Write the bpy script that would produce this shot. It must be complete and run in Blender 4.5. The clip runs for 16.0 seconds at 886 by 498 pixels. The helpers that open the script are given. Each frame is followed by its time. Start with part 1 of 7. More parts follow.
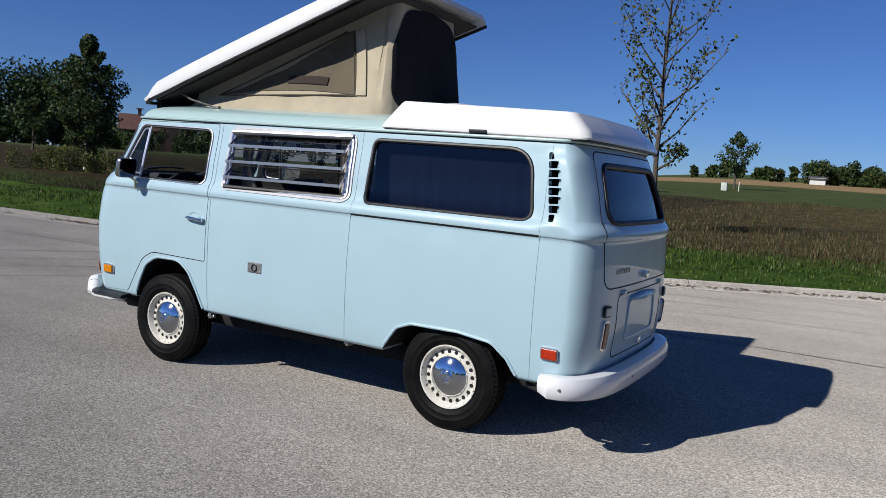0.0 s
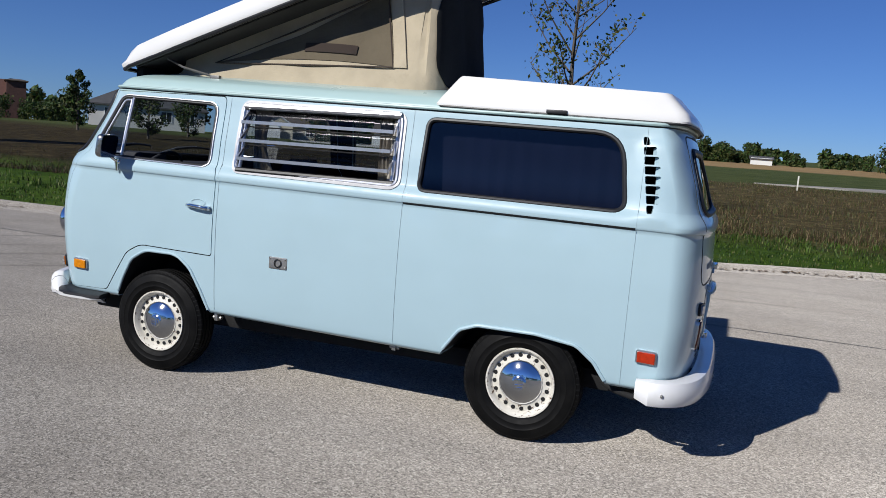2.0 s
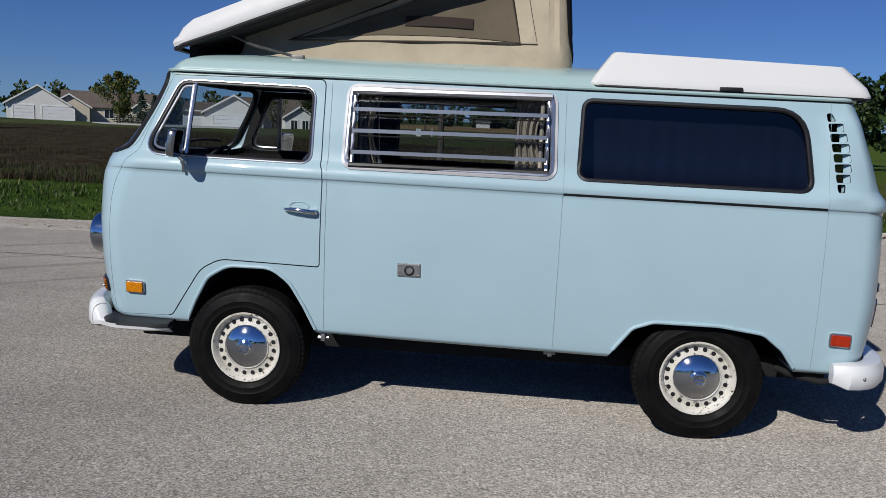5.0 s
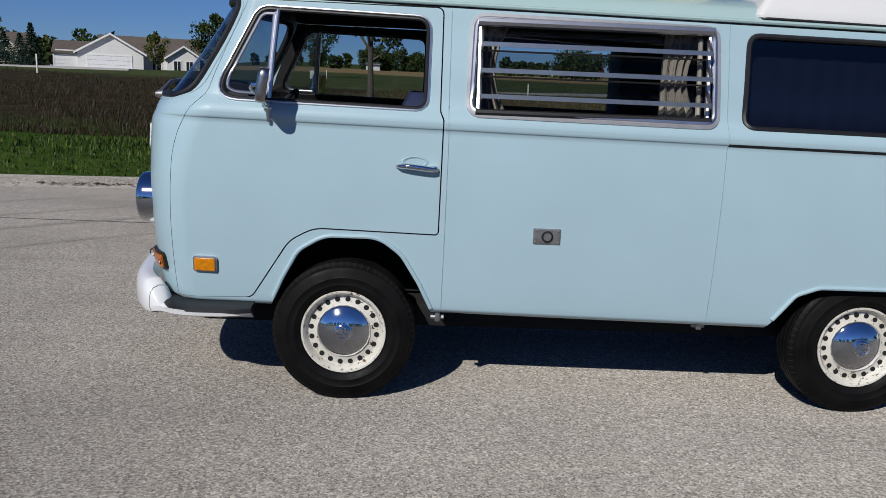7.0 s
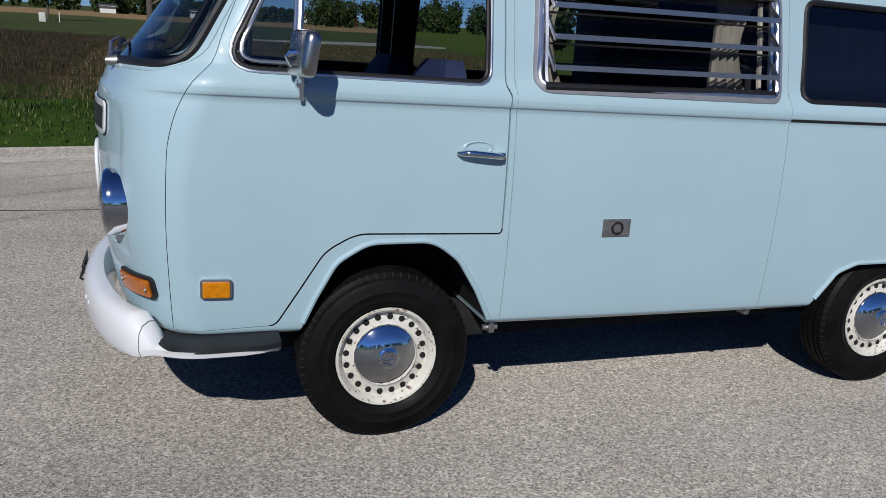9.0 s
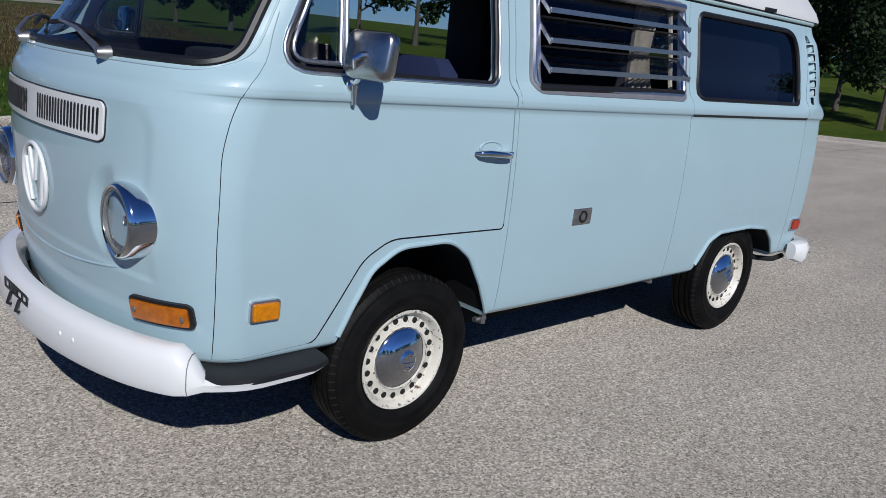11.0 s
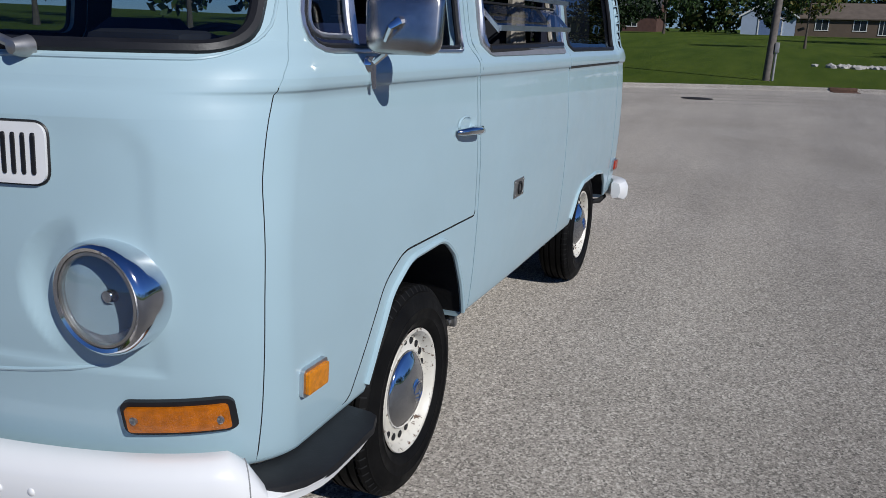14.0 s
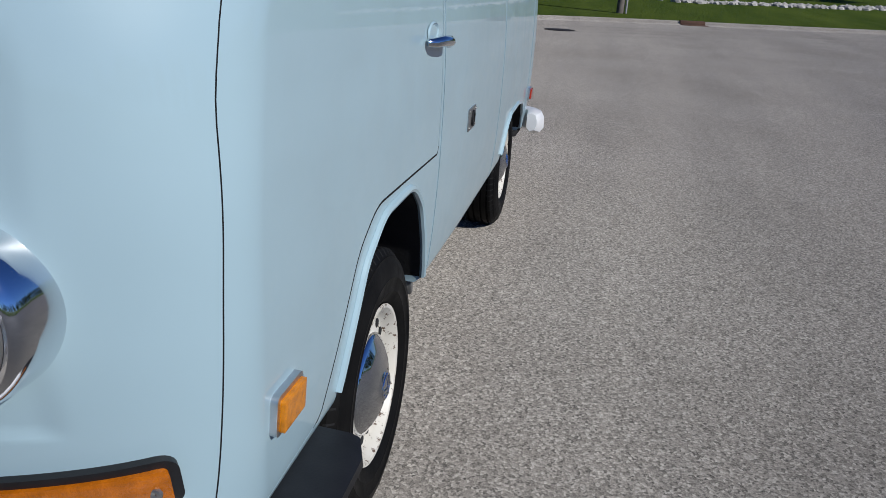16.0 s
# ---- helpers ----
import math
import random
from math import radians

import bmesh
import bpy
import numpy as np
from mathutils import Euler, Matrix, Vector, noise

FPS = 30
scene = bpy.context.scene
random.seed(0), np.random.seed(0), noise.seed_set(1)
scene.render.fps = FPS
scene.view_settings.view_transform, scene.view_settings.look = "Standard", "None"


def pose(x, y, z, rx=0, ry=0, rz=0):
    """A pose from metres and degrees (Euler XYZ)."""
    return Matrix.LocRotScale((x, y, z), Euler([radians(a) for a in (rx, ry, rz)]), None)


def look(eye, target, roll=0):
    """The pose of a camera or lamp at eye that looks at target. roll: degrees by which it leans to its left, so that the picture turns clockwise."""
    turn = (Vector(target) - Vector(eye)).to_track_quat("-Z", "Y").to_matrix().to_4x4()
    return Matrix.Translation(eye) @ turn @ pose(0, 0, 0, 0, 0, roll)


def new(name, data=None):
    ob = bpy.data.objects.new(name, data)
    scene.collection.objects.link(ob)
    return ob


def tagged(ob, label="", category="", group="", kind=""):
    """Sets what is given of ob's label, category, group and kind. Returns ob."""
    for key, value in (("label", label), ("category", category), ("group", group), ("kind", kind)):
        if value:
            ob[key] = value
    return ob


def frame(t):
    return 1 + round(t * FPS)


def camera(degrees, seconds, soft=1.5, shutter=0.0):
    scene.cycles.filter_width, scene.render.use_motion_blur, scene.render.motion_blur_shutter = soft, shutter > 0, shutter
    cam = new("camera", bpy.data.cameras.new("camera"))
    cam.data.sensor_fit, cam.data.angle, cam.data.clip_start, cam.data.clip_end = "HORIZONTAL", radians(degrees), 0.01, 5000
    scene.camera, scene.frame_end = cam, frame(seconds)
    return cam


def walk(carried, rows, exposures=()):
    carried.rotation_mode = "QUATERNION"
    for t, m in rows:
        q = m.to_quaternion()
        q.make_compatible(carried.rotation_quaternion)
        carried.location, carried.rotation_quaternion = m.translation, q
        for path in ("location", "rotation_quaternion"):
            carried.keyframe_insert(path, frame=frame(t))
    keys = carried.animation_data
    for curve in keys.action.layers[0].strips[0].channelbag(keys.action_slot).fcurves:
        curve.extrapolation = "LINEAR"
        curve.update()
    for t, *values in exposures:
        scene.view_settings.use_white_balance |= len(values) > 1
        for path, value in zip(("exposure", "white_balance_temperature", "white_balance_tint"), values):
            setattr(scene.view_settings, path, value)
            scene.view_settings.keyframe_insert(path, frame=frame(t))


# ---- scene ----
cam = camera(58.01, 16.0, 0.75)
PATH = [
    (0, (3.410, -4.933, 1.533), (2.441, -3.193, 1.345), 3.9),
    (0.5, (3.115, -4.899, 1.536), (2.235, -3.115, 1.330), 3.8),
    (1, (2.781, -4.928, 1.551), (1.986, -3.106, 1.333), 3.8),
    (1.5, (2.488, -4.963, 1.534), (1.765, -3.113, 1.300), 4.2),
    (2, (2.173, -4.947, 1.526), (1.508, -3.075, 1.291), 4.4),
    (2.5, (1.830, -4.995, 1.508), (1.200, -3.110, 1.280), 4.1),
    (3, (1.476, -5.081, 1.502), (0.936, -3.168, 1.282), 4.4),
    (3.2, (1.361, -5.083, 1.483), (0.832, -3.166, 1.267), 4.3),
    (5.3, (0.125, -4.814, 1.489), (-0.063, -2.847, 1.178), 2.0),
    (5.5, (0.007, -4.747, 1.483), (-0.180, -2.787, 1.135), 1.7),
    (6, (-0.321, -4.641, 1.472), (-0.422, -2.676, 1.112), 2.2),
    (6.5, (-0.629, -4.534, 1.451), (-0.633, -2.568, 1.086), 2.8),
    (7, (-0.887, -4.314, 1.440), (-0.817, -2.355, 1.043), 2.4),
    (7.5, (-1.112, -4.094, 1.438), (-0.937, -2.145, 1.021), 2.7),
    (8, (-1.395, -3.875, 1.436), (-1.086, -1.954, 0.970), 2.4),
    (8.2, (-1.495, -3.795, 1.446), (-1.130, -1.887, 0.969), 2.6),
    (10.3, (-2.704, -3.067, 1.479), (-1.560, -1.508, 0.968), 4.2),
    (10.5, (-2.786, -3.001, 1.496), (-1.582, -1.490, 0.980), 4.7),
    (11, (-3.034, -2.863, 1.491), (-1.693, -1.469, 0.980), 5.5),
    (11.5, (-3.279, -2.721, 1.521), (-1.844, -1.426, 1.007), 5.2),
    (12, (-3.376, -2.521, 1.488), (-1.886, -1.288, 0.975), 4.6),
    (12.5, (-3.407, -2.319, 1.490), (-1.820, -1.216, 0.976), 5.3),
    (13, (-3.442, -2.082, 1.462), (-1.771, -1.113, 0.945), 3.8),
    (13.5, (-3.435, -1.865, 1.469), (-1.683, -1.058, 0.938), 1.9),
    (14, (-3.269, -1.716, 1.413), (-1.478, -1.010, 0.874), 1.6),
    (14.5, (-3.129, -1.572, 1.389), (-1.308, -0.954, 0.840), 1.8),
    (15, (-3.029, -1.375, 1.355), (-1.179, -0.857, 0.797), 2.2),
    (15.5, (-2.961, -1.229, 1.326), (-1.079, -0.868, 0.756), 3.3),
    (16, (-2.818, -1.244, 1.274), (-0.966, -0.908, 0.599), 3.0),
]
EXPOSURES = [(0.0, -0.01, 6300, 10), (3.2, -0.13, 6300, 10), (5.3, -0.4, 6300, 10), (8.2, -0.41, 6260, 10), (10.3, -0.39, 6100, 10), (16.0, -0.37, 6120, 10)]
walk(cam, [(t, look(eye, target, roll)) for t, eye, target, roll in PATH], EXPOSURES)

# world, sun
SUN = Vector((-0.645, -1.25, 1.0)).normalized()      # towards the sun
world = bpy.data.worlds.new("sky")
scene.world = world
world.use_nodes = True
nt = world.node_tree
sky = nt.nodes.new("ShaderNodeTexSky")
sky.sky_type, sky.sun_disc = "NISHITA", False
sky.sun_elevation = math.asin(SUN.z)
sky.sun_rotation = math.atan2(SUN.x, SUN.y)
sky.altitude, sky.air_density, sky.dust_density, sky.ozone_density = 1500, 1.0, 0.0, 3.0
grade = nt.nodes.new("ShaderNodeMix")
grade.data_type, grade.blend_type = "RGBA", "MULTIPLY"
grade.inputs[0].default_value, grade.inputs[7].default_value = 1.0, (0.62, 0.90, 1.50, 1)
nt.links.new(sky.outputs[0], grade.inputs[6])
nt.links.new(grade.outputs[2], nt.nodes["Background"].inputs[0])
nt.nodes["Background"].inputs[1].default_value = 0.05
sun = new("sun", bpy.data.lights.new("sun", "SUN"))
sun.data.energy, sun.data.angle, sun.data.color = 5.0, radians(0.53), (1.0, 0.96, 0.895)
sun.matrix_world = look(SUN * 50, (0, 0, 0))


# ---- materials ----
def material(name):
    m = bpy.data.materials.new(name)
    m.use_nodes = True
    return m, m.node_tree, m.node_tree.nodes["Principled BSDF"]


def noise_tex(nt, scale, detail=4.0, rough=0.55, coord="Object", squeeze=None):
    tc = nt.nodes.new("ShaderNodeTexCoord")
    n = nt.nodes.new("ShaderNodeTexNoise")
    n.inputs["Scale"].default_value, n.inputs["Detail"].default_value = scale, detail
    n.inputs["Roughness"].default_value = rough
    if squeeze:
        mp = nt.nodes.new("ShaderNodeMapping")
        mp.inputs["Scale"].default_value = squeeze
        nt.links.new(tc.outputs[coord], mp.inputs[0])
        nt.links.new(mp.outputs[0], n.inputs["Vector"])
    else:
        nt.links.new(tc.outputs[coord], n.inputs["Vector"])
    return n.outputs["Fac"]


def ramp(nt, fac, stops):
    r = nt.nodes.new("ShaderNodeValToRGB")
    e = r.color_ramp.elements
    while len(e) < len(stops):
        e.new(0.5)
    for el, (p, c) in zip(e, stops):
        el.position, el.color = p, (*c, 1) if len(c) == 3 else c
    nt.links.new(fac, r.inputs[0])
    return r.outputs[0]


def mixed(nt, fac, a, b, mode="MIX"):
    m = nt.nodes.new("ShaderNodeMix")
    m.data_type, m.blend_type = "RGBA", mode
    for k, v in ((0, fac), (6, a), (7, b)):
        if isinstance(v, (int, float)):
            m.inputs[k].default_value = v
        elif isinstance(v, tuple):
            m.inputs[k].default_value = (*v, 1)
        else:
            nt.links.new(v, m.inputs[k])
    return m.outputs[2]


def bump(nt, bsdf, height, strength, distance=0.01):
    b = nt.nodes.new("ShaderNodeBump")
    b.inputs["Strength"].default_value, b.inputs["Distance"].default_value = strength, distance
    nt.links.new(height, b.inputs["Height"])
    nt.links.new(b.outputs[0], bsdf.inputs["Normal"])


def plain(name, colour, rough=0.5, metal=0.0, vary=0.12, scale=6.0, bumps=0.0, bscale=200.0, coat=0.0, spec=0.5):
    """A surface with soft stains at one scale and fine grain at another."""
    m, nt, b = material(name)
    c = colour
    dark = tuple(v * (1 - vary) for v in c)
    light = tuple(min(1, v * (1 + vary)) for v in c)
    col = ramp(nt, noise_tex(nt, scale), [(0.3, dark), (0.7, light)])
    fine = noise_tex(nt, scale * 22, 3)
    col = mixed(nt, 0.12, col, ramp(nt, fine, [(0.35, dark), (0.65, light)]), "MIX")
    nt.links.new(col, b.inputs["Base Color"])
    b.inputs["Roughness"].default_value, b.inputs["Metallic"].default_value = rough, metal
    b.inputs["Coat Weight"].default_value, b.inputs["Coat Roughness"].default_value = coat, 0.06
    b.inputs["Specular IOR Level"].default_value = spec
    if bumps:
        bump(nt, b, noise_tex(nt, bscale, 3), bumps, 0.004)
    return m


def glass(name, tint, gloss_ior=1.45, rough=0.0):
    m, nt, b = material(name)
    nt.nodes.remove(b)
    tr, gl = nt.nodes.new("ShaderNodeBsdfTransparent"), nt.nodes.new("ShaderNodeBsdfGlossy")
    tr.inputs[0].default_value = (*tint, 1)
    gl.inputs["Roughness"].default_value = rough
    lw, mx = nt.nodes.new("ShaderNodeLayerWeight"), nt.nodes.new("ShaderNodeMixShader")
    lw.inputs[0].default_value = 0.5
    pw, ml = nt.nodes.new("ShaderNodeMath"), nt.nodes.new("ShaderNodeMath")
    pw.operation, pw.inputs[1].default_value = "POWER", 5.0
    f0 = ((gloss_ior - 1) / (gloss_ior + 1)) ** 2 * 1.8
    ml.operation, ml.inputs[1].default_value, ml.inputs[2].default_value = "MULTIPLY_ADD", 1 - f0, f0
    nt.links.new(lw.outputs["Facing"], pw.inputs[0])
    nt.links.new(pw.outputs[0], ml.inputs[0])
    nt.links.new(ml.outputs[0], mx.inputs[0])
    nt.links.new(tr.outputs[0], mx.inputs[1])
    nt.links.new(gl.outputs[0], mx.inputs[2])
    nt.links.new(mx.outputs[0], nt.nodes["Material Output"].inputs[0])
    return m


def paint(name, colour, rough=0.38):
    """Old resprayed car paint: faint mottling, chalky patches and a slight orange peel."""
    m, nt, b = material(name)
    d = tuple(v * 0.975 for v in colour)
    l = tuple(min(1, v * 1.02) for v in colour)
    col = ramp(nt, noise_tex(nt, 2.3, 5), [(0.3, d), (0.7, l)])
    grime = ramp(nt, noise_tex(nt, 55, 4, 0.7), [(0.68, (0, 0, 0)), (0.82, (1, 1, 1))])
    dirt = mixed(nt, 0.018, (0, 0, 0), grime, "MIX")
    col = mixed(nt, dirt, col, tuple(v * 0.62 for v in colour))
    nt.links.new(col, b.inputs["Base Color"])
    nt.links.new(ramp(nt, noise_tex(nt, 7, 4), [(0.3, (rough * 0.8,) * 3), (0.7, (rough * 1.35,) * 3)]), b.inputs["Roughness"])
    b.inputs["Coat Weight"].default_value, b.inputs["Coat Roughness"].default_value = 0.75, 0.022
    b.inputs["Specular IOR Level"].default_value = 0.3
    bump(nt, b, noise_tex(nt, 26, 2), 0.012, 0.004)
    return m


BLUE = paint("pale_blue_paint", (0.380, 0.518, 0.568))
MINT = paint("roof_paint", (0.385, 0.52, 0.505), 0.34)
WHITE = paint("white_gelcoat", (0.72, 0.71, 0.685), 0.42)
BUMPER = paint("white_bumper_paint", (0.78, 0.78, 0.77), 0.35)
CHROME = plain("chrome", (0.80, 0.81, 0.83), 0.07, 1.0, 0.05, 9)
ALU = plain("brushed_aluminium", (0.66, 0.66, 0.68), 0.33, 1.0, 0.08, 20)
STEEL = plain("galvanised_plate", (0.42, 0.41, 0.39), 0.42, 0.9, 0.25, 30)
RUBBER = plain("black_rubber", (0.009, 0.009, 0.010), 0.48, 0, 0.25, 25, 0.1)
SEAM = plain("shallow_seam", (0.26, 0.35, 0.39), 0.6, 0, 0.2, 30)
GAP = plain("panel_gap", (0.03, 0.04, 0.045), 0.8, 0, 0.2, 30)
DARK = plain("underseal", (0.008, 0.008, 0.0085), 0.9, 0, 0.3, 12, 0.25, 120)
TRIM = plain("dark_interior_trim", (0.012, 0.014, 0.021), 0.75, 0, 0.25, 15, 0.1)
VINYL = plain("blue_vinyl", (0.010, 0.018, 0.060), 0.68, 0, 0.2, 12, 0.15)
CURTAIN = plain("cream_curtain", (0.34, 0.31, 0.26), 0.9, 0, 0.2, 14, 0.3, 160)
NAVY = plain("navy_curtain", (0.006, 0.008, 0.022), 0.9, 0, 0.3, 9, 0.2)
# amber darkened in its colour for the less sunlit turn signals
AMBER_DIM = plain("dimmed_amber_lens", (0.44, 0.118, 0.001), 0.14, 0, 0.3, 45, 0.4, 300, coat=0.3)
AMBER = plain("amber_lens", (0.64, 0.215, 0.0015), 0.16, 0, 0.25, 60, 0.3, 240, coat=0.2)
RED = plain("red_lens", (0.10, 0.016, 0.008), 0.16, 0, 0.2, 60, 0.3, 240, coat=0.5)
RED_B = plain("orange_red_lens", (0.40, 0.028, 0.006), 0.16, 0, 0.25, 60, 0.3, 240, coat=0.2)
CLEARLENS = plain("grey_lens", (0.45, 0.45, 0.46), 0.2, 0, 0.1, 60, 0.3, 240, coat=0.5)
GLASS = glass("window_glass", (0.62, 0.68, 0.70))
TINT = glass("tinted_window_glass", (0.22, 0.25, 0.33), 1.5)
SMOKE = glass("louvre_glass", (0.66, 0.67, 0.68), 1.4)


def tyre_material():
    m, nt, b = material("tyre_rubber")
    col = ramp(nt, noise_tex(nt, 9, 5), [(0.3, (0.004, 0.004, 0.0042)), (0.75, (0.010, 0.0097, 0.0093))])
    nt.links.new(col, b.inputs["Base Color"])
    nt.links.new(ramp(nt, noise_tex(nt, 14, 4), [(0.3, (0.42,) * 3), (0.7, (0.65,) * 3)]), b.inputs["Roughness"])
    b.inputs["Specular IOR Level"].default_value = 0.09
    bump(nt, b, noise_tex(nt, 160, 3), 0.12, 0.003)
    return m


def rim_material():
    """Cream-white wheel paint, chipped to rust in small flakes."""
    m, nt, b = material("chipped_wheel_paint")
    base = ramp(nt, noise_tex(nt, 8, 4), [(0.3, (0.58, 0.545, 0.46)), (0.7, (0.70, 0.675, 0.61))])
    chips = ramp(nt, noise_tex(nt, 42, 6, 0.75), [(0.585, (0, 0, 0)), (0.61, (1, 1, 1))])
    col = mixed(nt, chips, base, (0.10, 0.055, 0.03))
    nt.links.new(col, b.inputs["Base Color"])
    b.inputs["Roughness"].default_value = 0.45
    bump(nt, b, noise_tex(nt, 60, 3), 0.1, 0.003)
    return m


def canvas_material(name, colour):
    m, nt, b = material(name)
    base = ramp(nt, noise_tex(nt, 3.2, 5), [(0.3, tuple(v * 0.8 for v in colour)), (0.7, tuple(v * 1.1 for v in colour))])
    stain = ramp(nt, noise_tex(nt, 4.6, 5, 0.65), [(0.6, (0, 0, 0)), (0.75, (1, 1, 1))])
    half = mixed(nt, 0.4, (0, 0, 0), stain)
    col = mixed(nt, half, base, tuple(v * 0.5 for v in colour))
    nt.links.new(col, b.inputs["Base Color"])
    b.inputs["Roughness"].default_value = 0.95
    b.inputs["Specular IOR Level"].default_value = 0.2
    bump(nt, b, noise_tex(nt, 11, 6, 0.6), 0.35, 0.02)
    return m


TYRE, RIM = tyre_material(), rim_material()
CANVAS = canvas_material("tan_canvas", (0.43, 0.37, 0.265))
MESH = canvas_material("brown_window_flap", (0.13, 0.108, 0.074))
BLACKCLOTH = canvas_material("black_mesh_cloth", (0.012, 0.014, 0.016))


# ---- mesh helpers ----
def part(name, bm, mat, parent=None, label="", smooth=True):
    me = bpy.data.meshes.new(name)
    if isinstance(bm, bpy.types.Mesh):
        me = bm
    else:
        bm.normal_update()
        bm.to_mesh(me)
        bm.free()
    me.name = name
    for m in (mat if isinstance(mat, (list, tuple)) else [mat]):
        me.materials.append(m)
    if smooth:
        me.polygons.foreach_set("use_smooth", [True] * len(me.polygons))
        me.set_sharp_from_angle(angle=radians(38))
    ob = new(name, me)
    ob.parent = parent
    if label:
        ob["label"] = label
    return ob


def thing(name, label, category, group="", kind="", at=(0, 0, 0)):
    ob = new(name)
    ob.location = at
    ob.empty_display_size = 0.2
    return tagged(ob, label, category, group, kind)


def box(bm, lo, hi, bev=0.0, m=None):
    r = bmesh.ops.create_cube(bm, size=1)
    lo, hi = Vector(lo), Vector(hi)
    for v in r["verts"]:
        v.co = Vector(((lo[k] + hi[k]) / 2 + v.co[k] * (hi[k] - lo[k]) for k in range(3)))
    verts = r["verts"]
    if bev:
        es = list({e for v in verts for e in v.link_edges})
        out = bmesh.ops.bevel(bm, geom=es, offset=bev, segments=2, affect="EDGES", profile=0.6)
        verts = list({v for f in out["faces"] for v in f.verts} | {v for v in verts if v.is_valid})
    if m is not None:
        bmesh.ops.transform(bm, matrix=m, verts=verts)
    return verts


def tube(bm, pts, radius, n=8, closed=False, cap=True):
    """A round bar along a line; radius may be one number or one for each point."""
    pts = [Vector(p) for p in pts]
    rings = []
    up = None
    for i, p in enumerate(pts):
        a = pts[i - 1] if i or closed else pts[i]
        b = pts[(i + 1) % len(pts)] if i + 1 < len(pts) or closed else pts[i]
        d = (b - a).normalized()
        if up is None:
            up = d.orthogonal().normalized()
        up = (up - d * up.dot(d)).normalized()
        side = d.cross(up)
        r = radius[i] if isinstance(radius, (list, tuple)) else radius
        rings.append([bm.verts.new(p + (up * math.cos(k * math.tau / n) + side * math.sin(k * math.tau / n)) * r) for k in range(n)])
    pairs = list(zip(rings, rings[1:])) + ([(rings[-1], rings[0])] if closed else [])
    for a, b in pairs:
        for k in range(n):
            bm.faces.new((a[k], a[(k + 1) % n], b[(k + 1) % n], b[k]))
    if cap and not closed:
        bm.faces.new(rings[0][::-1])
        bm.faces.new(rings[-1])
    return bm


def loft(bm, rings, closed_ring=True, caps=True, closed=False):
    """Skin between rings of points with equal counts."""
    vs = [[bm.verts.new(p) for p in r] for r in rings]
    n = len(vs[0])
    for a, b in list(zip(vs, vs[1:])) + ([(vs[-1], vs[0])] if closed else []):
        for k in range(n if closed_ring else n - 1):
            bm.faces.new((a[k], a[(k + 1) % n], b[(k + 1) % n], b[k]))
    if caps and closed_ring and not closed:
        bm.faces.new(vs[0][::-1])
        bm.faces.new(vs[-1])
    return bm


def lathe(bm, profile, n=48, axis="Y", centre=(0, 0, 0), closed=False):
    """Turns (radius, along) pairs round an axis."""
    c = Vector(centre)
    rings = []
    for r, h in profile:
        ring = []
        for k in range(n):
            a, b = r * math.cos(k * math.tau / n), r * math.sin(k * math.tau / n)
            ring.append(c + Vector({"Y": (a, h, b), "X": (h, a, b), "Z": (a, b, h)}[axis]))
        rings.append(ring)
    loft(bm, rings, True, False, closed)
    bmesh.ops.remove_doubles(bm, verts=bm.verts, dist=1e-5)
    bmesh.ops.recalc_face_normals(bm, faces=bm.faces)
    return bm


def rounded(poly, radius, n=6):
    """A polygon in the plane with its corners rounded; radius: one number or one a corner."""
    out = []
    for i, p in enumerate(poly):
        p = Vector(p)
        a, b = Vector(poly[i - 1]) - p, Vector(poly[(i + 1) % len(poly)]) - p
        r = radius[i] if isinstance(radius, (list, tuple)) else radius
        if r <= 0:
            out.append(tuple(p))
            continue
        half = a.angle(b) / 2
        d = min(r / math.tan(half), a.length * 0.48, b.length * 0.48)
        s, e = p + a.normalized() * d, p + b.normalized() * d
        for k in range(n + 1):
            t = k / n
            out.append(tuple(s * (1 - t) ** 2 + p * 2 * t * (1 - t) + e * t * t))
    return out


def prism(poly, axis, lo, hi):
    """A solid with that outline, from lo to hi along an axis. axis Y: (x, z); axis X: (y, z); axis Z: (x, y)."""
    bm = bmesh.new()
    put = {"Y": lambda p, h: (p[0], h, p[1]), "X": lambda p, h: (h, p[0], p[1]), "Z": lambda p, h: (p[0], p[1], h)}[axis]
    loft(bm, [[put(p, lo) for p in poly], [put(p, hi) for p in poly]])
    bmesh.ops.recalc_face_normals(bm, faces=bm.faces)
    return bm


def join(*bms):
    out = bmesh.new()
    for b in bms:
        me = bpy.data.meshes.new("tmp")
        b.to_mesh(me)
        b.free()
        out.from_mesh(me)
        bpy.data.meshes.remove(me)
    return out


def boolean(me, cutter, op):
    """me with a closed cutter (bmesh) taken away or kept; returns a new mesh."""
    a = new("work", me)
    cm = bpy.data.meshes.new("cutter")
    cutter.to_mesh(cm)
    cutter.free()
    c = new("cutter", cm)
    mod = a.modifiers.new("cut", "BOOLEAN")
    mod.object, mod.operation, mod.solver = c, op, "EXACT"
    dg = bpy.context.evaluated_depsgraph_get()
    dg.update()
    out = bpy.data.meshes.new_from_object(a.evaluated_get(dg))
    bpy.data.objects.remove(a)
    bpy.data.objects.remove(c)
    return out


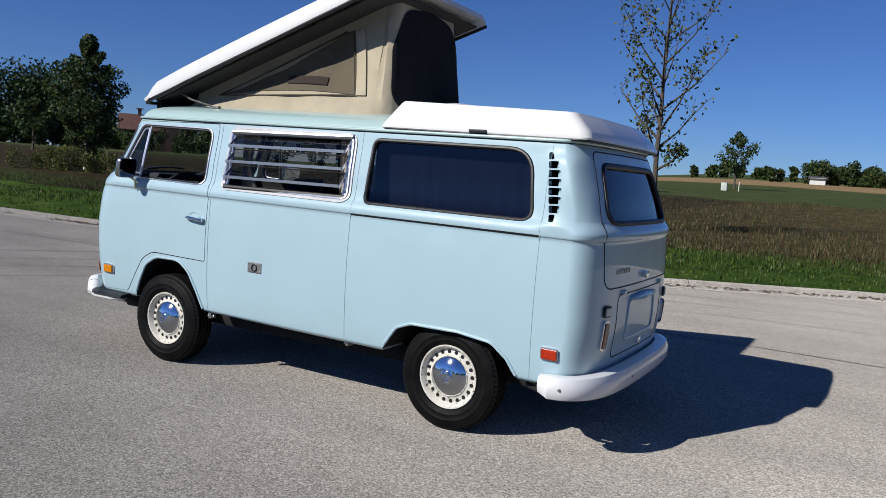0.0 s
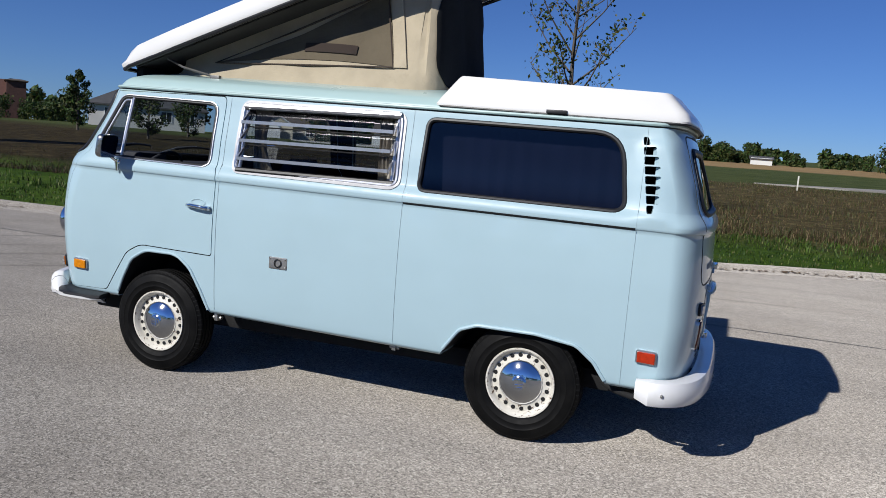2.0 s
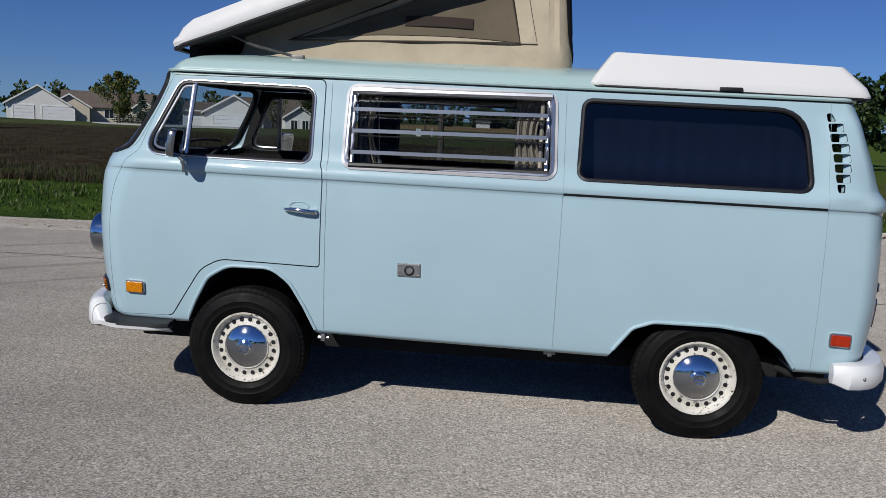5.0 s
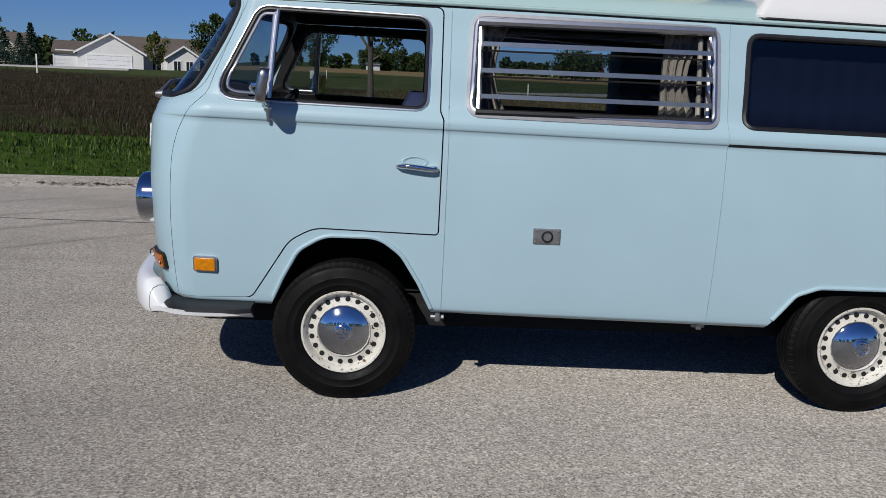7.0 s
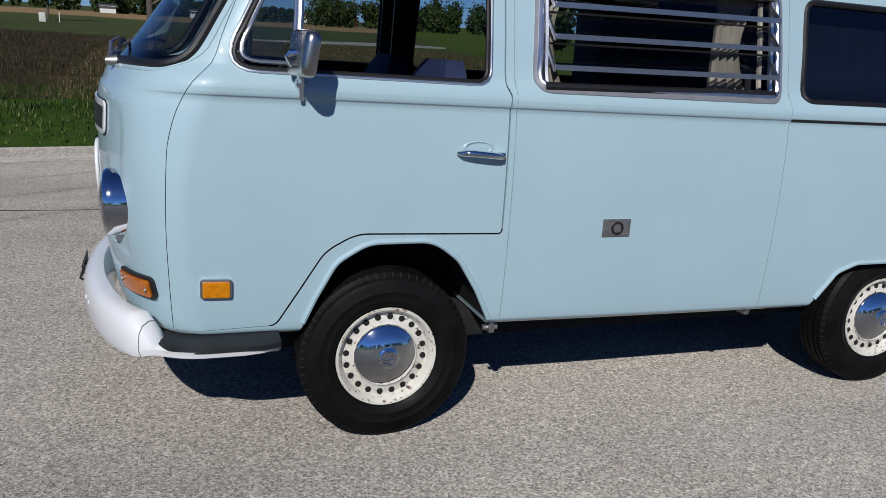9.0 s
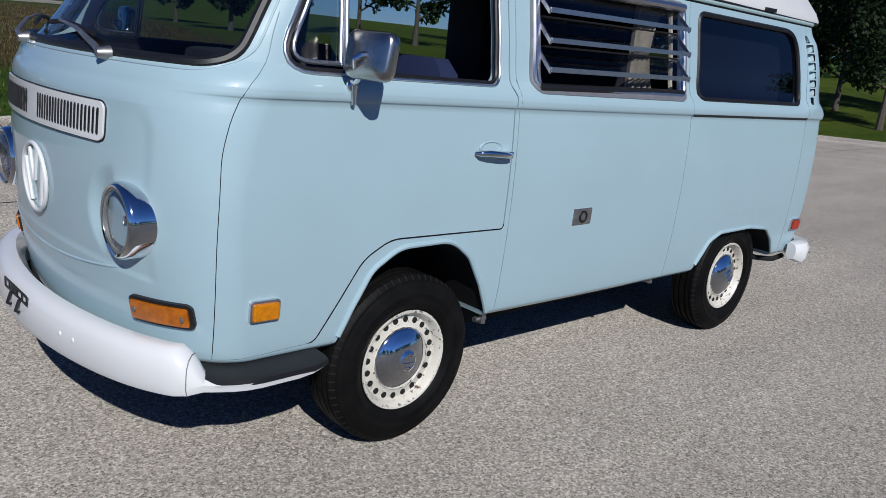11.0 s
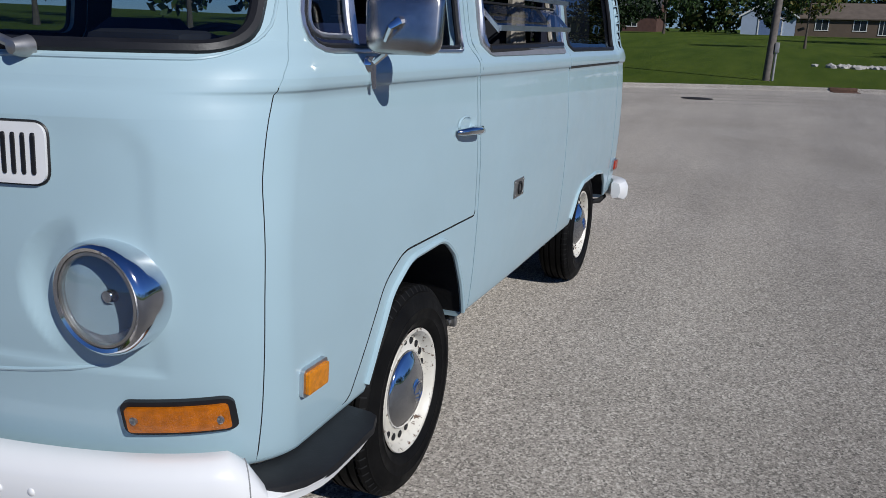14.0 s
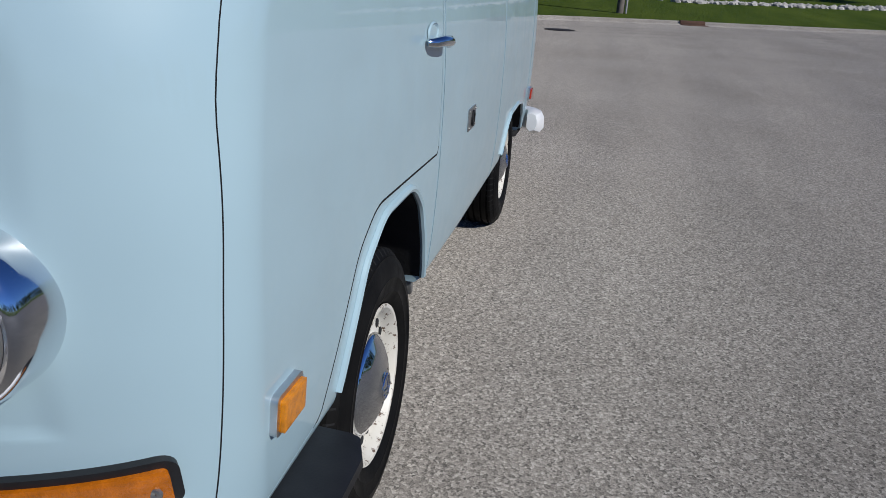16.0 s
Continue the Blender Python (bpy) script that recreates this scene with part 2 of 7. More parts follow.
def pchip(xs, ys):
    """A smooth curve through knots that never overshoots."""
    xs, ys = np.array(xs, float), np.array(ys, float)
    h, dl = np.diff(xs), np.diff(ys) / np.diff(xs)
    m = np.zeros(len(xs))
    for i in range(1, len(xs) - 1):
        if dl[i - 1] * dl[i] > 0:
            w1, w2 = 2 * h[i] + h[i - 1], h[i] + 2 * h[i - 1]
            m[i] = (w1 + w2) / (w1 / dl[i - 1] + w2 / dl[i])
    m[0], m[-1] = dl[0], dl[-1]

    def f(x):
        x = min(max(x, xs[0]), xs[-1])
        i = min(int(np.searchsorted(xs, x, "right")) - 1, len(h) - 1)
        t = (x - xs[i]) / h[i]
        return float(ys[i] * (1 + 2 * t) * (1 - t) ** 2 + m[i] * h[i] * t * (1 - t) ** 2 + ys[i + 1] * t * t * (3 - 2 * t) + m[i + 1] * h[i] * t * t * (t - 1))
    return f


def smoothstep(a, b, x):
    t = min(max((x - a) / (b - a), 0), 1)
    return t * t * (3 - 2 * t)


# ---- the camper van: its shell ----
# The front looks along -x; the driver's side is at -y. Tables: height, half width, front end, rear end.
SHELL = [
    (0.424, 0.812, -2.14, 2.04), (0.440, 0.831, -2.155, 2.055), (0.50, 0.840, -2.170, 2.07), (0.62, 0.850, -2.19, 2.09),
    (0.80, 0.858, -2.208, 2.105), (0.95, 0.860, -2.213, 2.105), (1.10, 0.856, -2.208, 2.103), (1.20, 0.850, -2.20, 2.1),
    (1.243, 0.847, -2.188, 2.098), (1.252, 0.856, -2.181, 2.108), (1.275, 0.858, -2.172, 2.11), (1.31, 0.845, -2.155, 2.095),
    (1.345, 0.818, -2.125, 2.07), (1.50, 0.790, -2.005, 2.02), (1.70, 0.752, -1.86, 1.95), (1.765, 0.742, -1.812, 1.925),
    (1.80, 0.73, -1.785, 1.91), (1.842, 0.695, -1.72, 1.86), (1.880, 0.60, -1.58, 1.74), (1.912, 0.42, -1.3, 1.5), (1.932, 0.10, -0.6, 0.8)]
SZ = [r[0] for r in SHELL]
half_w, front_x, rear_x = (pchip(SZ, [r[k] for r in SHELL]) for k in (1, 2, 3))
front_d1, front_d2 = pchip([0.4, 1.2, 1.4, 1.78, 1.932], [0.168, 0.168, 0.178, 0.12, 0.02]), pchip([0.4, 0.9, 1.15, 1.27, 1.4, 1.78, 1.932], [0.145, 0.155, 0.195, 0.225, 0.185, 0.08, 0.02])


HEAD_Y, HEAD_Z = 0.562, 0.882


def shell_ring(z, inset=0.0, nf=124, ns=60, nr=36):
    w, f, r = half_w(z) - inset, front_x(z) + inset, rear_x(z) - inset
    if inset and z < 1.22:
        f = -2.02     # thick nose behind the headlamps
    k = min(1, w / 0.7)
    d1, d2, e1, e2 = front_d1(z), front_d2(z), 0.030 * k, (0.155 - 0.05 * smoothstep(1.25, 1.42, z)) * k
    half = []
    for i in range(nf):
        q = math.sin(i / nf * math.pi / 2)
        x = f + d1 * q * q + d2 * (1 - math.sqrt(max(0, 1 - q ** 8)))
        y = w * q
        # the nose panel lies a little back inside its rounded frame
        edge = math.hypot(max(0.0, y - 0.585), max(0.0, z - 1.105)) - 0.09
        x += 0.005 * (1 - smoothstep(-0.035, 0.012, edge)) * smoothstep(0.70, 0.72, z + 0.05 * q * q) * (inset == 0)
        # a conical dish round each headlamp, cut into the nose where the nose stands proud of it
        rho = math.hypot(y - HEAD_Y, z + 0.03 - HEAD_Z)
        dish = -2.144
        k = min(1.0, max(0.0, (0.172 - rho) / 0.034))
        x += max(0.0, dish - x) * k * (inset == 0)
        half.append((x, y))
    xf, xr = f + d1 + d2, r - e1 - e2
    half += [(xf + (xr - xf) * i / ns, w) for i in range(ns)]
    for i in range(nr + 1):
        q = math.cos(i / nr * math.pi / 2)
        half.append((r - e1 * q * q - e2 * (1 - math.sqrt(max(0, 1 - q ** 6))), w * q))
    # the air intakes stand out like ears behind the side windows
    ear = 0.024 * smoothstep(1.27, 1.34, z) * (1 - smoothstep(1.66, 1.74, z)) * (inset == 0)
    half = [(x, y + ear * smoothstep(1.69, 1.78, x) * (1 - smoothstep(1.86, 1.97, x))) for x, y in half]
    # the cab narrows a little towards the front, and the body sits a little nose-up on its wheels
    half = [(x, y * (1 - 0.027 * smoothstep(0.1, 1.7, -x))) for x, y in half]
    left = [(x, -y, z - 0.014 * x) for x, y in half]
    right = [(x, y, z - 0.014 * x) for x, y in half[1:-1]][::-1]
    return left + right


def shell_mesh(inset=0.0, z0=0.424, z1=1.932, dz=0.025, **kw):
    zs = sorted({round(z, 4) for z in list(np.arange(z0, z1, dz)) + (list(np.arange(0.66, 1.07, 0.0095)) if inset == 0 else []) + [z for z in SZ if z0 <= z <= z1] + ([1.2475, 1.262, 1.29] if inset == 0 else []) + [z0, z1]})
    bm = bmesh.new()
    loft(bm, [shell_ring(z, inset, **kw) for z in zs])
    bmesh.ops.recalc_face_normals(bm, faces=bm.faces)
    return bm


from mathutils import bvhtree, interpolate
ref = shell_mesh()
bmesh.ops.triangulate(ref, faces=ref.faces)
ref.normal_update()
REF_CO = [v.co.copy() for v in ref.verts]
REF_N = [v.normal.copy() for v in ref.verts]
REF_F = [[v.index for v in f.verts] for f in ref.faces]
ref.free()
BVH = bvhtree.BVHTree.FromPolygons(REF_CO, REF_F)


def shell_normal(p):
    loc, n, i, d = BVH.find_nearest(p)
    f = REF_F[i]
    w = interpolate.poly_3d_calc([REF_CO[k] for k in f], loc)
    out = sum((REF_N[k] * q for k, q in zip(f, w)), Vector())
    return out.normalized(), d, n


def on_side(x, z, out=0.0, side=-1):
    loc, n, i, d = BVH.ray_cast(Vector((x, side * 3, z)), Vector((0, -side, 0)))
    return loc + shell_normal(loc)[0] * out


def on_front(y, z, out=0.0):
    loc, n, i, d = BVH.ray_cast(Vector((-4, y, z)), Vector((1, 0, 0)))
    return loc + shell_normal(loc)[0] * out


def on_rear(y, z, out=0.0):
    loc, n, i, d = BVH.ray_cast(Vector((4, y, z)), Vector((-1, 0, 0)))
    return loc + shell_normal(loc)[0] * out


def dress(me):
    """Sets the shading normals of the outer skin from the smooth shell, and the materials: paint, roof paint, dark inside."""
    me.materials.clear()
    for m in (BLUE, MINT, DARK):
        me.materials.append(m)
    me.update()
    normals = [None] * len(me.loops)
    cache = {}
    for p in me.polygons:
        n, d, flat = shell_normal(p.center)
        outer = d < 0.006 and p.normal.dot(flat) > 0.5
        p.use_smooth = True
        p.material_index = (1 if p.center.z > 1.772 else 0) if (outer or d < 0.02) else 2
        for li in p.loop_indices:
            if outer:
                vi = me.loops[li].vertex_index
                if vi not in cache:
                    cache[vi] = shell_normal(me.vertices[vi].co)[0]
                normals[li] = cache[vi]
            else:
                normals[li] = p.normal.copy()
    me.normals_split_custom_set(normals)
    return me


def densify(pts, step=0.03, closed=True):
    out = []
    n = len(pts)
    for i in range(n if closed else n - 1):
        a, b = Vector(pts[i]), Vector(pts[(i + 1) % n])
        k = max(1, int((b - a).length / step))
        out += [tuple(a.lerp(b, j / k)) for j in range(k)]
    if not closed:
        out.append(tuple(pts[-1]))
    return out


# outlines on the side, as (x, z)
DOOR_WIN = rounded([(-1.775, 1.362), (-0.862, 1.345), (-0.858, 1.725), (-1.585, 1.742)], [0.07, 0.05, 0.06, 0.07])
JAL_WIN = rounded([(-0.672, 1.335), (0.405, 1.322), (0.392, 1.728), (-0.66, 1.742)], 0.05)
REAR_WIN = rounded([(0.532, 1.318), (1.668, 1.305), (1.615, 1.70), (0.542, 1.715)], [0.05, 0.06, 0.17, 0.05])
door_edge = pchip([0.470, 0.65, 0.83, 1.08, 1.20, 1.26, 1.31, 1.345, 1.375, 1.46, 1.60, 1.70, 1.778], [-1.950, -1.959, -1.964, -1.955, -1.929, -1.902, -1.872, -1.836, -1.807, -1.774, -1.715, -1.670, -1.637])
DOOR = rounded([(-1.948, 0.470), (-1.615, 0.482), (-1.445, 0.752), (-1.335, 0.812), (-0.79, 0.802), (-0.785, 1.30), (-0.80, 1.335), (-0.80, 1.772), (-1.64, 1.778)], [0, 0.05, 0.16, 0.17, 0.015, 0.03, 0.03, 0.03, 0])[1:-1]
DOOR += [(door_edge(z), z) for z in np.linspace(1.776, 0.474, 46)]
ARCH_F = rounded([(-1.545, 0.30), (-1.53, 0.44), (-1.47, 0.576), (-1.40, 0.705), (-1.29, 0.772), (-1.05, 0.774), (-0.95, 0.70), (-0.872, 0.575), (-0.81, 0.45), (-0.80, 0.30)], [0, 0.1, 0.3, 0.12, 0.16, 0.16, 0.16, 0.3, 0.1, 0])
ARCH_R = rounded([(0.73, 0.30), (0.735, 0.42), (0.85, 0.575), (0.95, 0.612), (1.27, 0.613), (1.49, 0.585), (1.585, 0.51), (1.655, 0.41), (1.66, 0.30)], [0, 0.03, 0.07, 0.10, 0.2, 0.10, 0.08, 0.05, 0])
SCREEN = rounded([(-0.758, 1.350), (0.758, 1.350), (0.690, 1.79), (-0.690, 1.79)], [0.06, 0.06, 0.08, 0.08], 8)
BACKLIGHT = rounded([(-0.615, 1.31), (0.615, 1.31), (0.515, 1.645), (-0.515, 1.645)], 0.09)
HATCH = rounded([(-0.67, 0.955), (0.67, 0.955), (0.69, 1.25), (0.585, 1.71), (-0.585, 1.71), (-0.69, 1.25)], [0.09, 0.09, 0.05, 0.06, 0.06, 0.05])
LID = rounded([(-0.47, 0.54), (0.47, 0.54), (0.47, 0.905), (-0.47, 0.905)], 0.05)


def grown(poly, d):
    """The outline pushed outwards by d."""
    n = len(poly)
    area = sum(poly[i - 1][0] * poly[i][1] - poly[i][0] * poly[i - 1][1] for i in range(n))
    s = 1 if area > 0 else -1
    out = []
    for i in range(n):
        a, b = Vector(poly[i - 1]), Vector(poly[(i + 1) % n])
        t = (b - a).normalized()
        out.append((poly[i][0] + s * t.y * d, poly[i][1] - s * t.x * d))
    return out


van = thing("camper_van", "pale blue vintage camper van with raised white pop-top roof", "camper van")

shell = shell_mesh()
solid = bpy.data.meshes.new("shell")
shell.to_mesh(solid)
shell.free()
solid = boolean(solid, shell_mesh(0.032, 0.84, 1.902, 0.06, nf=20, ns=12, nr=14), "DIFFERENCE")
VENTS = []
for i in range(8):
    za = 1.308 + i * 0.0488
    zb = za + 0.041
    lean = lambda z: 1.777 - (z - 1.31) * 0.165
    wide = 0.040 + 0.040 * math.sin(math.pi * (i + 0.9) / 8.8) - (0.014 if i in (0, 7) else 0)
    VENTS.append((rounded([(lean(za), za), (lean(za) + wide - (0.01 if i == 0 else 0), za + 0.002), (lean(zb) + wide - (0.014 if i == 7 else 0), zb + 0.002), (lean(zb), zb)], 0.010, 3), za, zb, lean, wide))
vents = [prism(o[0], "Y", -1.1, -0.62) for o in VENTS]
cutters = [prism(p, "Y", -1.2, 1.2) for p in (JAL_WIN, REAR_WIN)]
cutters += [prism(p, "Y", s * 1.2, s * 0.44) for p in (ARCH_F, ARCH_R) for s in (-1, 1)]
cutters += [prism(SCREEN, "X", -3, -1.2), prism(BACKLIGHT, "X", 1.5, 3)]
solid = boolean(solid, join(*cutters), "DIFFERENCE")
solid = boolean(solid, join(*vents), "DIFFERENCE")
panels = {}
hatch_in, hatch_out = prism(HATCH, "X", 1.7, 3), prism(grown(HATCH, 0.005), "X", 1.72, 3)
panels["tailgate"] = boolean(solid.copy(), hatch_in, "INTERSECT")
solid = boolean(solid, hatch_out, "DIFFERENCE")
panels["engine_lid"] = boolean(solid.copy(), prism(LID, "X", 2.02, 3), "INTERSECT")
solid = boolean(solid, prism(grown(LID, 0.004), "X", 2.0, 3), "DIFFERENCE")
for s in (-1, 1):
    name = "driver_door" if s < 0 else "passenger_door"
    cut = join(prism(DOOR, "Y", s * 0.62, s * 1.2))
    d = boolean(solid.copy(), cut, "INTERSECT")
    panels[name] = boolean(d, prism(DOOR_WIN, "Y", s * 0.5, s * 1.3), "DIFFERENCE")
    gap = [a if a[0] > -1.63 else b for a, b in zip(grown(DOOR, 0.0058), grown(DOOR, 0.0022))]
    solid = boolean(solid, prism(gap, "Y", s * 0.60, s * 1.2), "DIFFERENCE")
body = new("body", dress(solid))
body.parent = van
parts = {"body": body}
for name, me in panels.items():
    ob = new(name, dress(me))
    ob.parent = van
    me.name = name
    parts[name] = ob


# ---- the camper van: glass, seals and trim ----
def ribbon(name, pts, width, mat, parent, label="", proj=on_side, out=0.0006, thick=0.0012, closed=False):
    """A flat strip that follows the shell along a line of (a, z) points."""
    pts = densify(pts, 0.025, closed)
    bm = bmesh.new()
    rings = []
    n = len(pts)
    for i, p in enumerate(pts):
        a = Vector(pts[i - 1] if i or closed else pts[0])
        b = Vector(pts[(i + 1) % n] if i + 1 < n or closed else pts[-1])
        t = (b - a).normalized()
        q = Vector((-t.y, t.x)) * width / 2
        l, r = proj(p[0] - q.x, p[1] - q.y, out), proj(p[0] + q.x, p[1] + q.y, out)
        nn = shell_normal((l + r) / 2)[0] * thick
        rings.append([l - nn, l + nn, r + nn, r - nn])
    loft(bm, rings, True, not closed, closed)
    bmesh.ops.recalc_face_normals(bm, faces=bm.faces)
    return part(name, bm, mat, parent, label)


def seal(name, poly, radius, mat, parent, label="", proj=on_side, out=0.0, grow=0.0, flat=1.0):
    """A rubber or chrome bead round an opening."""
    pts = densify(grown(poly, grow), 0.03)
    bm = bmesh.new()
    tube(bm, [proj(p[0], p[1], out) for p in pts], radius, 8, True)
    return part(name, bm, mat, parent, label)


def pane(name, poly, mat, parent, label="", proj=on_side, out=-0.012):
    """A sheet of glass that follows the shell within a convex outline."""
    z0, z1 = min(p[1] for p in poly), max(p[1] for p in poly)

    def span(z):
        xs = []
        for i in range(len(poly)):
            (xa, za), (xb, zb) = poly[i - 1], poly[i]
            if (za - z) * (zb - z) <= 0 and za != zb:
                xs.append(xa + (xb - xa) * (z - za) / (zb - za))
        return min(xs), max(xs)
    bm = bmesh.new()
    rows = []
    for k in range(19):
        z = z0 + (z1 - z0) * (0.5 - 0.5 * math.cos(math.pi * (0.004 + 0.992 * k / 18)))
        a, c = span(z)
        rows.append([proj(a + (c - a) * j / 24, z, out) for j in range(25)])
    loft(bm, rows, False, False)
    bmesh.ops.recalc_face_normals(bm, faces=bm.faces)
    ob = part(name, bm, mat, parent, label)
    ob.visible_shadow = False
    return ob


def mirrored(proj, side):
    return lambda x, z, out=0.0: proj(x, z, out, side)


for s, door in ((-1, parts["driver_door"]), (1, parts["passenger_door"])):
    pr = mirrored(on_side, s)
    if s > 0:
        pane("door_glass", grown(DOOR_WIN, 0.006), GLASS, door, "clear door window glass", pr)
    seal("window_seal", DOOR_WIN, 0.009, RUBBER, door, "black rubber window seal", pr, -0.004, -0.002)
    seal("window_trim", DOOR_WIN, 0.0055, ALU, door, "thin chrome window trim", pr, 0.003, 0.010)
    # quarter light: chrome frame and its small pane
    q = rounded([(-1.765, 1.372), (-1.535, 1.368), (-1.51, 1.735), (-1.585, 1.735)], [0.07, 0.01, 0.01, 0.06])
    seal("quarter_light_frame", q, 0.008, ALU, door, "chrome quarter light frame", pr, -0.006, -0.014)
    pane("quarter_light_glass", grown(q, -0.012), GLASS, door, "small clear quarter light pane", pr)
    bm = bmesh.new()
    tube(bm, [pr(-1.535, 1.362, -0.004), pr(-1.523, 1.55, -0.002), pr(-1.508, 1.738, -0.004)], 0.0095, 8)
    part("window_post", bm, ALU, door, "bright chrome window division post")
    pane("side_window_glass", grown(REAR_WIN, 0.004), TINT, van, "dark tinted side window glass", pr)
    seal("side_window_seal", REAR_WIN, 0.013, RUBBER, van, "black rubber side window seal", pr, -0.003)

# wound-down driver's window: the inner edge of the door shows
pane("windscreen", grown(SCREEN, 0.008), GLASS, van, "curved windscreen glass", on_front)
seal("windscreen_seal", SCREEN, 0.017, RUBBER, van, "black rubber windscreen seal", on_front, -0.002, -0.008)
seal("windscreen_trim", SCREEN, 0.004, BLUE, van, "painted lip round the windscreen", on_front, 0.0, 0.012)
pane("rear_window_glass", grown(BACKLIGHT, 0.006), TINT, parts["tailgate"], "dark rear window glass", on_rear)
seal("rear_window_seal", BACKLIGHT, 0.018, RUBBER, parts["tailgate"], "black rubber rear window seal", on_rear, -0.003, -0.004)


def curtain(name, x0, x1, z0, z1, y, mat, parent, label, waves=9, depth=0.02, gather=0.0):
    bm = bmesh.new()
    rows = []
    n = waves * 8
    for j in range(9):
        z = z0 + (z1 - z0) * j / 8
        pinch = 1 - gather * math.sin(math.pi * j / 8)
        rows.append([(x0 + (x1 - x0) * i / n * pinch, y + depth * math.sin(i / n * waves * math.tau) * (0.6 + 0.4 * math.sin(i * 1.7)), z) for i in range(n + 1)])
    rows += [[(a, b + 0.004, c) for a, b, c in r] for r in rows[::-1]]
    loft(bm, rows, False, False, True)
    return part(name, bm, mat, parent, label)


curtain("curtain", 0.50, 1.72, 1.28, 1.74, -0.665, NAVY, van, "drawn navy curtain behind the dark side window", 12, 0.005)
curtain("curtain", 0.50, 1.72, 1.28, 1.74, 0.665, NAVY, van, "drawn navy curtain behind the far side window", 12, 0.005)

# louvred window: aluminium frame, three tilted glass blades, fly screen frame
ribbon("window_flange", grown(JAL_WIN, 0.007), 0.024, plain("dull_aluminium", (0.40, 0.40, 0.41), 0.55, 0.8, 0.1, 20), van, "flat aluminium flange round the louvre window", out=0.003, thick=0.003, closed=True)
JAL = part("louvre_window", join(*[tube(bmesh.new(), [on_side(p[0], p[1], 0.004) for p in densify(grown(JAL_WIN, -0.006), 0.04)], 0.012, 8, True)]), ALU, van, "aluminium louvre window with three open glass blades")


def jal_point(u, z, out):
    x = -0.648 + u * (1.030)
    return on_side(x, z, out)


bm = bmesh.new()
tube(bm, [jal_point(k / 8, 1.722, 0.008) for k in range(9)], 0.019, 8)
part("head_rail", bm, ALU, JAL, "bright aluminium head rail")
bm = bmesh.new()
tube(bm, [jal_point(k / 8, 1.338, 0.002) for k in range(9)], 0.017, 8)
part("sill_rail", bm, RUBBER, JAL, "black rubber sill strip")
for u in (0.012, 0.985):
    bm = bmesh.new()
    tube(bm, [jal_point(u, 1.35 + k * 0.035, -0.002) for k in range(11)], 0.011, 6)
    part("jamb", bm, ALU, JAL)
bm = bmesh.new()
tube(bm, [jal_point(0.955, 1.35 + k * 0.035, -0.03) for k in range(11)], 0.011, 6)
part("link_bar", bm, CURTAIN, JAL, "cream plastic louvre link bar")
for zt, zb in ((1.700, 1.617), (1.597, 1.508), (1.487, 1.399)):
    top = [jal_point(0.02 + 0.96 * k / 12, zt, -0.004) for k in range(13)]
    low = [jal_point(0.02 + 0.96 * k / 12, zb, 0.058) for k in range(13)]
    bm = bmesh.new()
    loft(bm, [[t, t.lerp(l, 0.5), l] for t, l in zip(top, low)], False, False)
    bmesh.ops.recalc_face_normals(bm, faces=bm.faces)
    bl = part("louvre_blade", bm, SMOKE, JAL, "tilted clear glass louvre blade")
    bl.visible_shadow = False
    bm = bmesh.new()
    loft(bm, [[l + Vector((0, -0.004, 0.009)), l + Vector((0, -0.004, -0.010)), l + Vector((0, 0.004, -0.010)), l + Vector((0, 0.006, 0.009))] for l in low])
    bmesh.ops.recalc_face_normals(bm, faces=bm.faces)
    part("lower_rail", bm, ALU, bl, "aluminium rail on the blade's lower edge")
    for e in (0, -1):
        bm = bmesh.new()
        t, l = top[e], low[e]
        sx = Vector((0.004, 0, 0))
        dn = Vector((0, 0.004, -0.016))
        loft(bm, [[t - sx, t + sx, l + sx, l - sx], [t - sx + dn, t + sx + dn, l + sx + dn, l - sx + dn]])
        bmesh.ops.recalc_face_normals(bm, faces=bm.faces)
        part("end_plate", bm, ALU, bl)
    bm = bmesh.new()
    tube(bm, [p + Vector((0, 0.004, 0.006)) for p in top], 0.0045, 6)
    part("gasket", bm, RUBBER, bl, "black gasket")
pane("far_side_window", grown(JAL_WIN, 0.004), GLASS, van, "clear window glass on the far side", mirrored(on_side, 1))
seal("far_window_seal", JAL_WIN, 0.013, RUBBER, van, "black rubber window seal", mirrored(on_side, 1), -0.003)

# slanting plates behind the air slots
for o, za, zb, lean, wide in VENTS:
    bm = bmesh.new()
    zm = (za + zb) / 2
    pts = []
    for z in (za - 0.004, zb + 0.004):
        a, c = on_side(lean(zm) + wide * 0.62, z, -0.030), on_side(lean(zm) + wide + 0.004, z, -0.005)
        pts.append([a, c, c + Vector((0, 0.003, 0)), a + Vector((0, 0.003, 0))])
    loft(bm, pts)
    bmesh.ops.recalc_face_normals(bm, faces=bm.faces)
    part("vent_louvre", bm, BLUE, van)

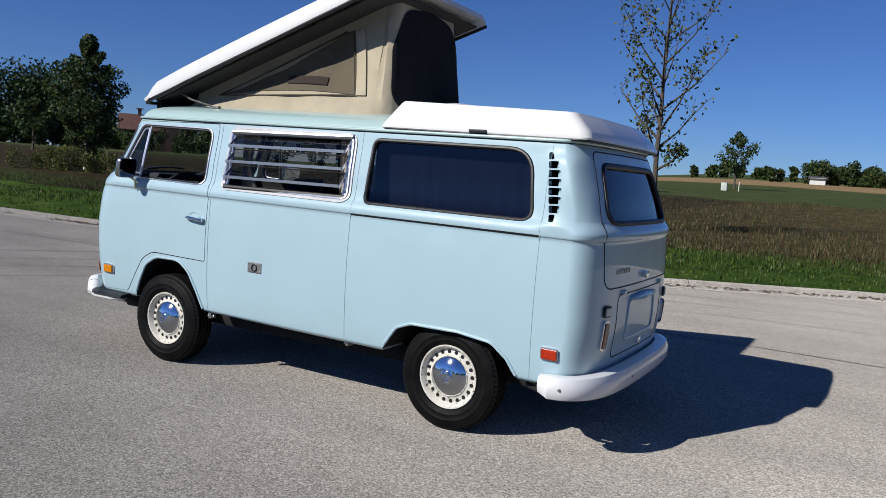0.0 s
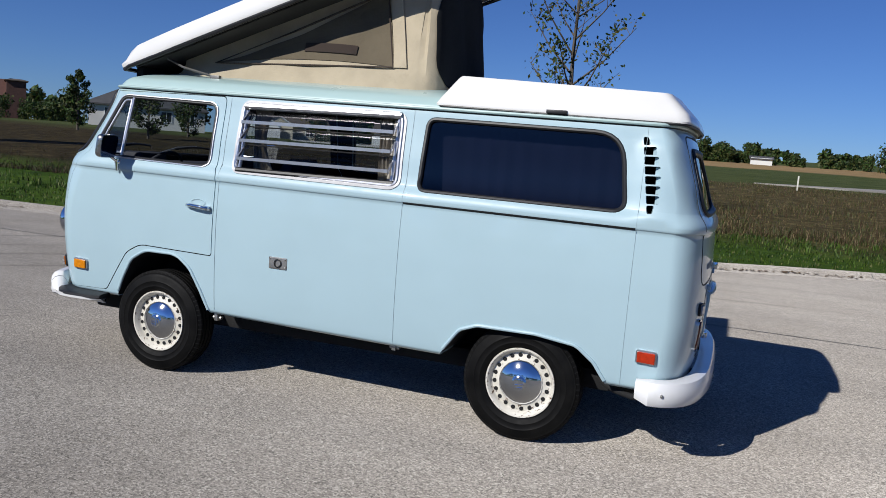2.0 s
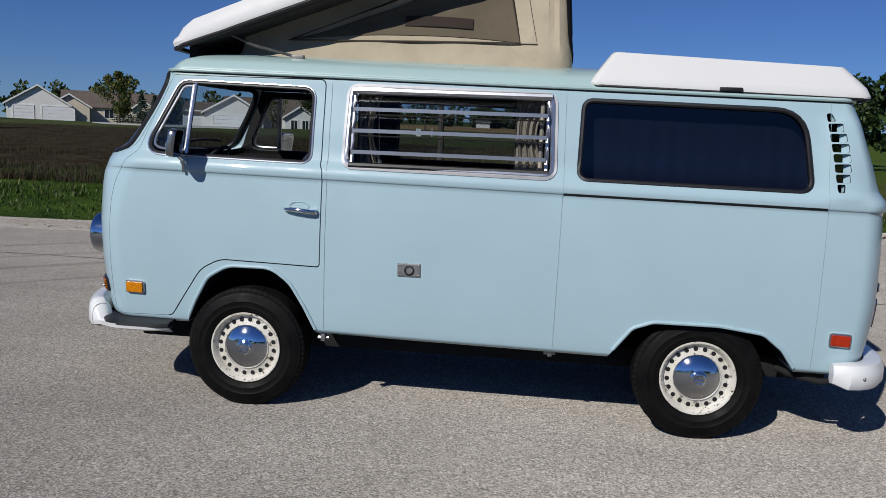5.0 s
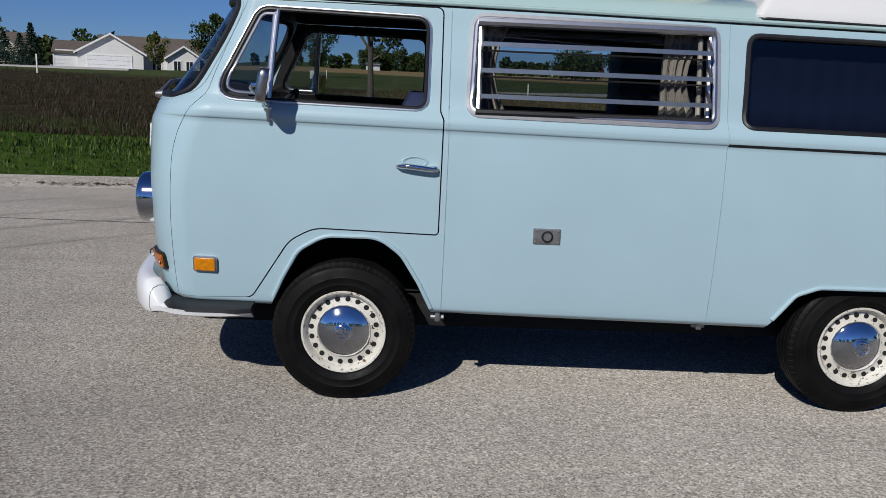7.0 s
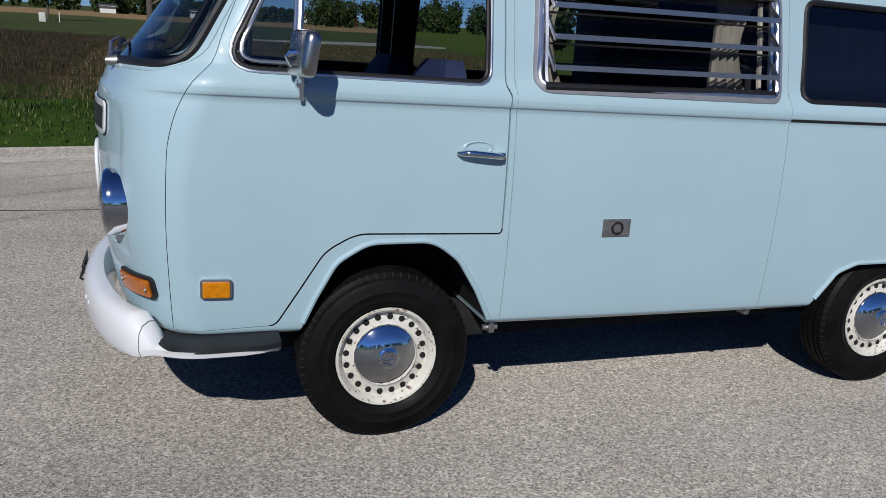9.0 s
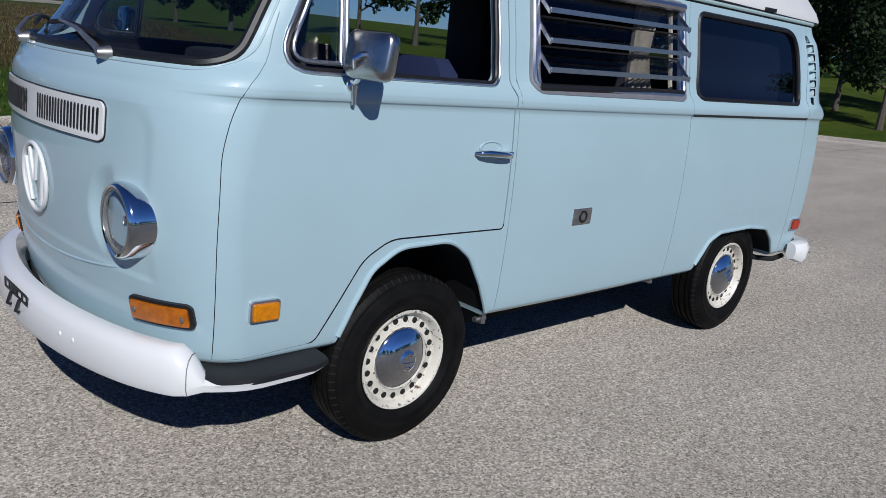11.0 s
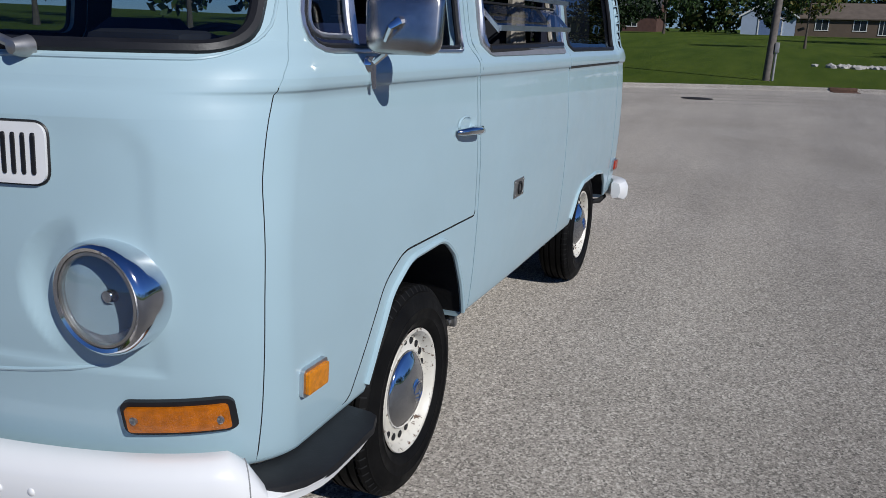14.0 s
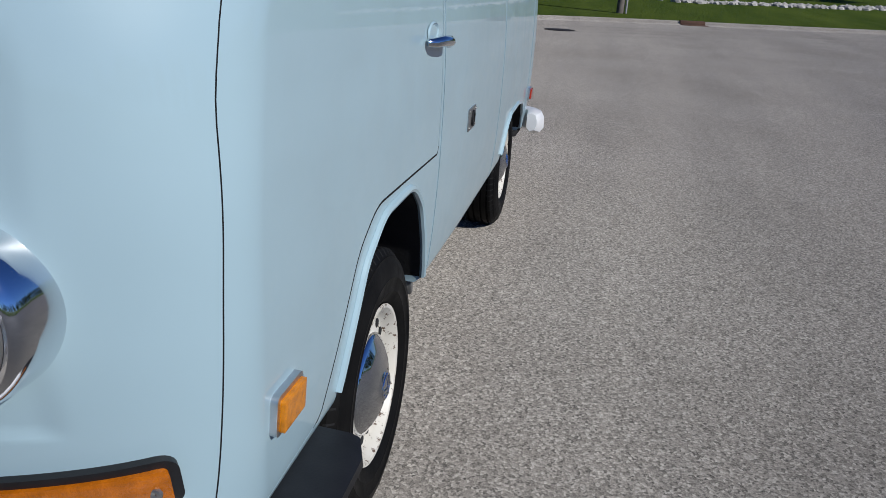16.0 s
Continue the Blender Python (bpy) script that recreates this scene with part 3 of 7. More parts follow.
# seams, swage gap, rain gutter
for pts, w in (([(-0.762, 1.765), (-0.762, 1.34), (-0.758, 1.25), (-0.762, 0.448)], 0.0028), ([(0.452, 1.765), (0.458, 1.30), (0.450, 0.432)], 0.0018), ([(1.735, 1.765), (1.737, 1.2), (1.732, 0.415)], 0.0016)):
    ribbon("panel_seam", pts, w, SEAM, van)
ribbon("swage_gap", [(0.462, 1.241), (1.733, 1.226)], 0.011, RUBBER, van, "black gap under the rear swage line")
ring = [Vector(p) for p in shell_ring(1.782)]
# the second tube is a dark strip that paints the gutter's shade
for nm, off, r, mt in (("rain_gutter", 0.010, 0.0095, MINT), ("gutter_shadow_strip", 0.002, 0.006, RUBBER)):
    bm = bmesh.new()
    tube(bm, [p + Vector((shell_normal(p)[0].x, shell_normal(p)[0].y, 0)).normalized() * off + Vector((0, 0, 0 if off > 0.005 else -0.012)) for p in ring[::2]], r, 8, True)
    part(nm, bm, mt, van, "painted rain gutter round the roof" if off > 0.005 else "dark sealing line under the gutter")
for outline, owner in ((HATCH, "tailgate"), (LID, "engine_lid")):
    ribbon("shut_line", grown(outline, 0.0025), 0.0075, GAP, parts[owner], "dark shut line", on_rear, 0.0006, 0.0012, True)
# the smile-shaped crease across the nose
bm = bmesh.new()
tube(bm, [on_front(y, 0.685 + 0.055 * (abs(y) / 0.6) ** 2.2, -0.002) for y in np.linspace(-0.60, 0.60, 60)], [0.0055 * min(1, (0.606 - abs(y)) / 0.14) for y in np.linspace(-0.60, 0.60, 60)], 8)
part("nose_crease", bm, BLUE, van, "pressed crease across the nose")
# wheel arch lips
for arch in (ARCH_F, ARCH_R):
    for s in (-1, 1):
        bm = bmesh.new()
        tube(bm, [mirrored(on_side, s)(p[0], p[1], 0.001) for p in densify(grown(arch[1:-1], 0.006), 0.03, False) if p[1] > 0.445 - 0.014 * p[0]], 0.010, 8)
        part("arch_lip", bm, BLUE, van, "rolled wheel arch lip")

# fresh-air grille with upright slots
GR = rounded([(-0.465, 1.100), (0.465, 1.100), (0.465, 1.217), (-0.465, 1.217)], 0.028)


def plate(outline, proj, out, thick, step=0.02):
    bm = bmesh.new()
    c = Vector((sum(p[0] for p in outline) / len(outline), sum(p[1] for p in outline) / len(outline)))
    pts = densify(outline, step)
    rings = [[proj(p[0], p[1], out - thick) for p in pts], [proj(p[0], p[1], out) for p in pts]]
    rings += [[proj(*(Vector((c.x + (p[0] - c.x) * k, c.y + (p[1] - c.y) * k))), out + (0.001 if k < 0.97 else 0)) for p in pts] for k in (0.985, 0.9, 0.75, 0.5, 0.25, 0.03)]
    loft(bm, rings, True, True)
    bmesh.ops.recalc_face_normals(bm, faces=bm.faces)
    return bm


grille = part("grille", plate(GR, on_front, 0.010, 0.02), BUMPER, van, "white slotted fresh-air grille")
bm = bmesh.new()
tube(bm, [on_front(p[0], p[1], 0.001) for p in densify(grown(GR, 0.0015), 0.02)], 0.003, 6, True)
part("grille_gasket", bm, RUBBER, grille, "black gasket round the grille")
slots = [0.058 + 0.0202 * i for i in range(20)]
for y in [q for q in slots] + [-q for q in slots]:
    o = rounded([(y - 0.0042, 1.118), (y + 0.0042, 1.118), (y + 0.0042, 1.198), (y - 0.0042, 1.198)], 0.004, 2)
    part("slot", plate(o, on_front, 0.0125, 0.004, 0.05), RUBBER, grille, smooth=False)

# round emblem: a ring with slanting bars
EZ = 0.912
bm = bmesh.new()
tube(bm, [on_front(0.114 * math.cos(a), EZ + 0.114 * math.sin(a), 0.009) for a in np.linspace(0, math.tau, 49)[:-1]], 0.0072, 8, True)
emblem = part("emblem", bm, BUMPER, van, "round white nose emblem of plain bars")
for a, b in (((-0.088, 0.055), (-0.048, -0.088)), ((-0.038, 0.094), (-0.006, -0.01)), ((0.038, 0.094), (0.006, -0.01)), ((0.088, 0.055), (0.048, -0.088))):
    bm = bmesh.new()
    tube(bm, [on_front(a[0] + (b[0] - a[0]) * k / 6, EZ + a[1] + (b[1] - a[1]) * k / 6, 0.006) for k in range(7)], 0.0072, 6)
    part("bar", bm, BUMPER, emblem)

# headlamps


def reflector_material():
    """Fluted silver bowl."""
    m, nt, b = material("lamp_reflector")
    b.inputs["Base Color"].default_value = (0.55, 0.56, 0.58, 1)
    b.inputs["Roughness"].default_value, b.inputs["Metallic"].default_value = 0.07, 1.0
    tc, w = nt.nodes.new("ShaderNodeTexCoord"), nt.nodes.new("ShaderNodeTexWave")
    w.bands_direction, w.inputs["Scale"].default_value, w.inputs["Distortion"].default_value, w.inputs["Detail Scale"].default_value = "Y", 24.0, 1.6, 12.0
    nt.links.new(tc.outputs["Object"], w.inputs["Vector"])
    bump(nt, b, w.outputs["Fac"], 0.8, 0.006)
    return m


REFL = reflector_material()
LENS = glass("headlamp_lens", (0.86, 0.87, 0.90), 1.5, 0.02)
for s in (-1, 1):
    hl = new("headlamp")
    hl.parent, hl["label"] = van, "round sealed headlamp in a chrome ring"
    hl.location = (0, 0, 0)
    c = Vector((-2.105, s * HEAD_Y, HEAD_Z))
    bm = bmesh.new()
    lathe(bm, [(0.118, 0.04), (0.118, -0.025), (0.1165, -0.044), (0.112, -0.055), (0.106, -0.059), (0.099, -0.056), (0.097, -0.035)], 56, "X", c)
    part("chrome_ring", bm, CHROME, hl, "wide chrome headlamp ring")
    bm = bmesh.new()
    lathe(bm, [(0.100, -0.046), (0.097, -0.055), (0.091, -0.056), (0.090, -0.046)], 48, "X", c)
    part("inner_ring", bm, STEEL, hl, "dull steel inner ring")
    bm = bmesh.new()
    lathe(bm, [(0.096, -0.051), (0.080, -0.062), (0.053, -0.071), (0.027, -0.075), (0.0005, -0.076), (0.0005, -0.072), (0.027, -0.071), (0.053, -0.067), (0.080, -0.058), (0.096, -0.047)], 40, "X", c)
    ob = part("lamp_lens", bm, LENS, hl, "clear domed headlamp lens")
    ob.visible_shadow = False
    bm = bmesh.new()
    lathe(bm, [(0.098, -0.046), (0.090, -0.025), (0.065, 0.0), (0.03, 0.010), (0.0005, 0.013)], 40, "X", c)
    part("reflector", bm, REFL, hl, "fluted silver bowl reflector")
    bm = bmesh.new()
    lathe(bm, [(0.0005, -0.030), (0.012, -0.029), (0.018, -0.020), (0.019, -0.004), (0.012, 0.012)], 20, "X", c)
    part("bulb_shield", bm, CHROME, hl)

    # turn signals below
    f = lambda o, sgn=s: [(sgn * p[0], p[1]) for p in o]
    T = rounded([(0.560, 0.578), (0.751, 0.586), (0.751, 0.652), (0.560, 0.645)], 0.014)
    ts = part("turn_signal", plate(f(grown(T, 0.0065)), on_front, 0.012, 0.02), RUBBER, van, "amber turn signal in a dark rubber frame")
    part("lens", plate(f(grown(T, -0.004)), on_front, 0.020, 0.012), AMBER_DIM, ts, "amber plastic lens")
    for y in (0.580, 0.731):
        bm = bmesh.new()
        p = on_front(s * y, 0.614, 0.022)
        lathe(bm, [(0.009, 0.003), (0.009, -0.002), (0.006, -0.003), (0.0005, -0.001)], 14, "X", p)
        part("screw", bm, STEEL, ts)

    # side marker lamps
    for x, z, mt, lab in ((-1.812, 0.633, AMBER, "amber"), (1.852, 0.587, RED_B, "red")):
        pr = mirrored(on_side, s)
        o = rounded([(x - 0.052, z - 0.035), (x + 0.052, z - 0.038), (x + 0.052, z + 0.032), (x - 0.052, z + 0.035)], 0.014)
        bz = part("side_marker", plate(o, pr, 0.012, 0.02), ALU, van, lab + " side marker lamp with a bright bezel")
        part("lens", plate(grown(o, -0.008), pr, 0.021, 0.012), mt, bz, lab + " plastic lens")

    # tail lamps
    o = rounded([(s * 0.590, 0.605), (s * 0.655, 0.605), (s * 0.655, 0.775), (s * 0.590, 0.775)], 0.032)
    tl = part("tail_lamp", plate(o, on_rear, 0.014, 0.02), CHROME, van, "upright red tail lamp with a bright rim")
    part("lens", plate(grown(o, -0.010), on_rear, 0.020, 0.012), RED, tl, "red plastic lens")
    o = rounded([(s * 0.580, 0.795), (s * 0.662, 0.795), (s * 0.662, 0.86), (s * 0.580, 0.86)], 0.02)
    tl = part("reversing_lamp", plate(o, on_rear, 0.012, 0.02), RUBBER, van, "small grey reversing lamp")
    part("lens", plate(grown(o, -0.010), on_rear, 0.020, 0.012), CLEARLENS, tl)

# rear: number plate lamp housing, latches, badge bars
bm = bmesh.new()
tube(bm, [on_rear(-0.27, 0.865, 0.006), on_rear(0.0, 0.878, 0.012), on_rear(0.27, 0.865, 0.006)], [0.012, 0.018, 0.012], 8)
part("plate_lamp_hood", bm, BLUE, parts["engine_lid"], "rounded hood over the plate recess")
# raised flanks and a dished panel where the number plate sits
RECESS = rounded([(-0.30, 0.625), (0.30, 0.625), (0.27, 0.865), (-0.27, 0.865)], [0.03, 0.03, 0.05, 0.05])
bm = bmesh.new()
tube(bm, [on_rear(p[0], p[1], 0.002) for p in densify(RECESS, 0.03)], 0.008, 8, True)
part("plate_recess_edge", bm, BLUE, parts["engine_lid"], "pressed edge of the number plate recess")
bm = bmesh.new()
tube(bm, [on_rear(y, 0.868, 0.016) for y in np.linspace(-0.25, 0.25, 9)], [0.008, 0.016, 0.02, 0.022, 0.022, 0.022, 0.02, 0.016, 0.008], 8)
part("plate_lamp", bm, BLUE, parts["engine_lid"], "long rounded plate lamp cover")
for y, z in ((-0.02, 1.0), (-0.02, 0.585)):
    bm = bmesh.new()
    box(bm, (0, -0.02, -0.02), (0.03, 0.02, 0.02), 0.006, Matrix.Translation(on_rear(y, z, 0)))
    part("latch", bm, CHROME, parts["tailgate"] if z > 0.9 else parts["engine_lid"], "chrome latch")
for y in (-0.40, 0.40):
    bm = bmesh.new()
    box(bm, (-0.002, -0.025, -0.012), (0.018, 0.025, 0.012), 0.004, Matrix.Translation(on_rear(y, 0.92, 0)))
    part("hinge", bm, BLUE, parts["engine_lid"])
for i in range(8):
    bm = bmesh.new()
    box(bm, (0, -0.006, -0.014), (0.004, 0.006, 0.014), 0, Matrix.Translation(on_rear(-0.52 + i * 0.03, 1.045, 0)))
    part("badge_bar", bm, STEEL, parts["tailgate"])

# door handle with its dish
bm = bmesh.new()
c = on_side(-0.90, 1.105, 0)
lathe(bm, [(0.058, 0.001), (0.05, -0.003), (0.042, 0.001), (0.02, 0.006), (0.0005, 0.008)], 32, "Y", (0, 0, 0))
bmesh.ops.transform(bm, matrix=Matrix.Translation(c + Vector((0.0, -0.001, 0.012))) @ Matrix.Diagonal((1.05, 1, 0.42, 1)), verts=bm.verts)
part("handle_dish", bm, BLUE, parts["driver_door"], "pressed dish behind the handle")
bm = bmesh.new()
tube(bm, [on_side(-0.978, 1.098, 0.006), on_side(-0.965, 1.098, 0.022), on_side(-0.93, 1.099, 0.032), on_side(-0.86, 1.093, 0.034), on_side(-0.825, 1.089, 0.03), on_side(-0.808, 1.088, 0.008)], [0.008, 0.011, 0.0125, 0.0125, 0.012, 0.014], 10)
hd = part("door_handle", bm, CHROME, parts["driver_door"], "chrome pull handle")
bm = bmesh.new()
box(bm, (-0.018, -0.022, -0.014), (0.018, 0.01, 0.014), 0.005, Matrix.Translation(on_side(-0.822, 1.09, 0.008)))
part("lock_button", bm, CHROME, hd)

# hook-up plate with its hole
hook = part("hookup_plate", plate(rounded([(-0.368, 0.777), (-0.247, 0.777), (-0.247, 0.847), (-0.368, 0.847)], 0.005), on_side, 0.004, 0.006), STEEL, van, "square metal hook-up plate on the side")
bm = bmesh.new()
lathe(bm, [(0.026, 0.0), (0.026, -0.006), (0.019, -0.007), (0.018, 0.004), (0.0005, 0.004)], 24, "Y", on_side(-0.306, 0.812, 0.004))
part("inlet", bm, RUBBER, hook, "black round inlet")
for x, z in ((-0.358, 0.787), (-0.257, 0.787), (-0.358, 0.837), (-0.257, 0.837)):
    bm = bmesh.new()
    lathe(bm, [(0.005, 0), (0.004, -0.002), (0.0005, -0.003)], 10, "Y", on_side(x, z, 0.005))
    part("rivet", bm, STEEL, hook)

# jacking points
for x in (-0.775, 0.44):
    bm = bmesh.new()
    tube(bm, [(x - 0.03, -0.765, 0.402), (x + 0.03, -0.765, 0.402)], 0.012, 8)
    box(bm, (x - 0.012, -0.79, 0.385), (x + 0.012, -0.745, 0.43), 0.004)
    part("jacking_point", bm, STEEL, van, "small steel jacking point under the sill")


# ---- bumpers ----
def bumper(path, sections, name, label):
    """path: plan points (x, y); sections: for each point a list of (out, z)."""
    bm = bmesh.new()
    rings = []
    n = len(path)
    for i, p in enumerate(path):
        a, b = Vector(path[max(0, i - 1)]), Vector(path[min(n - 1, i + 1)])
        t = (b - a).normalized()
        nn = Vector((t.y, -t.x))
        rings.append([(p[0] + nn.x * o, p[1] + nn.y * o, z) for o, z in sections[i]])
    loft(bm, rings)
    bmesh.ops.recalc_face_normals(bm, faces=bm.faces)
    return part(name, bm, BUMPER, van, label)


def plan_line(z, x_end, front, grow):
    """The shell's outline at a height, from the driver's side round one end to the other side, up to x_end."""
    ring = shell_ring(z)
    h = len(ring) // 2
    left = ring[:h + 1]
    pts = [p for p in left if (p[0] < x_end if front else p[0] > x_end)]
    pts = [(p[0], p[1]) for p in (pts[::-1] if front else pts)]
    pts = pts + [(x, -y) for x, y in pts[::-1][1:]]
    out = []
    n = len(pts)
    for i, p in enumerate(pts):
        a, b = Vector(pts[max(0, i - 1)]), Vector(pts[min(n - 1, i + 1)])
        t = (b - a).normalized()
        nn = Vector((t.y, -t.x)) * (1 if not front else -1)
        nn = Vector((-t.y, t.x)) if front else Vector((t.y, -t.x))
        out.append((p[0] + nn.x * grow, p[1] + nn.y * grow))
    keep = [out[0]]
    for p in out[1:]:
        if (Vector(p) - Vector(keep[-1])).length > 0.03:
            keep.append(p)
    return keep


fp = plan_line(0.47, -1.575, True, 0.014)
fsec = []
for x, y in fp:
    side = smoothstep(-2.005, -1.955, x) if abs(y) > 0.6 else 0.0      # 0 across the front, 1 along the flank
    tip = smoothstep(-1.70, -1.575, x)
    top, low, out = 0.544 - 0.104 * side, 0.388 + 0.012 * side + 0.012 * tip, 0.112 - 0.030 * side - 0.03 * tip
    mid = (top + low) / 2
    sec = [(0.0, low + 0.01), (out * 0.6, low), (out * 0.92, low + 0.012), (out, low + 0.036), (out * 0.985, mid + 0.01), (out * 0.94, top - 0.034 + 0.02 * side), (out * 0.80, top - 0.010), (out * 0.55, top), (out * 0.30, top - 0.004), (0.0, top - 0.05)]
    fsec.append([(-o, z) for o, z in sec])
fb = bumper(fp, fsec, "front_bumper", "white painted steel front bumper with black steps")
for s in (-1, 1):
    pts = [p for p in fp if p[1] * s > 0 and p[0] > -2.01]
    pts = sorted(pts)
    pad = bmesh.new()
    rings = []
    for i, (x, y) in enumerate(pts):
        k = smoothstep(-2.01, -1.94, x)
        e = smoothstep(-1.66, -1.575, x)
        o = s * (0.084 - 0.03 * e)
        w = s * -0.035
        zt = 0.462 - 0.003 * k
        rings.append([(x, y + w, 0.424), (x, y + o * 0.9, 0.425), (x, y + o, 0.431), (x, y + o * 0.97, 0.446), (x, y + o * 0.7, zt - 0.006), (x, y + w, zt)])
    loft(pad, rings)
    bmesh.ops.recalc_face_normals(pad, faces=pad.faces)
    part("step_pad", pad, RUBBER, fb, "black ribbed rubber step pad")
    for y, z in ((0.69, 0.455), (0.43, 0.475), (0.36, 0.475)):
        i = min(range(len(fp)), key=lambda k: abs(fp[k][1] - s * y) + (10 if fp[k][0] > -1.9 else 0))
        bm = bmesh.new()
        bmesh.ops.create_uvsphere(bm, u_segments=12, v_segments=8, radius=0.010)
        bmesh.ops.transform(bm, matrix=Matrix.Translation((fp[i][0] - 0.110, fp[i][1], z)) @ Matrix.Diagonal((0.6, 1, 1, 1)), verts=bm.verts)
        part("bolt_head", bm, BUMPER, fb)
    # joint between the blade and its end piece
    j = min(range(1, len(fp) - 1), key=lambda k: abs(fp[k][1] - s * 0.752) + (10 if fp[k][0] > -1.9 else 0))
    t = (Vector(fp[j + 1]) - Vector(fp[j - 1])).normalized()
    bm = bmesh.new()
    nn = Vector((t.y, -t.x))
    loft(bm, [[(fp[j][0] + nn.x * (o * 1.008) + t.x * q, fp[j][1] + nn.y * (o * 1.008) + t.y * q, z + (0.001 if z > 0.5 else -0.001 if z < 0.41 else 0)) for o, z in fsec[j]] for q in (-0.0014, 0.0014)])
    bmesh.ops.recalc_face_normals(bm, faces=bm.faces)
    part("blade_joint", bm, plain("joint_grey", (0.25, 0.25, 0.25), 0.8), fb)
# bent number-plate bracket in the middle
bm = bmesh.new()
fx = min(p[0] for p in fp) - 0.108
for lo, hi in ((0.498, 0.506), (0.527, 0.535)):
    box(bm, (fx - 0.004, -0.125, lo), (fx, 0.125, hi), 0.001)
for y in (-0.125, -0.075, -0.02, 0.012, 0.068, 0.117):
    box(bm, (fx - 0.004, y, 0.504), (fx, y + 0.008 + 0.03 * (abs(y) < 0.03), 0.529), 0.001)
for y in (-0.05, 0.045):
    tube(bm, [(fx - 0.004, y, 0.50), (fx - 0.012, y, 0.478), (fx - 0.018, y, 0.462), (fx - 0.006, y, 0.455)], 0.006, 6)
part("plate_bracket", bm, plain("bracket_black", (0.02, 0.021, 0.024), 0.45, 0.3, 0.3, 20), fb, "bent black number plate bracket")

rp = plan_line(0.47, 1.815, False, 0.02)
rsec = []
for x, y in rp:
    tip = 1 - smoothstep(1.80, 1.87, x)
    top, low, out = 0.488 - 0.014 * tip, 0.350 + 0.026 * tip, 0.096 - 0.044 * tip
    mid = (top + low) / 2
    rsec.append([(0.0, low + 0.02), (out * 0.3, low), (out * 0.8, low + 0.008), (out, low + 0.038), (out, top - 0.042), (out * 0.82, top - 0.010), (out * 0.4, top), (0.0, top - 0.01)])
rb = bumper(rp, rsec, "rear_bumper", "white painted steel rear bumper")
for y in (-0.42, 0.42):
    bm = bmesh.new()
    box(bm, (1.95, y - 0.03, 0.40), (2.12, y + 0.03, 0.46), 0.004)
    part("bumper_bracket", bm, DARK, rb)
for k in (2, len(rp) // 2 - 9, len(rp) // 2 + 9, len(rp) - 3):
    t = (Vector(rp[k + 1]) - Vector(rp[k - 1])).normalized()
    bm = bmesh.new()
    bmesh.ops.create_uvsphere(bm, u_segments=12, v_segments=8, radius=0.009)
    bmesh.ops.transform(bm, matrix=Matrix.Translation((rp[k][0] + t.y * rsec[k][3][0], rp[k][1] - t.x * rsec[k][3][0], 0.42)), verts=bm.verts)
    part("bolt_head", bm, STEEL, rb, "dull bolt head")
bm = bmesh.new()
tube(bm, [(1.62, -0.66, 0.375), (1.70, -0.74, 0.358), (1.80, -0.79, 0.352), (1.90, -0.80, 0.365)], 0.016, 10)
part("tail_pipe", bm, DARK, van, "dark bent tail pipe")


# ---- wheels ----
def wheel_mesh():
    """Parts of one wheel about the origin, its outer face at -y."""
    out = {}
    bm = bmesh.new()
    prof = [(0.192, 0.075), (0.215, 0.088), (0.255, 0.094), (0.285, 0.090), (0.305, 0.078), (0.318, 0.070)]
    tread = []
    grooves = [0.048, 0.018, -0.018, -0.048]
    for g in grooves:
        tread += [(0.3265, g + 0.0045), (0.318, g + 0.0035), (0.318, g - 0.0035), (0.3265, g - 0.0045)]
    prof = prof + [(0.325, 0.064)] + tread + [(0.325, -0.064), (0.318, -0.070)]
    prof += [(0.309, -0.076), (0.3065, -0.0815), (0.302, -0.0815), (0.298, -0.0835), (0.285, -0.090), (0.262, -0.0935), (0.258, -0.0955), (0.254, -0.0935), (0.232, -0.091), (0.226, -0.0925), (0.221, -0.090), (0.208, -0.084), (0.196, -0.075), (0.190, -0.066)]
    lathe(bm, prof, 96, "Y")
    out["tyre"] = (bm, TYRE, "black radial tyre, a little worn")
    bm = bmesh.new()
    lathe(bm, [(0.178, 0.075), (0.17, 0.0), (0.166, -0.035), (0.170, -0.055), (0.180, -0.066), (0.190, -0.074), (0.194, -0.078), (0.192, -0.082), (0.184, -0.081), (0.177, -0.072), (0.170, -0.060), (0.167, -0.050), (0.163, -0.047), (0.138, -0.050), (0.128, -0.056), (0.05, -0.056), (0.05, -0.03), (0.12, -0.03), (0.16, 0.0)], 72, "Y")
    out["rim"] = (bm, RIM, "cream-white steel rim with chipped paint")
    bm = bmesh.new()
    lathe(bm, [(0.122, -0.050), (0.123, -0.060), (0.119, -0.066), (0.112, -0.070), (0.095, -0.081), (0.07, -0.092), (0.047, -0.097), (0.041, -0.098), (0.038, -0.101), (0.030, -0.104), (0.015, -0.106), (0.0005, -0.1065)], 64, "Y")
    out["hubcap"] = (bm, CHROME, "domed chrome hubcap")
    return out


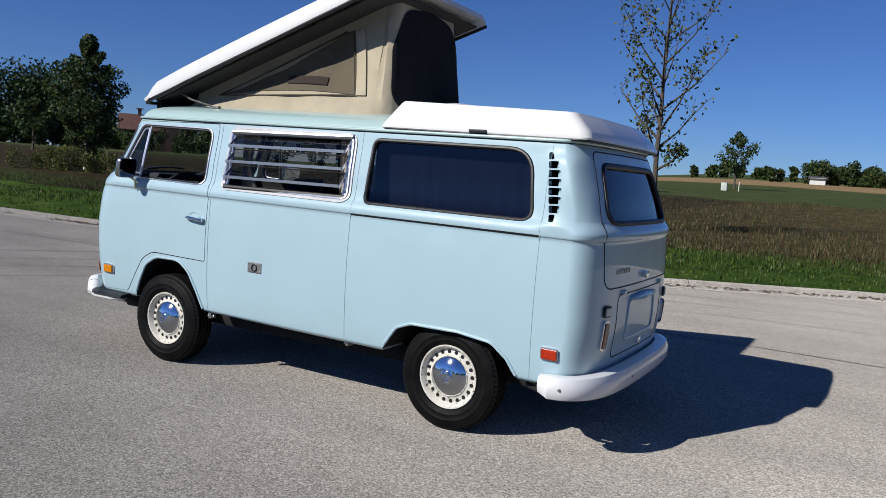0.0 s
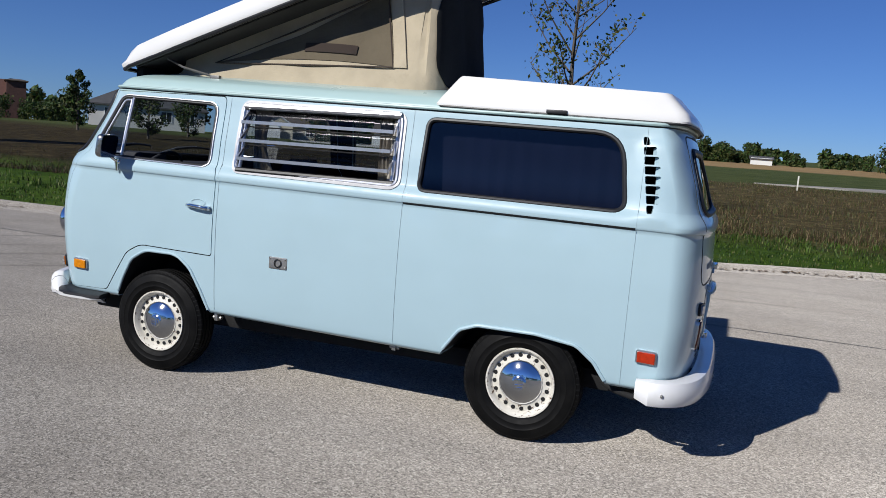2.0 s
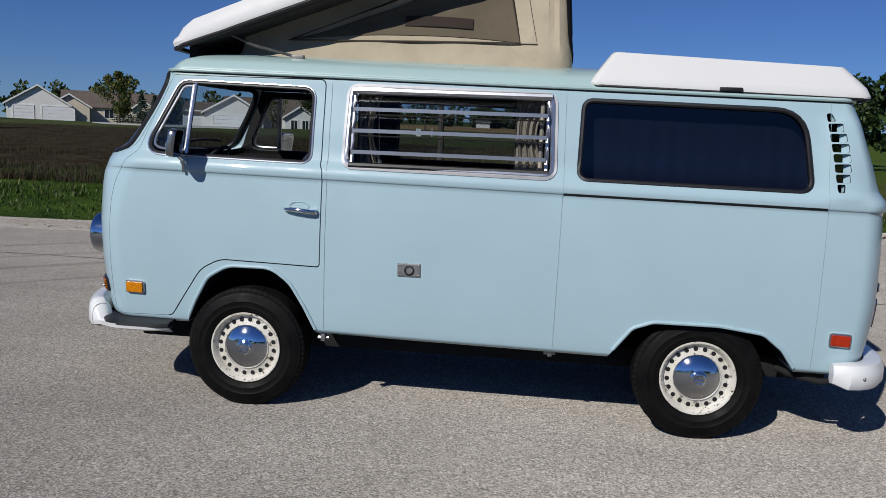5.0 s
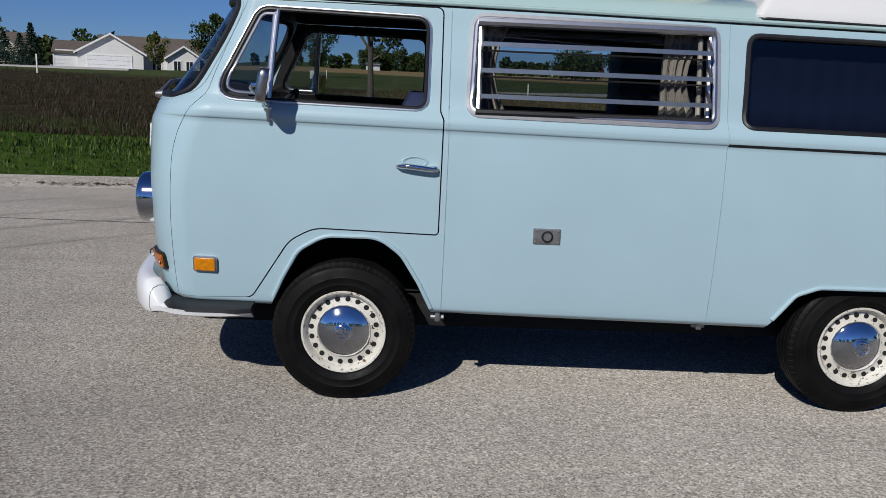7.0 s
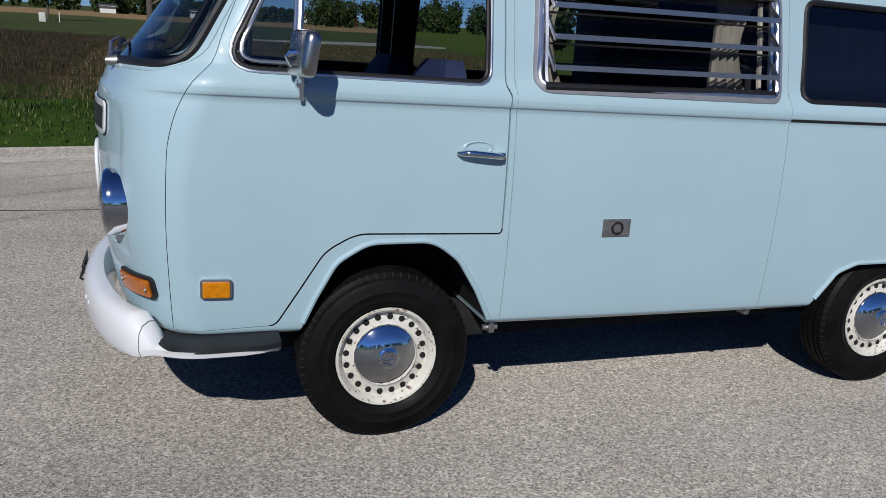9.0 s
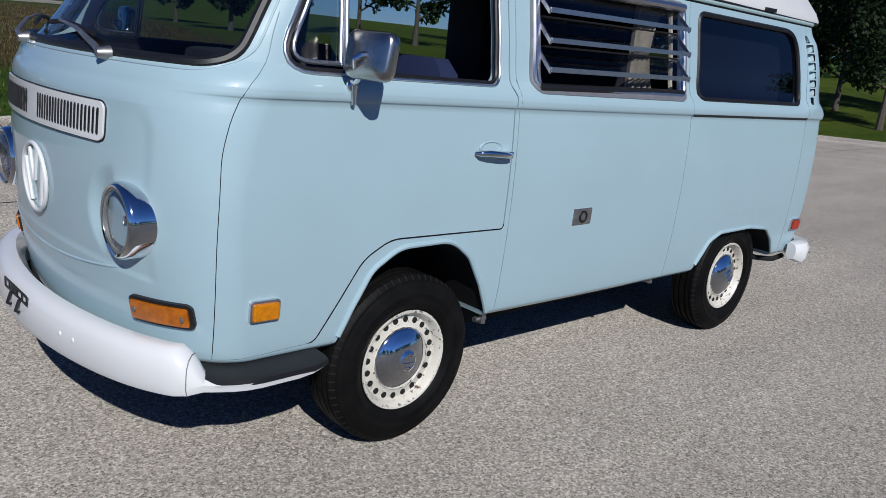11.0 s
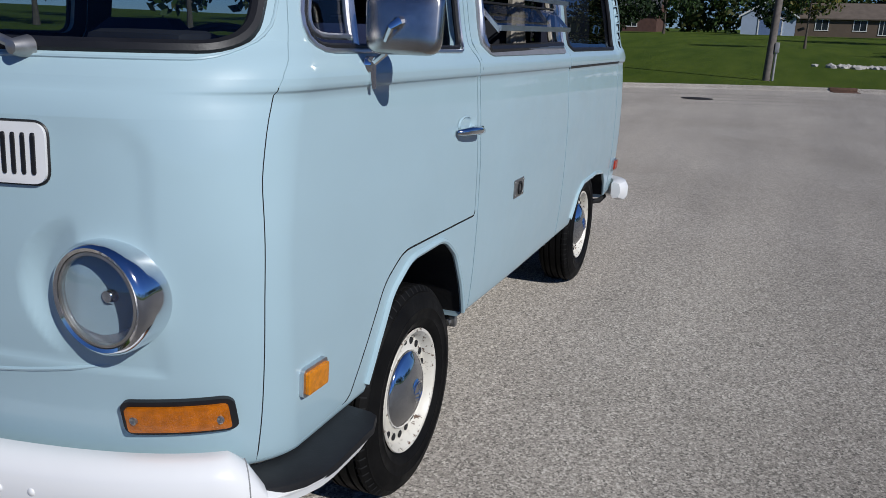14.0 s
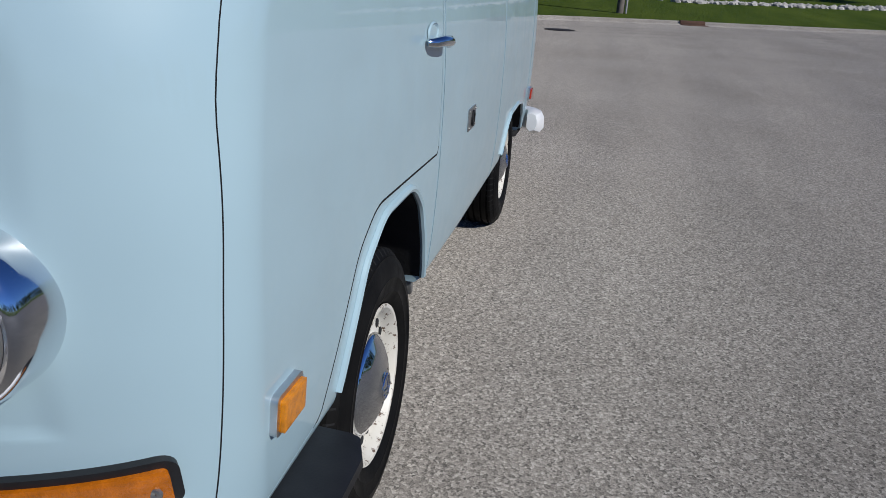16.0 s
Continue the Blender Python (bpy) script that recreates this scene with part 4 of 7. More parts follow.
def build_wheel(name, label, at, flip):
    w = new(name)
    w.parent, w["label"] = van, label
    w.matrix_basis = Matrix.Translation(at) @ Matrix.Rotation(math.pi if flip else 0, 4, "Z") @ Matrix.Rotation(at[0] * 0.7, 4, "Y")
    obs = {}
    for k, (bm, mt, lab) in WHEEL.items():
        obs[k] = new(k, bm)
        obs[k].parent, obs[k]["label"] = w, lab
    for k in range(20):
        o = new("rim_hole", HOLE)
        o.parent = obs["rim"]
        o.matrix_basis = Matrix.Rotation(k * math.tau / 20, 4, "Y")
    for o_me, nm in ((CAPBAR, "cap_emblem"),):
        o = new(nm, o_me)
        o.parent = obs["hubcap"]
    for k in range(64):
        a = k * math.tau / 64
        o = new("tread_cut", CUT)
        o.parent = obs["tyre"]
        o.matrix_basis = Matrix.Rotation(a, 4, "Y")
    return w


WHEEL = {}
for k, (bm, mt, lab) in wheel_mesh().items():
    me = bpy.data.meshes.new(k)
    bm.to_mesh(me)
    bm.free()
    me.materials.append(mt)
    me.polygons.foreach_set("use_smooth", [True] * len(me.polygons))
    me.set_sharp_from_angle(angle=radians(40))
    WHEEL[k] = (me, mt, lab)
bm = bmesh.new()
lathe(bm, [(0.0118, -0.0482), (0.0118, -0.0510), (0.0105, -0.0520), (0.0005, -0.0520)], 14, "Y", (0.150, 0, 0))
HOLE = bpy.data.meshes.new("rim_hole")
bm.to_mesh(HOLE), bm.free()
HOLE.materials.append(DARK)
bm = bmesh.new()
for a, b in (((-0.017, 0.020), (-0.005, 0.0)), ((0.017, 0.020), (0.005, 0.0)), ((-0.024, 0.006), (-0.011, -0.021)), ((0.024, 0.006), (0.011, -0.021)), ((-0.011, -0.02), (0, 0)), ((0.011, -0.02), (0, 0))):
    tube(bm, [(a[0], -0.105, a[1]), (b[0], -0.107, b[1])], 0.0024, 6)
tube(bm, [(0.031 * math.cos(k * math.tau / 24), -0.1035, 0.031 * math.sin(k * math.tau / 24)) for k in range(24)], 0.0022, 6, True)
CAPBAR = bpy.data.meshes.new("cap_emblem")
bm.to_mesh(CAPBAR), bm.free()
CAPBAR.materials.append(CHROME)
bm = bmesh.new()
cut_side = [(0.3258, -0.048), (0.3257, -0.064), (0.3188, -0.0704), (0.3098, -0.0764), (0.303, -0.0764), (0.316, -0.048)]
loft(bm, [[(r, y, -0.0022) for r, y in cut_side], [(r, y, 0.0022) for r, y in cut_side]])
bmesh.ops.recalc_face_normals(bm, faces=bm.faces)
CUT = bpy.data.meshes.new("tread_cut")
bm.to_mesh(CUT), bm.free()
CUT.materials.append(DARK)
for x, y in ((-1.2, -0.728), (1.2, -0.722), (-1.2, 0.728), (1.2, 0.722)):
    build_wheel("wheel", "steel wheel with black tyre and chrome hubcap", (x, y, 0.326), y > 0)
for x in (-1.2, 1.2):
    bm = bmesh.new()
    tube(bm, [(x, -0.62, 0.326), (x, 0.62, 0.326)], 0.045, 10)
    part("axle", bm, DARK, van, "dark axle tube")
bm = bmesh.new()
box(bm, (-1.9, -0.60, 0.30), (1.9, 0.60, 0.42), 0.03)
part("underfloor", bm, DARK, van, "dark undersealed floor pan")
# unseen filler, added to keep sun off the ground behind the bumper
bm = bmesh.new()
box(bm, (-2.12, -0.60, 0.40), (-1.86, 0.60, 0.44), 0.01)
part("front_light_block", bm, DARK, van, "dark valance behind the front bumper")


# ---- mirror, wipers, cab ----
for s, nm in ((-1, "driver_mirror"), (1, "passenger_mirror")):
    base = on_side(-1.535, 1.318, 0.0, s)
    d = parts["driver_door"] if s < 0 else parts["passenger_door"]
    bm = bmesh.new()
    lathe(bm, [(0.0005, -0.016), (0.014, -0.014), (0.02, -0.006), (0.021, 0.002)], 20, "Y", base)
    if s > 0:
        bmesh.ops.transform(bm, matrix=Matrix.Translation(base) @ Matrix.Diagonal((1, -1, 1, 1)) @ Matrix.Translation(-base), verts=bm.verts)
    tube(bm, [base + Vector((0, s * 0.008, 0.02)), base + Vector((0.004, s * 0.012, -0.055))], [0.013, 0.007], 8)
    mr = part(nm, bm, CHROME, d, "chrome door mirror on a bent arm")
    c = base + Vector((-0.014, s * 0.097, 0.100))
    bm = bmesh.new()
    tube(bm, [base + Vector((0, s * 0.012, 0.005)), base + Vector((-0.012, s * 0.05, 0.03)), base + Vector((-0.034, s * 0.062, 0.058)), c + Vector((-0.042, s * -0.012, -0.012)), c + Vector((-0.030, 0, 0)), c + Vector((-0.012, 0, 0.002))], [0.009, 0.0085, 0.0085, 0.009, 0.012, 0.011], 8)
    part("arm", bm, CHROME, mr)
    o = rounded([(-0.086, -0.070), (0.086, -0.070), (0.090, 0.072), (-0.090, 0.072)], 0.036)
    bm = bmesh.new()
    rings = []
    for k, h in ((1.0, 0.028), (1.03, 0.018), (1.025, 0.002), (0.97, -0.009), (0.9, -0.013), (0.5, -0.016), (0.05, -0.017)):
        rings.append([(h, p[0] * k, p[1] * k) for p in densify(o, 0.03)])
    loft(bm, rings)
    bmesh.ops.recalc_face_normals(bm, faces=bm.faces)
    turn = Matrix.Translation(c) @ Matrix.Rotation(radians(s * -10), 4, "Z") @ Matrix.Rotation(radians(8), 4, "Y")
    bmesh.ops.transform(bm, matrix=turn, verts=bm.verts)
    part("shell", bm, plain("worn_chrome", (0.50, 0.475, 0.44), 0.26, 1.0, 0.2, 20) if s < 0 else CHROME, mr, "dull chrome mirror shell")
    bm = bmesh.new()
    loft(bm, [[(0.0285, p[0] * k, p[1] * k) for p in o] for k in (0.93, 0.5, 0.02)])
    bmesh.ops.recalc_face_normals(bm, faces=bm.faces)
    bmesh.ops.transform(bm, matrix=turn, verts=bm.verts)
    part("mirror_glass", bm, plain("mirror_glass", (0.85, 0.86, 0.88), 0.02, 1.0, 0.02, 5), mr, "mirror glass")

for y, span in ((-0.395, 1.0), (0.30, 0.7)):
    p = on_front(y, 1.345, 0.012)
    bm = bmesh.new()
    lathe(bm, [(0.0005, -0.03), (0.013, -0.028), (0.018, -0.012), (0.023, 0.012)], 16, "X", p)
    wp = part("wiper", bm, STEEL, van, "silver windscreen wiper with black blade")
    tip = on_front(y + 0.40 * span, 1.412, 0.03)
    bm = bmesh.new()
    tube(bm, [p + Vector((-0.018, 0, 0.004)), p + Vector((-0.012, 0.06, 0.02)), on_front(y + 0.20 * span, 1.388, 0.042), tip], [0.010, 0.010, 0.007, 0.005], 8)
    part("arm", bm, STEEL, wp)
    bm = bmesh.new()
    tube(bm, [on_front(y + (0.14 + k * 0.05) * span, 1.392 + 0.024 * math.sin(k / 8 * 2.4), 0.014) for k in range(9)], 0.008, 6)
    part("blade", bm, RUBBER, wp)

# cab and living space
bm = bmesh.new()
box(bm, (-1.98, -0.68, 1.10), (-1.62, 0.68, 1.32), 0.05)
dash = part("dashboard", bm, TRIM, van, "dark padded dashboard")
bm = bmesh.new()
box(bm, (-1.80, -0.50, 1.30), (-1.64, -0.22, 1.385), 0.03)
part("binnacle", bm, TRIM, dash)
bm = bmesh.new()
c = Vector((-1.58, -0.38, 1.25))
tube(bm, [c + Vector((0.06 * math.sin(a) * 1.6, 0.20 * math.cos(a), 0.20 * math.sin(a) * 0.72)) for a in np.linspace(0, math.tau, 33)[:-1]], 0.011, 8, True)
tube(bm, [c + Vector((0, 0.19, 0)), c + Vector((-0.02, 0, -0.02)), c + Vector((0, -0.19, 0))], 0.010, 6)
tube(bm, [c + Vector((-0.02, 0, -0.02)), c + Vector((-0.2, 0, -0.4))], 0.02, 8)
part("steering_wheel", bm, TRIM, van, "large black steering wheel")
for y in (-0.40, 0.40):
    bm = bmesh.new()
    box(bm, (-1.42, y - 0.25, 0.86), (-0.92, y + 0.25, 1.02), 0.05)
    st = part("front_seat", bm, VINYL, van, "blue vinyl front seat")
    bm = bmesh.new()
    rows = []
    for k in range(9):
        t = k / 8
        w = 0.25 * math.sqrt(1 - (0.94 * t) ** 5)
        x = -1.05 + 0.15 * t
        z = 0.98 + 0.43 * t
        th = 0.06 * math.sqrt(1 - (0.9 * t) ** 6)
        rows.append([(x - th * (1 - 0.3 * abs(u) ** 2), y + w * u, z) for u in np.linspace(-1, 1, 9)] + [(x + th, y + w * u, z) for u in np.linspace(1, -1, 9)])
    loft(bm, rows)
    bmesh.ops.recalc_face_normals(bm, faces=bm.faces)
    part("backrest", bm, VINYL, st)
bm = bmesh.new()
box(bm, (-0.75, -0.74, 0.845), (1.75, 0.74, 0.87))
part("cabin_floor", bm, TRIM, van, "dark cabin floor")
bm = bmesh.new()
box(bm, (0.45, -0.62, 0.87), (0.62, 0.62, 1.45), 0.04)
part("bench_back", bm, TRIM, van, "dark bench back")
bm = bmesh.new()
box(bm, (0.27, 0.42, 0.87), (0.62, 0.72, 1.74), 0.02)
part("wardrobe", bm, TRIM, van, "dark tall cabinet")
curtain("side_curtain", -0.64, -0.50, 1.34, 1.72, -0.66, CURTAIN, van, "cream curtain tied beside the louvre window", 4, 0.025, 0.4)
curtain("side_curtain", 0.20, 0.38, 1.34, 1.72, -0.64, CURTAIN, van, "cream curtain tied beside the louvre window", 4, 0.025, 0.35)
bm = bmesh.new()
box(bm, (-1.60, -0.08, 1.74), (-1.56, 0.10, 1.80), 0.012)
part("rear_view_mirror", bm, TRIM, van, "dark interior mirror")


# ---- pop-top and luggage rack ----
PITCH = math.atan(0.350)
popper = Matrix.Translation((-1.655, 0, 1.928)) @ Matrix.Rotation(-PITCH, 4, "Y")
bm = bmesh.new()
rings = []
LEN = 2.31
secs = []
for u in [0.0, 0.012, 0.03, 0.06, 0.12] + list(np.linspace(0.2, 0.9, 12)) + [0.96, 0.985, 1.0]:
    x = u * LEN
    w = 0.675 + 0.02 * smoothstep(0, 0.2, u)
    end = smoothstep(0, 0.05, u) * (1 - 0.55 * smoothstep(0.97, 1.0, u))
    h = 0.052 + 0.074 * end + 0.012 * math.sin(u * math.pi)
    top = [(x, y, h * (1 - 0.10 * (abs(y) / w) ** 2)) for y in [-w + 0.05, -w * 0.8, -w * 0.5, 0, w * 0.5, w * 0.8, w - 0.05]]
    outer = [(x, -w, 0.0), (x, -w - 0.004, 0.02), (x, -w + 0.012, h * 0.62), (x, -w + 0.03, h * 0.86)] + top + [(x, w - 0.03, h * 0.86), (x, w - 0.012, h * 0.62), (x, w + 0.004, 0.02), (x, w, 0.0)]
    inner = [(x, w - 0.02, 0.0), (x, w - 0.035, h * 0.45), (x, 0, h * 0.55), (x, -w + 0.035, h * 0.45), (x, -w + 0.02, 0.0)]
    secs.append(outer + inner)
loft(bm, secs)
bmesh.ops.recalc_face_normals(bm, faces=bm.faces)
bmesh.ops.transform(bm, matrix=popper, verts=bm.verts)
pop = part("pop_top_roof", bm, WHITE, van, "raised white fibreglass pop-top roof panel")
bm = bmesh.new()
tube(bm, [popper @ Vector(p) for p in ((LEN, -0.69, -0.008), (0.05, -0.675, -0.008), (0.0, -0.66, -0.008), (0.0, 0.66, -0.008), (0.05, 0.675, -0.008), (LEN, 0.69, -0.008))], 0.014, 8)
part("rubber_edge", bm, RUBBER, pop, "black rubber lip under the roof edge")
bm = bmesh.new()
box(bm, (0.06, -0.62, -0.012), (LEN - 0.05, 0.62, 0.0), 0.0, popper)
part("headliner", bm, plain("dark_board", (0.035, 0.032, 0.03), 0.9, 0, 0.2, 5), pop, "dark underside board")

# tent: walls from the roof opening up to the raised panel
TF, TR, TW = -1.36, 0.485, 0.555


def under(x):
    """Height of the raised panel's underside over x."""
    return 1.928 + (x + 1.655) * math.tan(PITCH) - 0.004


def TENT_Z(x):
    return 1.862 - 0.014 * x


def tent_point(u, v):
    """u along the left side (0..1), round the rear (1..2) and along the other side (2..3); v from the roof up to the panel."""
    r = 0.14
    if u <= 1:
        x, y = TF + (TR - r - TF) * u, -TW
    elif u >= 2:
        x, y = TR - r - (TR - r - TF) * (u - 2), TW
    else:
        q = u - 1
        total = (math.pi / 2 * r) * 2 + 2 * (TW - r)
        s = q * total
        if s < math.pi / 2 * r:
            a = s / r
            x, y = TR - r + r * math.sin(a), -TW + r - r * math.cos(a)
        elif s > total - math.pi / 2 * r:
            a = (total - s) / r
            x, y = TR - r + r * math.sin(a), TW - r + r * math.cos(a)
        else:
            x, y = TR, -TW + r + (s - math.pi / 2 * r)
    rr = TENT_Z(x)
    z1 = under(x)
    lean = 0.10 * v * (z1 - rr) / 0.8 if u > 1 and u < 2 else 0.0
    sag = 0.03 * math.sin(v * math.pi) * (1 if abs(y) > TW - 0.02 else 0)
    wr = 0.006 * math.sin(u * 23 + v * 3) * math.sin(v * math.pi)
    sy = 1 if y > 0 else -1
    y *= 1 - 0.26 * v * (1 if u <= 1 or u >= 2 else abs(y) / TW)      # the cloth leans in under the panel
    return Vector((x - lean * 0.6 + wr, y - sy * (sag + wr), rr + (z1 - rr) * v))


bm = bmesh.new()
us = list(np.linspace(0, 1, 40)) + list(np.linspace(1, 2, 50))[1:] + list(np.linspace(2, 3, 40))[1:]
rings = []
for u in us:
    col = [tent_point(u, v) for v in np.linspace(0, 1, 16)]
    c = Vector((-0.3, 0, 2.1))
    back = [p + Vector((c.x - p.x, c.y - p.y, 0)).normalized() * 0.006 for p in col[::-1]]
    rings.append(col + back)
loft(bm, rings, True, True)
bmesh.ops.recalc_face_normals(bm, faces=bm.faces)
tent = part("tent", bm, CANVAS, van, "tan canvas tent between roof and pop-top")


def tent_patch(name, poly, mat, label, out=0.006, thick=0.003, step=0.05):
    """A patch sewn on the tent; poly in (u, v)."""
    bm = bmesh.new()
    pts = densify(poly, step)
    c = Vector((sum(p[0] for p in poly) / len(poly), sum(p[1] for p in poly) / len(poly)))

    def at(p, o):
        q = tent_point(*p)
        e = 1e-3
        n = (tent_point(p[0] + e, p[1]) - tent_point(p[0] - e, p[1])).cross(tent_point(p[0], min(1, p[1] + e)) - tent_point(p[0], p[1] - e)).normalized()
        return q + n * o
    rings = [[at(p, out - thick) for p in pts], [at(p, out) for p in pts]]
    rings += [[at(c + (Vector(p) - c) * k, out + 0.001) for p in pts] for k in (0.96, 0.8, 0.6, 0.4, 0.2, 0.02)]
    loft(bm, rings)
    bmesh.ops.recalc_face_normals(bm, faces=bm.faces)
    return part(name, bm, mat, tent, label)


def side_uv(x, z):
    rr = TENT_Z(x)
    return ((x - TF) / (TR - 0.14 - TF), (z - rr) / (under(x) - rr))


tent_patch("window_flap", [side_uv(-1.08, 2.005), side_uv(0.195, 2.015), side_uv(0.100, 2.455), side_uv(0.04, 2.45)], MESH, "brown zipped window flap")
bm = bmesh.new()
q = lambda x, z: tent_point(*side_uv(x, z)) + Vector((0, -0.013, 0))
tube(bm, [q(*p) for p in ((0.04, 2.45), (-0.52, 2.228), (-1.08, 2.005), (-0.4, 2.01), (0.195, 2.015), (0.100, 2.455))], 0.006, 6)
part("zip_piping", bm, plain("brown_piping", (0.055, 0.04, 0.03), 0.8), tent, "dark brown zip piping")
tent_patch("flap_label", [side_uv(-0.44, 2.092), side_uv(-0.06, 2.078), side_uv(-0.06, 2.134), side_uv(-0.44, 2.148)], plain("brown_tape", (0.028, 0.018, 0.013), 0.9), "dark brown tape strip", 0.016)
tent_patch("strap", [side_uv(0.200, 2.010), side_uv(0.290, 2.010), side_uv(0.195, 2.46), side_uv(0.110, 2.46)], CANVAS, "folded canvas strap", 0.012)
tent_patch("rear_screen", rounded([(1.11, 0.08), (1.89, 0.08), (1.91, 0.60), (1.80, 0.92), (1.5, 0.975), (1.20, 0.92), (1.09, 0.60)], 0.2), BLACKCLOTH, "black arched insect screen at the tent's rear", 0.008, 0.003, 0.06)
# struts at the hinge
for s in (-1, 1):
    bm = bmesh.new()
    tube(bm, [(-1.36, s * 0.60, 2.005), (-1.24, s * 0.605, 1.955), (-1.02, s * 0.59, 1.905)], 0.008, 6)
    box(bm, (-1.03, s * 0.59 - 0.014, 1.872), (-0.96, s * 0.59 + 0.014, 1.912), 0.005)
    part("strut", bm, plain("dark_steel", (0.16, 0.155, 0.15), 0.5, 0.8, 0.2, 30), pop, "dull steel hinge strut")
# added dark sheet that blocks the sky showing under the panel's front
bm = bmesh.new()
box(bm, (-1.60, -0.61, 1.84), (-1.55, 0.61, 1.945), 0.004)
part("front_gap_cover", bm, BLACKCLOTH, pop, "dark cloth flap closing the front of the pop-top")

# luggage rack of white fibreglass on the rear roof
bm = bmesh.new()


def rack_ring(x0, x1, w, z0, z1, r):
    """An oblong with crisp front and rounder rear corners, its height running from z0 at the front to z1 at the rear."""
    o = rounded([(x0, -w), (x1 - 0.03, -w), (x1, -w * 0.45), (x1, w * 0.45), (x1 - 0.03, w), (x0, w)], [0.04, r, 0.3, 0.3, r, 0.04], 5)
    return [(x, y, z0 + (z1 - z0) * (x - x0) / (x1 - x0)) for x, y in o]


loft(bm, [rack_ring(0.565, 1.962, 0.738, 1.795, 1.768, 0.07), rack_ring(0.563, 1.964, 0.740, 1.806, 1.778, 0.07), rack_ring(0.585, 1.945, 0.725, 1.842, 1.822, 0.07), rack_ring(0.665, 1.862, 0.682, 1.952, 1.905, 0.06), rack_ring(0.678, 1.85, 0.672, 1.966, 1.92, 0.06),
          rack_ring(0.70, 1.83, 0.652, 1.968, 1.923, 0.06), rack_ring(0.74, 1.79, 0.61, 1.955, 1.925, 0.05), rack_ring(0.80, 1.74, 0.55, 1.94, 1.925, 0.05)])
bmesh.ops.recalc_face_normals(bm, faces=bm.faces)
rack = part("luggage_rack", bm, WHITE, van, "white fibreglass luggage rack on the rear roof")
bm = bmesh.new()
tube(bm, rack_ring(0.58, 1.955, 0.733, 1.792, 1.764, 0.07), 0.008, 8, True)
part("rack_gasket", bm, RUBBER, rack, "black rubber strip under the rack")
bm = bmesh.new()
box(bm, (1.20, -0.755, 1.782), (1.31, -0.715, 1.802), 0.004)
part("rack_clip", bm, RUBBER, rack, "black rack clip")
bm = bmesh.new()
bmesh.ops.create_uvsphere(bm, u_segments=24, v_segments=12, radius=0.12)
bmesh.ops.transform(bm, matrix=Matrix.Translation((0.86, -0.25, 1.955)) @ Matrix.Diagonal((1.2, 1.6, 0.35, 1)), verts=bm.verts)
part("rack_dome", bm, WHITE, rack, "low white dome on the rack")


# ---- ground, road, kerb ----
KERB_KEYS = [(-110, 5.4), (-60, 5.5), (-30, 5.7), (-15, 5.8), (-8, 5.95), (-4, 6.4), (-1, 7.25), (1.5, 8.5), (3.8, 9.7), (7, 10.6), (11, 9.9), (13.8, 7.8), (16.3, 4.6), (18.3, 1.6),
             (19.9, -1.8), (20.8, -5.3), (21.9, -9), (23, -14), (22, -22), (15, -26), (5, -24), (-2, -17), (-8, -10.5), (-15, -8.7), (-30, -8.3), (-60, -8.2), (-110, -8)]


def catmull(keys, step):
    out = []
    n = len(keys)
    for i in range(n):
        p0, p1, p2, p3 = (Vector(keys[(i + k) % n]) for k in (-1, 0, 1, 2))
        m = max(2, int((p2 - p1).length / step))
        for j in range(m):
            t = j / m
            out.append(0.5 * ((2 * p1) + (p2 - p0) * t + (2 * p0 - 5 * p1 + 4 * p2 - p3) * t * t + (3 * p1 - p0 - 3 * p2 + p3) * t ** 3))
    return out


KERB = catmull(KERB_KEYS, 0.8)
KN = len(KERB)
KERB_OUT = []
for i, p in enumerate(KERB):
    t = (KERB[(i + 1) % KN] - KERB[i - 1]).normalized()
    KERB_OUT.append(Vector((-t.y, t.x)))
MIDDLE = Vector((0, -1.5))
far_rise = pchip([-180, -30, 0, 20, 75, 110, 130, 146, 180], [0.1, 0.1, 0.25, 0.2, 0.85, 0.3, 0.28, 0.1, 0.1])


def rise(d, x, y):
    az = math.degrees(math.atan2(y + 4, x))
    hills = 0.10 * math.sin(x * 0.21 + 1) * math.sin(y * 0.17) * smoothstep(3, 20, d)
    linear = math.tan(radians(far_rise(az))) * d
    valley = max(0.0, d - 60) * 0.0235
    k = smoothstep(98, 112, az) if az > 60 else 1.0
    low = 1 - 0.42 * smoothstep(-60, -35, az) * (1 - smoothstep(14, 34, az))
    return 0.088 + 1.45 * low * (1 - math.exp(-d / 37)) + linear * k + valley * (1 - k) + hills


KERB_A = np.array([(p.x, p.y) for p in KERB])


def ground_z(x, y):
    d = float(np.sqrt(((KERB_A - np.array((x, y))) ** 2).sum(1)).min())
    return rise(d, x, y)


